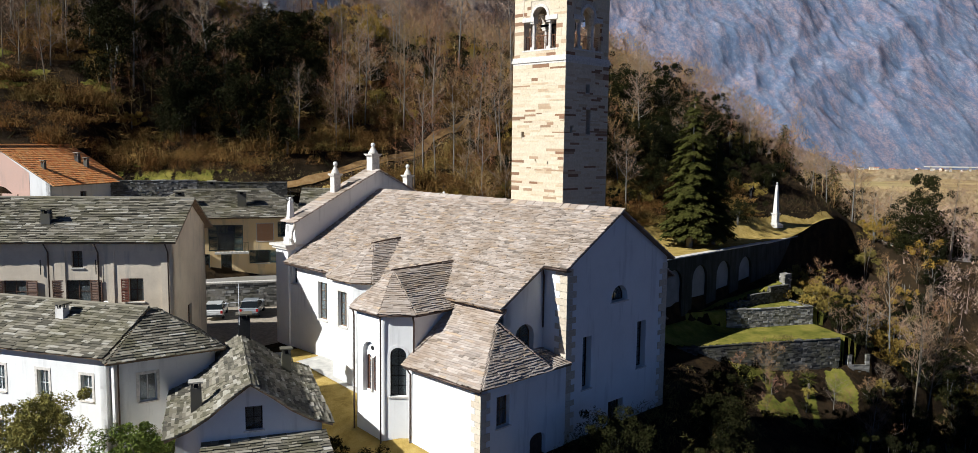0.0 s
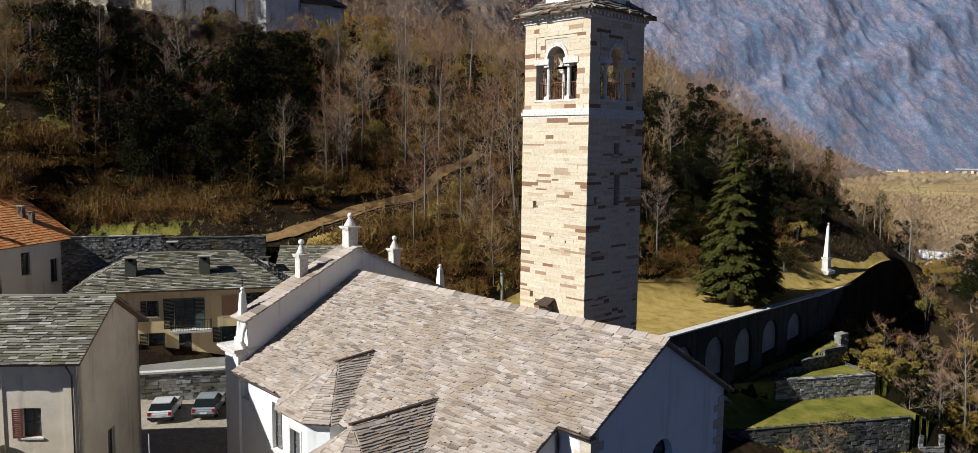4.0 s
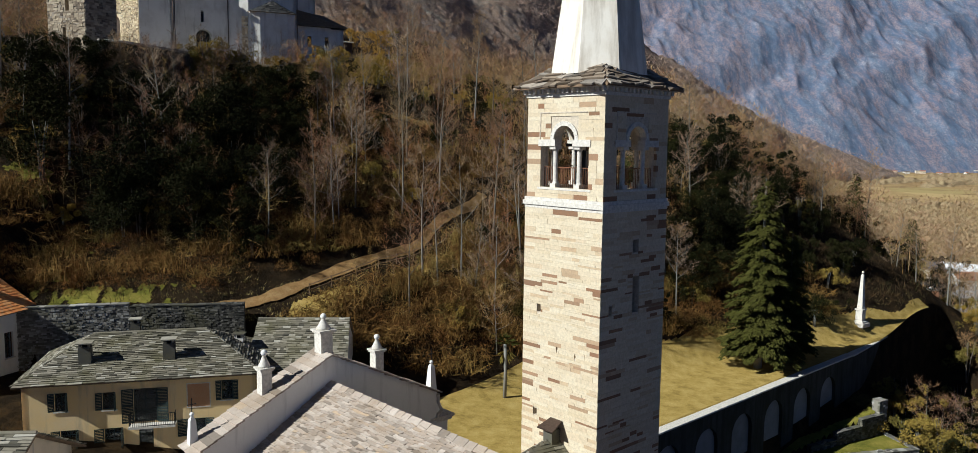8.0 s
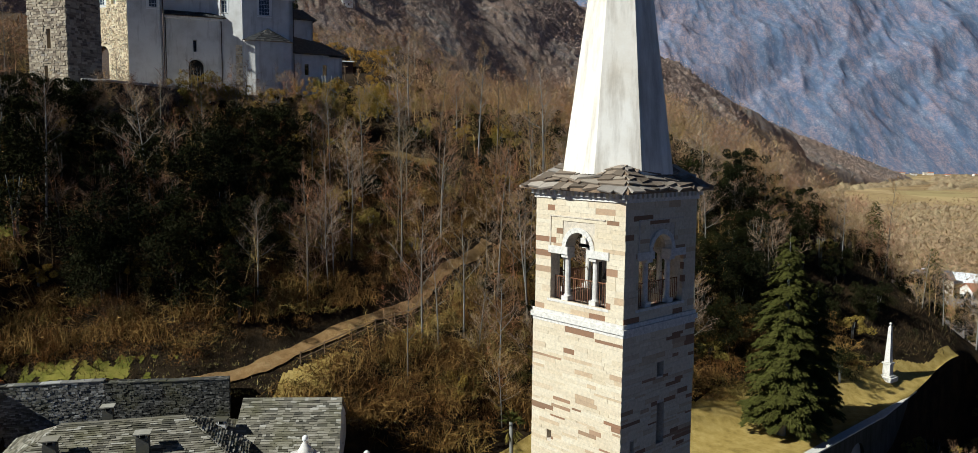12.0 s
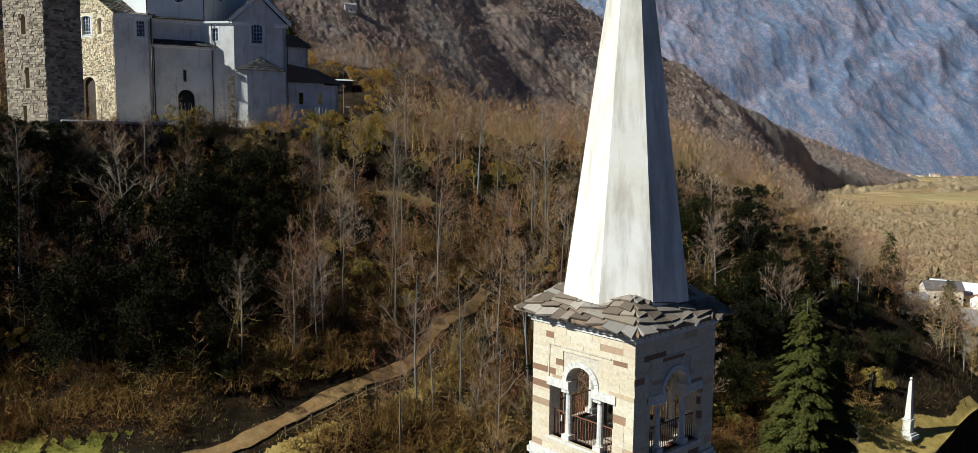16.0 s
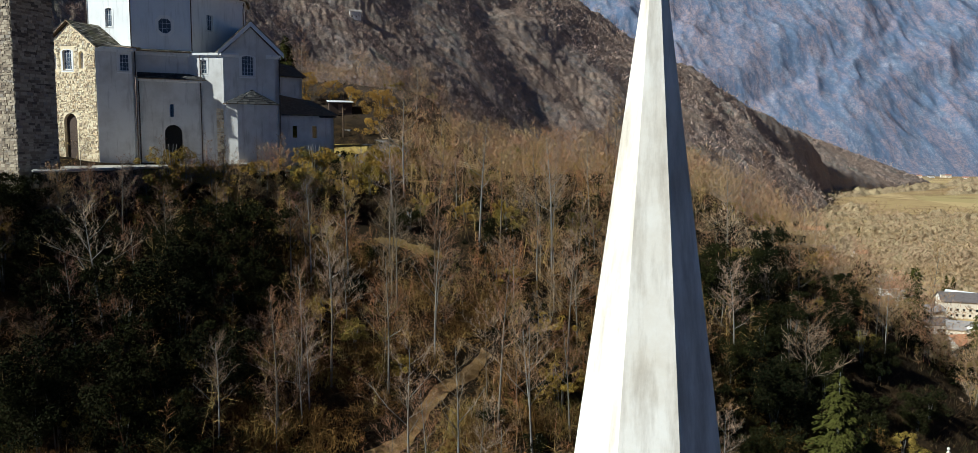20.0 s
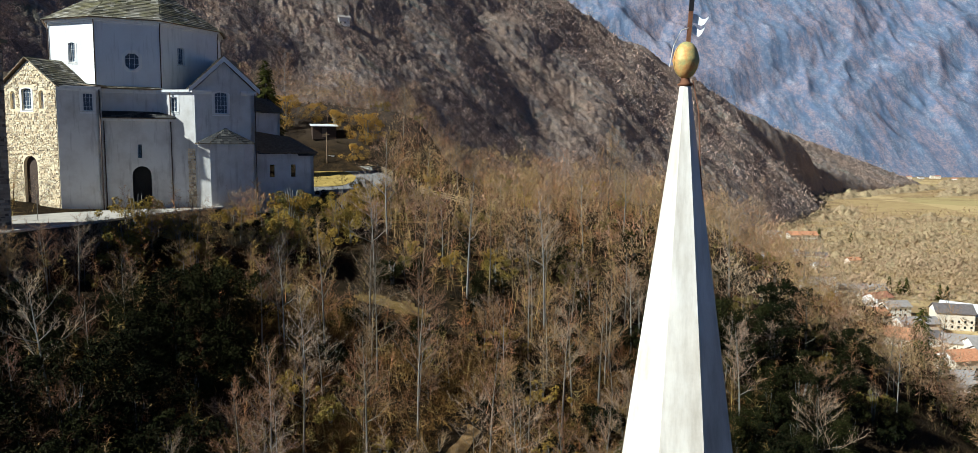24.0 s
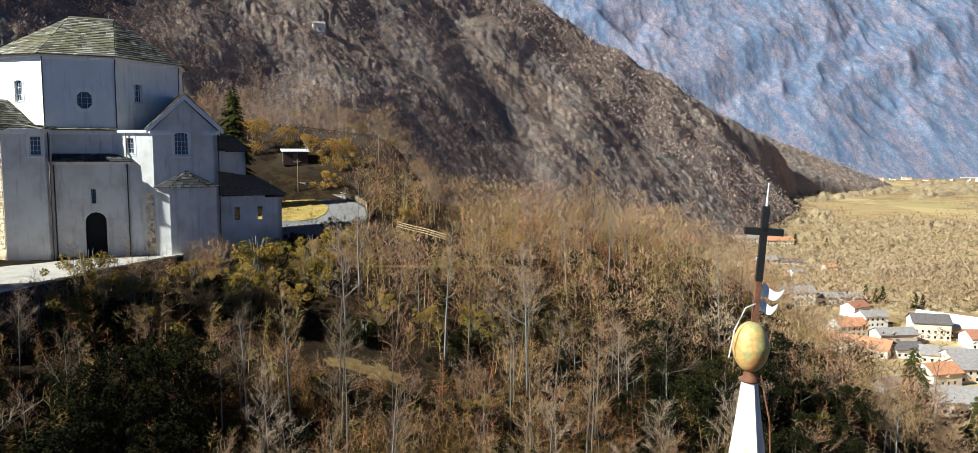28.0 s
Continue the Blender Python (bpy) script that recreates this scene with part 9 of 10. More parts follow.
for i in range(92):
    q = rf[18 + (i * 7) % 31]
    d = (rf[19 + (i * 7) % 31] - q).normalized()
    v = q + Vector((d.y, -d.x, 0)) * r.uniform(3.6, 16.0)
    if i % 5 < 2:
        place("yellow_bush", (None, YELB[i % 2][0]), v.x, v.y, r.uniform(0.7, 1.2), i, "golden leafy shrub below the lane's wall", "bush", "shrubs below the lane")
    elif i % 5 < 4:
        place("bare_tree", BARE[5 + i % 3], v.x, v.y, r.uniform(0.45, 0.75), i, "leafless shrub below the lane's wall", "tree", "shrubs below the lane")
    else:
        place("evergreen_bush", (None, IVYB[1][0]), v.x, v.y, r.uniform(0.5, 0.8), i, "dark evergreen shrub below the lane's wall", "bush", "shrubs below the lane")


# palms
def palm(x, y, h, label):
    rr = random.Random(int(x * 10 + y))
    z = h1(x, y)
    p = thing("palm_tree", pose(x, y, z), label, "palm")
    part("trunk", Geo().tube([(0, 0, -0.3), (0.05, 0, h * 0.5), (0, 0.05, h)], [0.17, 0.15, 0.16], 8), M_BARK, p, "", True)
    for dead in (False, True):
        seg = []
        for k in range(18 if not dead else 12):
            az_, el_ = rr.uniform(0, 6.28), rr.uniform(-0.1, 1.2) if not dead else rr.uniform(-1.3, -0.5)
            ln = rr.uniform(0.8, 1.1)
            d = Vector((math.cos(az_) * math.cos(el_), math.sin(az_) * math.cos(el_), math.sin(el_)))
            o = Vector((0, 0, h - (0.5 if dead else 0)))
            c = o + d * ln * 0.6
            seg.append((*o, *c, 0.02))
            s = d.cross(Vector((0, 0, 1))).normalized()
            for j in range(13):
                f = (j - 6) / 6
                e = c + (d * (1 - 0.35 * abs(f)) + s * f * 0.9).normalized() * ln * 0.75 + Vector((0, 0, -0.15))
                seg.append((*c, *e, 0.035))
        part("fronds" if not dead else "dead_fronds", needles("fronds", seg, M_YEL if dead else M_NEEDLE), None, p, "yellow dead fronds" if dead else "")


palm(0.3, 90.8, 5.0, "tall fan palm with yellow dead fronds under its crown")
palm(*church_xy(6.0, 27.0), 5.4, "green fan palm below the garden wall")
palm(*church_xy(16.6, 49.5), 2.2, "small fan palm with yellowed fronds on a terrace")
# trees near the white houses
for x, y, z, h, seed, w, n, mat, lab in ((-23.9, 40.0, 2.5, 4.6, 601, 3.3, 20000, M_OLIVE, "olive-green leafy tree before the white house"), (-18.2, 39.6, 2.5, 3.4, 602, 2.8, 16000, M_IVY2, "rounded bright green garden tree")):
    tr = thing("garden_tree", pose(x, y, z), lab, "tree", "garden trees")
    part("trunk", Geo().tube([(0, 0, -0.4), (0.08, 0.05, 3.2), (0, 0, 7.0)], [0.14, 0.11, 0.05], 7), M_BARK, tr, "", True)
    for k in range(4):
        a = k * 1.6
        part("limb", Geo().tube([(0.05, 0.05, 3.4 + 0.4 * k), (0.6 * math.cos(a), 0.6 * math.sin(a), 5.0 + 0.4 * k), (1.2 * math.cos(a), 1.2 * math.sin(a), 6.2 + 0.3 * k)], [0.07, 0.05, 0.02], 5), M_BARK, tr, "", True)
    part("crown", leafy(seed, h, w, n, mat, 70, 0.085)[0], None, tr).location.z = 9.2 - h if seed == 601 else 8.0 - h
hd = leafy(603, 1.6, 3.0, 2600, M_IVY, 16, 0.08)[0]
for i in range(5):
    x, y = church_xy(16.5 + i * 1.7, -15.8 - 0.1 * i)
    place("hedge_bush", (None, hd), x, y, 0.9, i, "dark green ivy hedge over a stone wall", "hedge", "garden hedge")



# ---- the far woods, the valley and the mountains ----
def crown_material(name, cols, cell, dk=0.5):
    m, nt, b = mat_base(name, 0.95, 0.0, 0.03)
    pos = geo_vec(nt)
    c = ramp(nt, noise_tex(nt, cell, 2, 0.5, pos), cols)
    big = noise_tex(nt, 0.006, 5, 0.6, pos)
    c = mixc(nt, ramp(nt, big, [(0.42, (0, 0, 0)), (0.62, (0.5, 0.5, 0.5))]), c, (0.42, 0.29, 0.20))
    isl = nt.nodes.new("ShaderNodeNewGeometry").outputs["Random Per Island"]
    c = mixc(nt, ramp(nt, isl, [(0.25, (0, 0, 0)), (1, (dk, dk, dk))]), c, (0.10, 0.07, 0.045))
    nt.links.new(c, b.inputs["Base Color"])
    return m


def fuzz(name, n, x0, x1, y0, y1, keep, size, mat, label, seed, tris=9, category="wood", wide=1.0):
    """Far woodland: every tree a loose crown of small slim pieces over a thin stem. x0, x1: share of the way ahead."""
    rs = np.random.RandomState(seed)
    if isinstance(keep, list):
        x, y = np.array([q[0] for q in keep]), np.array([q[1] for q in keep])
    else:
        y = y0 * (y1 / y0) ** rs.uniform(0, 1, n)
        x = rs.uniform(x0, x1, n) * y
        k = keep(x, y, rs)
        x, y = x[k], y[k]
    z = height(x, y)
    n = len(x)
    hgt = size * rs.uniform(0.55, 1.25, n)
    T = tris
    hh = np.repeat(hgt, T)
    v = rs.normal(size=(n * T, 3))
    v /= np.linalg.norm(v, axis=1, keepdims=True) + 1e-9
    v *= rs.uniform(0.62, 1.0, n * T)[:, None]
    v[:, 2] = np.where(v[:, 2] < -0.35, -v[:, 2], v[:, 2])
    wd = np.repeat(rs.uniform(0.26, 0.42, n), T)
    cx, cy = np.repeat(x, T) + v[:, 0] * hh * wd, np.repeat(y, T) + v[:, 1] * hh * wd
    cz = np.repeat(z, T) + hh * (0.46 + 0.42 * v[:, 2])
    cz[::T] = z + 0.02 * hgt
    cx[::T], cy[::T] = x, y
    ang = rs.uniform(0, 6.28, n * T)
    q = min(1.0, 3.2 / math.sqrt(T))
    w = hh * rs.uniform(0.018, 0.045, n * T) * q * wide
    ln = hh * rs.uniform(0.12, 0.28, n * T) * (0.25 + 0.75 * q)
    w[::T], ln[::T] = hgt * 0.005, hgt * 0.6
    ox, oy = np.cos(ang) * w, np.sin(ang) * w
    lx, ly = v[:, 0] * ln * 0.7 + rs.normal(size=n * T) * ln * 0.55, v[:, 1] * ln * 0.7 + rs.normal(size=n * T) * ln * 0.55
    up_ = rs.uniform(-0.35, 1.0, n * T)
    up_[::T] = 1.0
    lx[::T] *= 0.1
    ly[::T] *= 0.1
    V = np.stack([np.stack([cx - ox, cy - oy, cz], 1), np.stack([cx + ox, cy + oy, cz], 1), np.stack([cx + lx, cy + ly, cz + ln * up_], 1)], 1).reshape(-1, 3)
    return tagged(new(name, raw(name, V, np.arange(3 * n * T).reshape(-1, 3), mat)), label, category, kind="stuff")


def lattice(x, y, seed):
    """Smooth noise on a square lattice, from 0 to 1."""
    xi, yi = np.floor(x).astype(np.int64), np.floor(y).astype(np.int64)
    u, v = x - xi, y - yi
    u, v = u * u * (3 - 2 * u), v * v * (3 - 2 * v)

    def corner(i, j):
        k = (i * 374761393 + j * 668265263 + seed * 1442695041) & 0x7FFFFFFF
        k = ((k ^ (k >> 13)) * 1274126177) & 0x7FFFFFFF
        return ((k ^ (k >> 16)) & 0xFFFF) / 65535.0

    return (corner(xi, yi) * (1 - u) + corner(xi + 1, yi) * u) * (1 - v) + (corner(xi, yi + 1) * (1 - u) + corner(xi + 1, yi + 1) * u) * v


def canopy(name, nx, ny, x0, x1, y0, y1, cover, tall, cell, mat, label, seed):
    """The closed roof of a far wood: crown beside crown, sinking into the ground where the cover ends. x0, x1: share of the way ahead."""
    u, v = np.meshgrid(np.linspace(x0, x1, nx), np.linspace(0, 1, ny))
    gx_, gy_ = np.meshgrid(np.arange(nx) / cell, np.arange(ny) / cell)
    y = y0 * (y1 / y0) ** v
    x = u * y
    c = np.clip(cover(x, y), 0, 1)
    wob = 0.9 * (lattice(gx_ / 2.2, gy_ / 2.2, seed + 3) - 0.5)
    big = np.abs(2 * lattice(gx_ + wob, gy_ - wob, seed) - 1)
    small = np.abs(2 * lattice(2.1 * (0.8 * gx_ + 0.6 * gy_), 2.1 * (0.8 * gy_ - 0.6 * gx_), seed + 1) - 1)
    z = height(x, y) + c * tall * np.clip(y / 600, 0.8, 2.2) * (0.15 + 0.7 * big + 0.35 * small) * (0.85 + 0.35 * wave(x, y, seed, 55)) - (1 - c) * 1.2
    i = np.arange(x.size).reshape(x.shape)
    f = np.stack([i[:-1, :-1], i[:-1, 1:], i[1:, 1:], i[1:, :-1]], -1)
    f = f[(c[:-1, :-1] > 0) | (c[1:, 1:] > 0) | (c[:-1, 1:] > 0) | (c[1:, :-1] > 0)]
    me = raw(name, np.stack([x, y, z], -1).reshape(-1, 3), f.reshape(-1, 4), mat)
    me.polygons.foreach_set("use_smooth", [True] * len(me.polygons))
    return tagged(new(name, me), label, "wood", kind="stuff")


def canopy_material(name, cols, cell, warm):
    m, nt, b = mat_base(name, 0.95, 0.0, 0.03)
    pos = geo_vec(nt)
    fine_ = noise_tex(nt, 0.7, 6, 0.75, pos)
    c = ramp(nt, noise_tex(nt, cell, 3, 0.5, pos), cols)
    big = noise_tex(nt, 0.008, 4, 0.6, pos)
    c = mixc(nt, ramp(nt, big, [(0.46, (0, 0, 0)), (0.60, (0.6, 0.6, 0.6))]), c, warm)
    c = mixc(nt, ramp(nt, fine_, [(0.40, (0.6, 0.6, 0.6)), (0.58, (0, 0, 0))]), c, tuple(q * 0.4 for q in cols[0][1]))
    nt.links.new(c, b.inputs["Base Color"])
    bump(nt, b, fine_, 0.7, 1.6)
    return m


M_FARCANOPY = canopy_material("far_wood_crowns", [(0.34, (0.2333, 0.1877, 0.1609)), (0.44, (0.3834, 0.3029, 0.2371)), (0.50, (0.2999, 0.2578, 0.2371)), (0.56, (0.4003, 0.2934, 0.2117)), (0.64, (0.3506, 0.3208, 0.2795)), (0.72, (0.2007, 0.1960, 0.1354))], 0.03, (0.4342, 0.3029, 0.2117))
M_VALCANOPY = canopy_material("valley_wood_crowns", [(0.34, (0.320, 0.245, 0.137)), (0.46, (0.440, 0.343, 0.196)), (0.55, (0.380, 0.284, 0.167)), (0.66, (0.480, 0.392, 0.216))], 0.02, (0.500, 0.392, 0.216))
M_FARWOOD = crown_material("far_bare_crowns", [(0.30, (0.282, 0.214, 0.190)), (0.38, (0.451, 0.333, 0.269)), (0.45, (0.338, 0.253, 0.222)), (0.50, (0.468, 0.325, 0.238)), (0.55, (0.379, 0.309, 0.293)), (0.61, (0.484, 0.301, 0.214)), (0.68, (0.532, 0.436, 0.356)), (0.75, (0.137, 0.135, 0.079))], 0.10, 0.35)
M_NEARWOOD = crown_material("bare_crowns", [(0.34, (0.1802, 0.1089, 0.0560)), (0.41, (0.4452, 0.1980, 0.0880)), (0.46, (0.2862, 0.1881, 0.1040)), (0.51, (0.4664, 0.2871, 0.0880)), (0.56, (0.3498, 0.2772, 0.1040)), (0.61, (0.4452, 0.1881, 0.0880)), (0.67, (0.4240, 0.3366, 0.2000))], 0.07)
fuzz("upper_wood", 0, 0, 0, 0, 0, REST, 9.5, M_NEARWOOD, "dense leafless golden-brown wood on the upper slope", 4, 460)


def on_flank(x, y, rs):
    return (height(x, y) > -37) & ((y > 258) | (x < -0.62 * (y - 8) - 6) | (x > 0.60 * y))


fuzz("upper_woodland", 4300, -0.85, 0.62, 185, 400, on_flank, 9.5, M_FARWOOD, "bare brown woodland on the upper slope", 6, 170, wide=1.35)
fuzz("flank_woodland", 23000, -0.85, 0.62, 400, 1000, on_flank, 10.0, M_FARWOOD, "bare reddish-brown woodland on the mountain flank", 5, 34, wide=0.9)


def flank_cover(x, y):
    return np.minimum((height(x, y) + 37.5) / 3.0, (y - 255) / 40)


canopy("flank_canopy", 760, 860, -0.85, 0.62, 262, 2700, flank_cover, 3.1, 4.0, M_FARCANOPY, "reddish-brown leafless woodland covering the mountain flank", 25)
fuzz("ridge_woodland", 40000, -0.80, 0.62, 950, 2600, on_flank, 15.0, M_FARWOOD, "bare grey-brown woodland towards the ridge", 7, 7, wide=1.3)


def field_material():
    m, nt, b = mat_base("valley_fields", 0.95, 0.0, 0.03)
    p = geo_vec(nt)
    vor = nt.nodes.new("ShaderNodeTexVoronoi")
    vor.inputs["Scale"].default_value = 0.006
    mp = nt.nodes.new("ShaderNodeMapping")
    mp.inputs["Scale"].default_value = (1.0, 0.45, 1.0)
    nt.links.new(p, mp.inputs[0])
    nt.links.new(mp.outputs[0], vor.inputs["Vector"])
    sep = nt.nodes.new("ShaderNodeSeparateColor")
    nt.links.new(vor.outputs["Color"], sep.inputs[0])
    c = ramp(nt, sep.outputs[0], [(0.0, (0.3440, 0.2449, 0.1118)), (0.35, (0.4730, 0.3555, 0.1634)), (0.6, (0.3096, 0.2212, 0.1032)), (0.8, (0.3956, 0.3160, 0.1376)), (1.0, (0.5160, 0.3792, 0.1892))])
    n = noise_tex(nt, 0.012, 8, 0.7, p)
    c = mixc(nt, ramp(nt, n, [(0.46, (0, 0, 0)), (0.58, (0.8, 0.8, 0.8))]), c, (0.24, 0.16, 0.08))
    nt.links.new(c, b.inputs["Base Color"])
    return m


M_FIELD = field_material()
fx, fy = np.meshgrid(np.linspace(60, 2600, 50), np.linspace(60, 3000, 70))
fi = np.arange(fx.size).reshape(fx.shape)
ff = np.stack([fi[:-1, :-1], fi[:-1, 1:], fi[1:, 1:], fi[1:, :-1]], -1).reshape(-1, 4)
tagged(new("valley_floor", raw("valley_floor", np.stack([fx, fy, 0 * fx - 39.2], -1).reshape(-1, 3), ff, M_FIELD)), "ochre winter meadows on the flat valley floor", "fields", kind="structure")


def floor_w(x, y):
    return wave(x, y, 91, 420) * np.clip((1500 - y) / 560, 0.35, 1) + wave(x, y, 92, 130) * 0.7 + np.clip((940 - y) / 260, 0.3, 1.3)


def floor_cover(x, y):
    return np.minimum(4 * (floor_w(x, y) - 0.05), np.where((x < valley_edge(y) + 110) & (y > 240) & (y < 530), 0, (-37.0 - height(x, y)) / 0.5))


def on_floor(x, y, rs):
    w = floor_w(x, y)
    return (height(x, y) < -37.5) & (w + 0.35 * rs.uniform(-1, 1, len(x)) > 0.1) & ~((x < valley_edge(y) + 110) & (y > 250) & (y < 530) & (rs.uniform(0, 1, len(x)) < 0.95))


M_FLOORWOOD = crown_material("valley_bare_crowns", [(0.34, (0.263, 0.185, 0.100)), (0.46, (0.359, 0.259, 0.133)), (0.55, (0.310, 0.210, 0.116)), (0.66, (0.405, 0.314, 0.166))], 0.09, 0.25)
fuzz("valley_wood", 20000, 0.1, 0.95, 300, 1000, on_floor, 13.0, M_FLOORWOOD, "pale brown leafless woodland on the valley floor", 8, 12, wide=1.2)
canopy("valley_canopy", 420, 560, 0.1, 0.95, 290, 2350, floor_cover, 6.0, 5.0, M_VALCANOPY, "pale olive-brown leafless woodland of the valley floor", 28)
fuzz("meadow_trees", 30000, 0.1, 0.8, 1000, 2350, on_floor, 14.0, M_FLOORWOOD, "rows of leafless trees on the far meadows", 18, 4, wide=1.5)


def on_side(x, y, rs):
    return (height(x, y) > -38.5) & (x > 0.55 * y)


fuzz("slope_wood", 4200, 0.3, 0.9, 110, 420, on_side, 8.0, M_FARWOOD, "bare trees on the slope above the village", 9, 90)


# mountains across the valley
def shifted(nt, vec, by):
    q = nt.nodes.new("ShaderNodeVectorMath")
    q.inputs[1].default_value = by
    nt.links.new(vec, q.inputs[0])
    return q.outputs[0]


# Blue of the distant haze is mixed into the rock colours.
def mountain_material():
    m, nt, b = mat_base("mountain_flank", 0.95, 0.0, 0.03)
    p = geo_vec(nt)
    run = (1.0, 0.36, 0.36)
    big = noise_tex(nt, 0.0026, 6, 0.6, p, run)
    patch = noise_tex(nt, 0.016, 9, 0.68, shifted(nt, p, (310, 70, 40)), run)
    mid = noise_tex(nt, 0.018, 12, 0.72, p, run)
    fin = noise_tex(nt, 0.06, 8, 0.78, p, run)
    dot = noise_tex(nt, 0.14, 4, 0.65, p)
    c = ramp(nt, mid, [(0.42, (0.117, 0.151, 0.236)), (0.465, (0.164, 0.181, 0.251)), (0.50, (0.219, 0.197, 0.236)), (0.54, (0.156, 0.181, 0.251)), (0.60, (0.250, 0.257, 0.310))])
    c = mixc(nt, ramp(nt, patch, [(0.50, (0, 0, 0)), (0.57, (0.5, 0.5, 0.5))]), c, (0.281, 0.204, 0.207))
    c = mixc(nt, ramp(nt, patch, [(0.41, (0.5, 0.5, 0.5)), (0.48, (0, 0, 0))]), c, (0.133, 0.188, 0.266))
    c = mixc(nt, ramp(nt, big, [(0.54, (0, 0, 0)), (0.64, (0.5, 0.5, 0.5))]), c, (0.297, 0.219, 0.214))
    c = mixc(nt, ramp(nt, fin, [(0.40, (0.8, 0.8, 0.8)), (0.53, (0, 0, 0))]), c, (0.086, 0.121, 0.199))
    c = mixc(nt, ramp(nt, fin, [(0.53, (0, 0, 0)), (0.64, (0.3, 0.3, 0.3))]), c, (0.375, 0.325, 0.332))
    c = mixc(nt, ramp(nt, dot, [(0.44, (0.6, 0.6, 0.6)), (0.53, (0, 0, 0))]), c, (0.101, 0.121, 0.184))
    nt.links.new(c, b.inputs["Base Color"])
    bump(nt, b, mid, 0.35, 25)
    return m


def ridged(x, y, seed, scale, octs=6, gain=0.5):
    """Sharp crests and rounded hollows."""
    z, amp, wt = 0 * x, 1.0, 1.0
    for k in range(octs):
        th = 0.7 + 1.3 * k
        f = scale / 2.03 ** k
        n = 1 - np.abs(2 * lattice((x * np.cos(th) - y * np.sin(th)) / f, (x * np.sin(th) + y * np.cos(th)) / f, seed + k) - 1)
        n = n * n
        z = z + amp * n * wt
        wt = np.clip(n * 1.6, 0.25, 1)
        amp *= gain
    return z


def saw(c, steep=0.3):
    """Spur after spur: a long rise and a short steep fall."""
    u = c - np.floor(c)
    return np.where(u < 1 - steep, u / (1 - steep), (1 - u) / steep)


mx, my = np.meshgrid(np.linspace(-900, 4300, 640), np.linspace(2350, 4700, 300))
foot = 2500 + 0.10 * (mx - 900)
dd = np.clip(my - foot, -200, 3000)
mz = -60 + 0.74 * np.clip(dd, 0, 3000) + 0.09 * np.clip(dd - 900, 0, 3000)
warp = 150 * (lattice(mx / 420, my / 420, 5) - 0.5) + 60 * (lattice(mx / 150, my / 150, 6) - 0.5)
spur_m = 42 * saw((mx - 1.15 * my + warp * 2.0) / 640, 0.30) + 12 * saw((mx - 0.9 * my + warp * 2.6) / 310, 0.35)
mz = mz + np.clip(dd / 450, 0, 1) * (spur_m - 25 + 20 * ridged(mx + warp, 0.5 * my + 0.4 * warp, 31, 230, 5, 0.64) - 20)
mi = np.arange(mx.size).reshape(mx.shape)
mf = np.stack([mi[:-1, :-1], mi[:-1, 1:], mi[1:, 1:], mi[1:, :-1]], -1).reshape(-1, 4)
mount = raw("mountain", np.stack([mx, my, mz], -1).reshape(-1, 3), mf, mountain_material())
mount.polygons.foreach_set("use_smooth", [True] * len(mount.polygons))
tagged(new("mountain", mount), "steep rocky mountain wall across the valley, coloured blue for distance haze", "mountain", kind="structure")

# the village in the valley
rv = random.Random(8)
VW = [plain("village_wall", c, 0.9, 0, 0.12) for c in ((0.72, 0.70, 0.66), (0.66, 0.58, 0.46), (0.6, 0.5, 0.4))]
VR = [plain("village_roof", c, 0.85, 0, 0.3, 0.8) for c in ((0.52, 0.24, 0.12), (0.30, 0.27, 0.25), (0.38, 0.17, 0.10), (0.14, 0.12, 0.115), (0.75, 0.76, 0.78))]


def village_house(x, y, rot, l, w, h, label, z=-39.0, roof_m=None):
    hs = thing("village_house", pose(x, y, z, 0, 0, rot), label, "house", "village houses in the valley")
    part("wall", Geo().box(-l, l, -w, w, -1, h), rv.choice(VW), hs)
    rm = roof_m or rv.choice(VR[:4])
    o = 0.7
    e = h + 0.3
    g = Geo()
    rz_ = h + w * 0.55
    for s in (-1, 1):
        g.slab([(-l - o, s * (w + o), h - 0.1), (l + o, s * (w + o), h - 0.1), (l + o, 0, rz_), (-l - o, 0, rz_)], (0, 0, 0.22))
    part("roof", g, rm, hs)
    for s in (-1, 1):
        part("gable", Geo().slab([(s * l, -w, h), (s * l, w, h), (s * l, 0, rz_ - 0.1)], (-s * 0.2, 0, 0)), VW[0], hs)
    for fl in range(int(h // 2.9)):
        for k in range(int(l * 2 / 3)):
            x0 = -l + 1.0 + k * 3.0
            if x0 + 1.1 > l:
                continue
            part("window", Geo().box(x0, x0 + 1.1, -w - 0.02, -w + 0.1, 0.9 + fl * 2.9, 2.2 + fl * 2.9), M_CGLASS, hs)
    return hs


GREY_V = VR[1]
# far cluster below the flank
for x, y, rot, l, w, h, k in ((244, 861, 8, 13, 5, 6, 1), (274, 848, 5, 14, 6, 6, 0), (199, 702, 20, 6, 5, 4, 0), (217, 709, 10, 8, 5, 6, 1), (238, 710, -8, 10, 5, 4, 3), (262, 690, 10, 5, 4, 3.5, 0), (225, 660, 25, 6, 4, 3.6, 1)):
    village_house(x, y, rot, l, w, h, "white house with a reddish roof at the valley's edge", roof_m=VR[k])
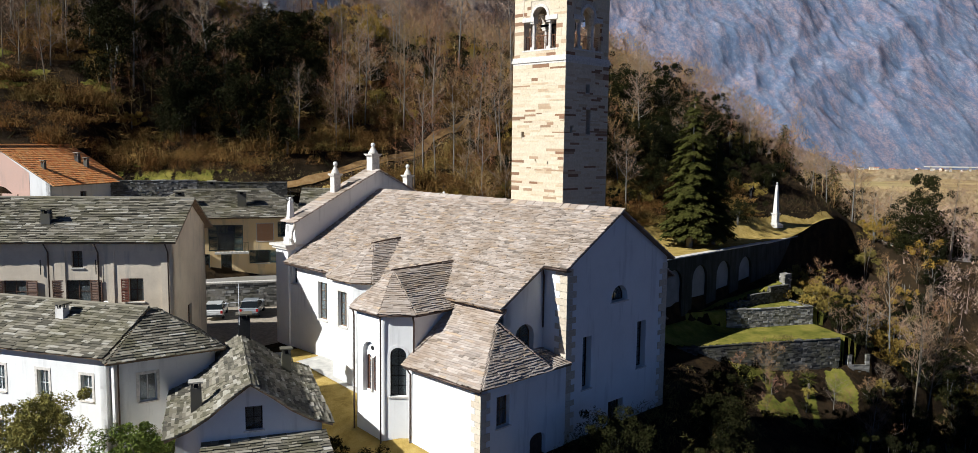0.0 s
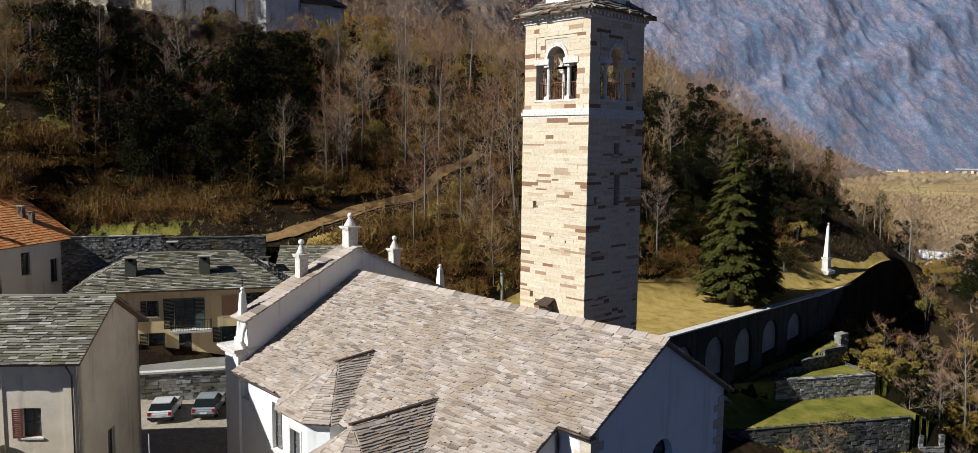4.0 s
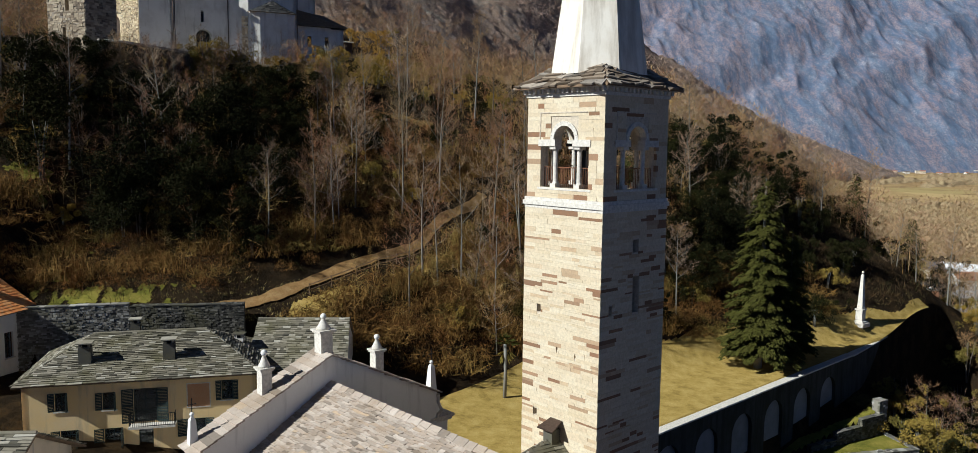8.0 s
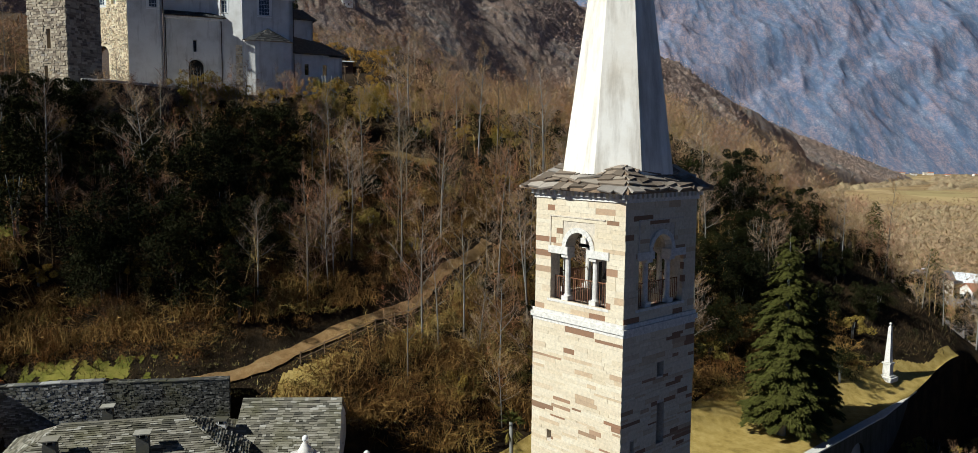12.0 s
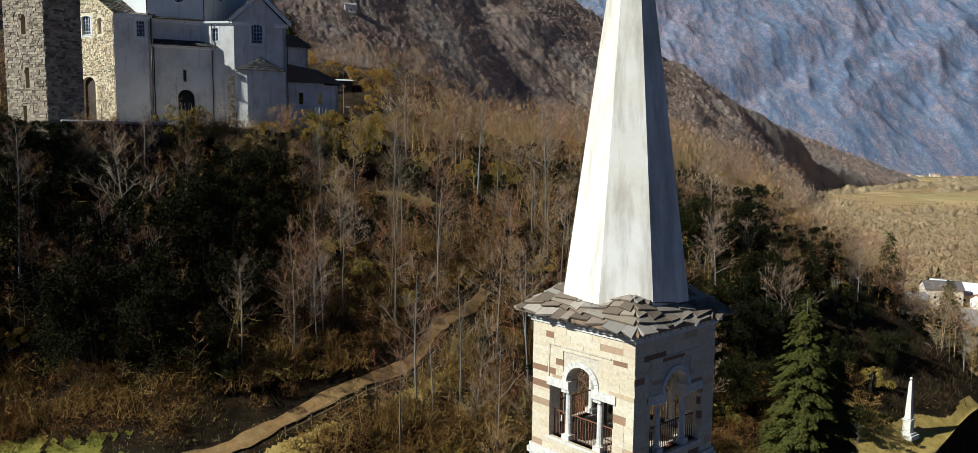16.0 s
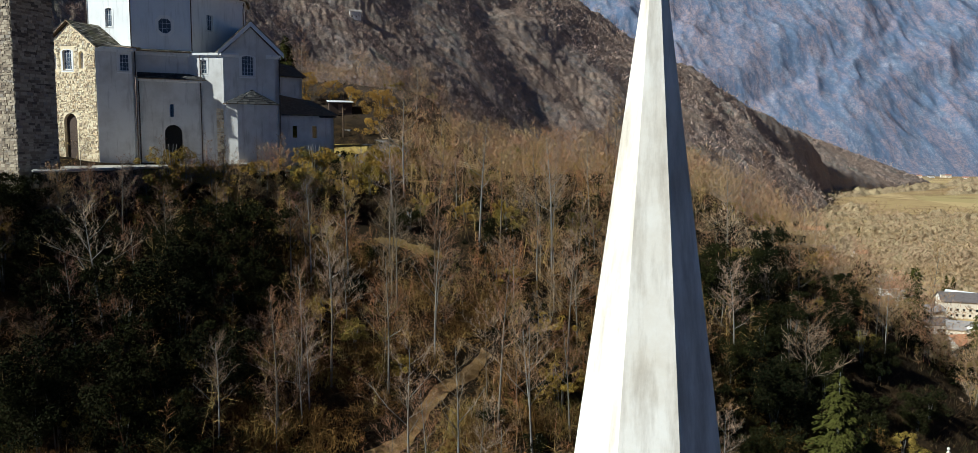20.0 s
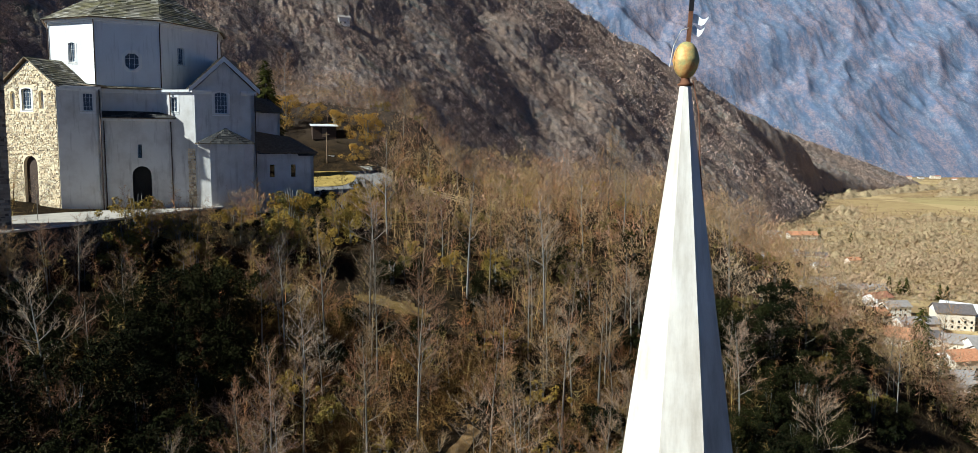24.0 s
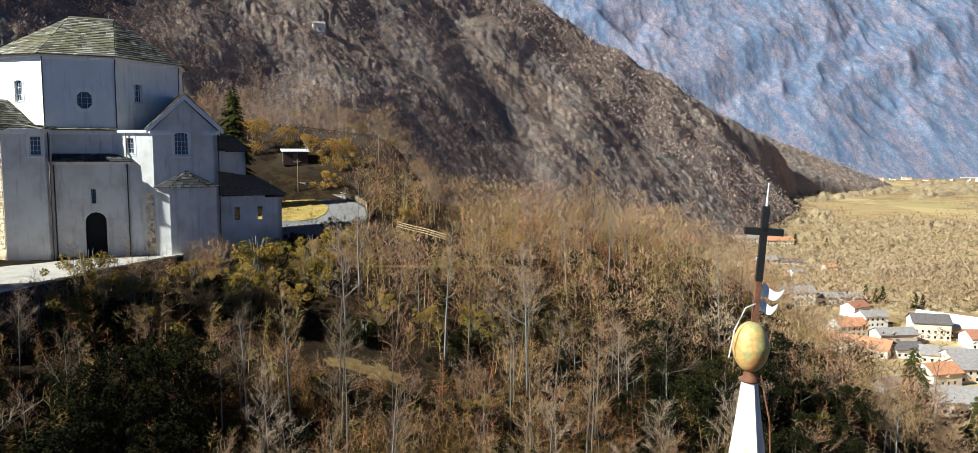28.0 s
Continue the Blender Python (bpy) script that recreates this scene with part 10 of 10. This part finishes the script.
# the village at the foot of the slope
for x, y, rot, l, w, h, k in ((183, 548, 5, 11, 6, 9, 1), (212, 556, 3, 17, 5, 4.2, 1), (209, 520, 30, 7, 5, 5.5, 2), (183, 469, 12, 8, 6, 6, 0), (206, 492, 10, 7, 5, 6, 1), (172, 436, -38, 17, 7, 4, 0), (199, 452, 8, 10, 5, 5.5, 1)):
    village_house(x, y, rot, l, w, h, "pale village house with a low tiled roof", roof_m=VR[k])
for x, y, rot, l, w, h, k in ((193, 428, 5, 7, 5, 4, 3), (224, 466, -12, 9, 7, 8.7, 3), (205, 418, -20, 9, 6, 4, 1), (212, 409, 0, 10, 6, 5, 1), (185, 384, 14, 7, 6, 5.6, 0), (203, 390, 4, 9, 6, 6, 1), (174, 349, -8, 12, 8, 5, 1), (158, 372, 20, 5, 4, 3.5, 1)):
    village_house(x, y, rot, l, w, h, "white village house with a grey roof", roof_m=VR[k])
for x, y, rot, l, w, h, k in ((244, 476, -42, 19, 9, 5, 4), (240, 446, 0, 8, 6, 5.6, 2), (262, 470, 10, 9, 6, 6, 0), (250, 420, -15, 9, 6, 5.6, 3), (232, 392, 12, 10, 6, 6, 1), (225, 362, -10, 9, 6, 6, 0)):
    village_house(x, y, rot, l, w, h, "large pale building on the valley floor", roof_m=VR[k])
for _ in range(26):
    x, y = rv.uniform(1050, 1900), rv.uniform(2250, 2480)
    village_house(x, y, rv.uniform(-40, 40), rv.uniform(5, 9), rv.uniform(4, 5), rv.choice((5, 7)), "far white house at the mountain's foot")
viad = thing("viaduct", pose(1650, 2150, -40, 0, 0, -12), "long pale road viaduct across the valley floor", "bridge")
part("deck", Geo().box(-420, 420, -6, 6, 16, 19.5), M_CONC, viad)
for i in range(17):
    part("pier", Geo().box(-405 + i * 50, -400 + i * 50, -3, 3, -2, 16), M_CONC, viad)
h = village_house(-135, 615, 20, 4.0, 3.2, 5.0, "lone white house in the woods of the flank", h1(-135, 615), GREY_V)
for x, y, s, k in ((150, 330, 1.5, 0), (292, 850, 0.9, 0), (318, 836, 0.7, 0), (233, 560, 0.8, 0), (238, 556, 0.7, 0), (243, 558, 0.8, 0), (215, 480, 0.5, 1), (255, 540, 0.7, 0), (262, 545, 0.6, 0), (230, 430, 0.4, 1), (190, 500, 0.5, 1)):
    if k:
        place("yellow_bush", (None, YELB[0][0]), x, y, s * 2, y, "bright yellow garden bush between village houses", "bush", "village bushes", z=-39.2)
    else:
        place("spruce", SPR[1], x, y, s, y, "dark conifer by the village houses", "tree", "village conifers", z=-39.2)


# ---- single stones and slabs, last ----
NAVE_Q.sort(key=lambda q: -q[0][2])
piece_objects("slab", NAVE_Q[:300], M_SLAB_ONE, church, 300)
part("roof_slabs", boxes_mesh("roof_slabs", NAVE_Q[300:], M_SLAB), None, church, kind="stuff")
piece_objects("roof_slab", tq, M_TROOF, tower, 400)
bel_front.sort(key=lambda q: -q[0][2])
piece_objects("stone", bel_front[:300], M_TOWER_ONE, tower, 300)
part("belfry_lower_stones", boxes_mesh("belfry_lower_stones", bel_front[300:], M_TOWER) if bel_front[300:] else Geo().box(0, 0.01, 0, 0.01, 20, 20.01), M_TOWER, tower, kind="stuff")
piece_objects("stone", STONE_U[:300], M_RUBBLE_ONE, sanct, 300)
part("gable_stones", boxes_mesh("gable_stones", STONE_U[300:], M_RUBBLE), None, sanct, kind="stuff")
piece_objects("stone", RQ[:280], M_RTOW_ONE, ruin, 280)
part("front_stones", boxes_mesh("front_stones", RQ[280:], M_RTOW), None, ruin, kind="stuff")
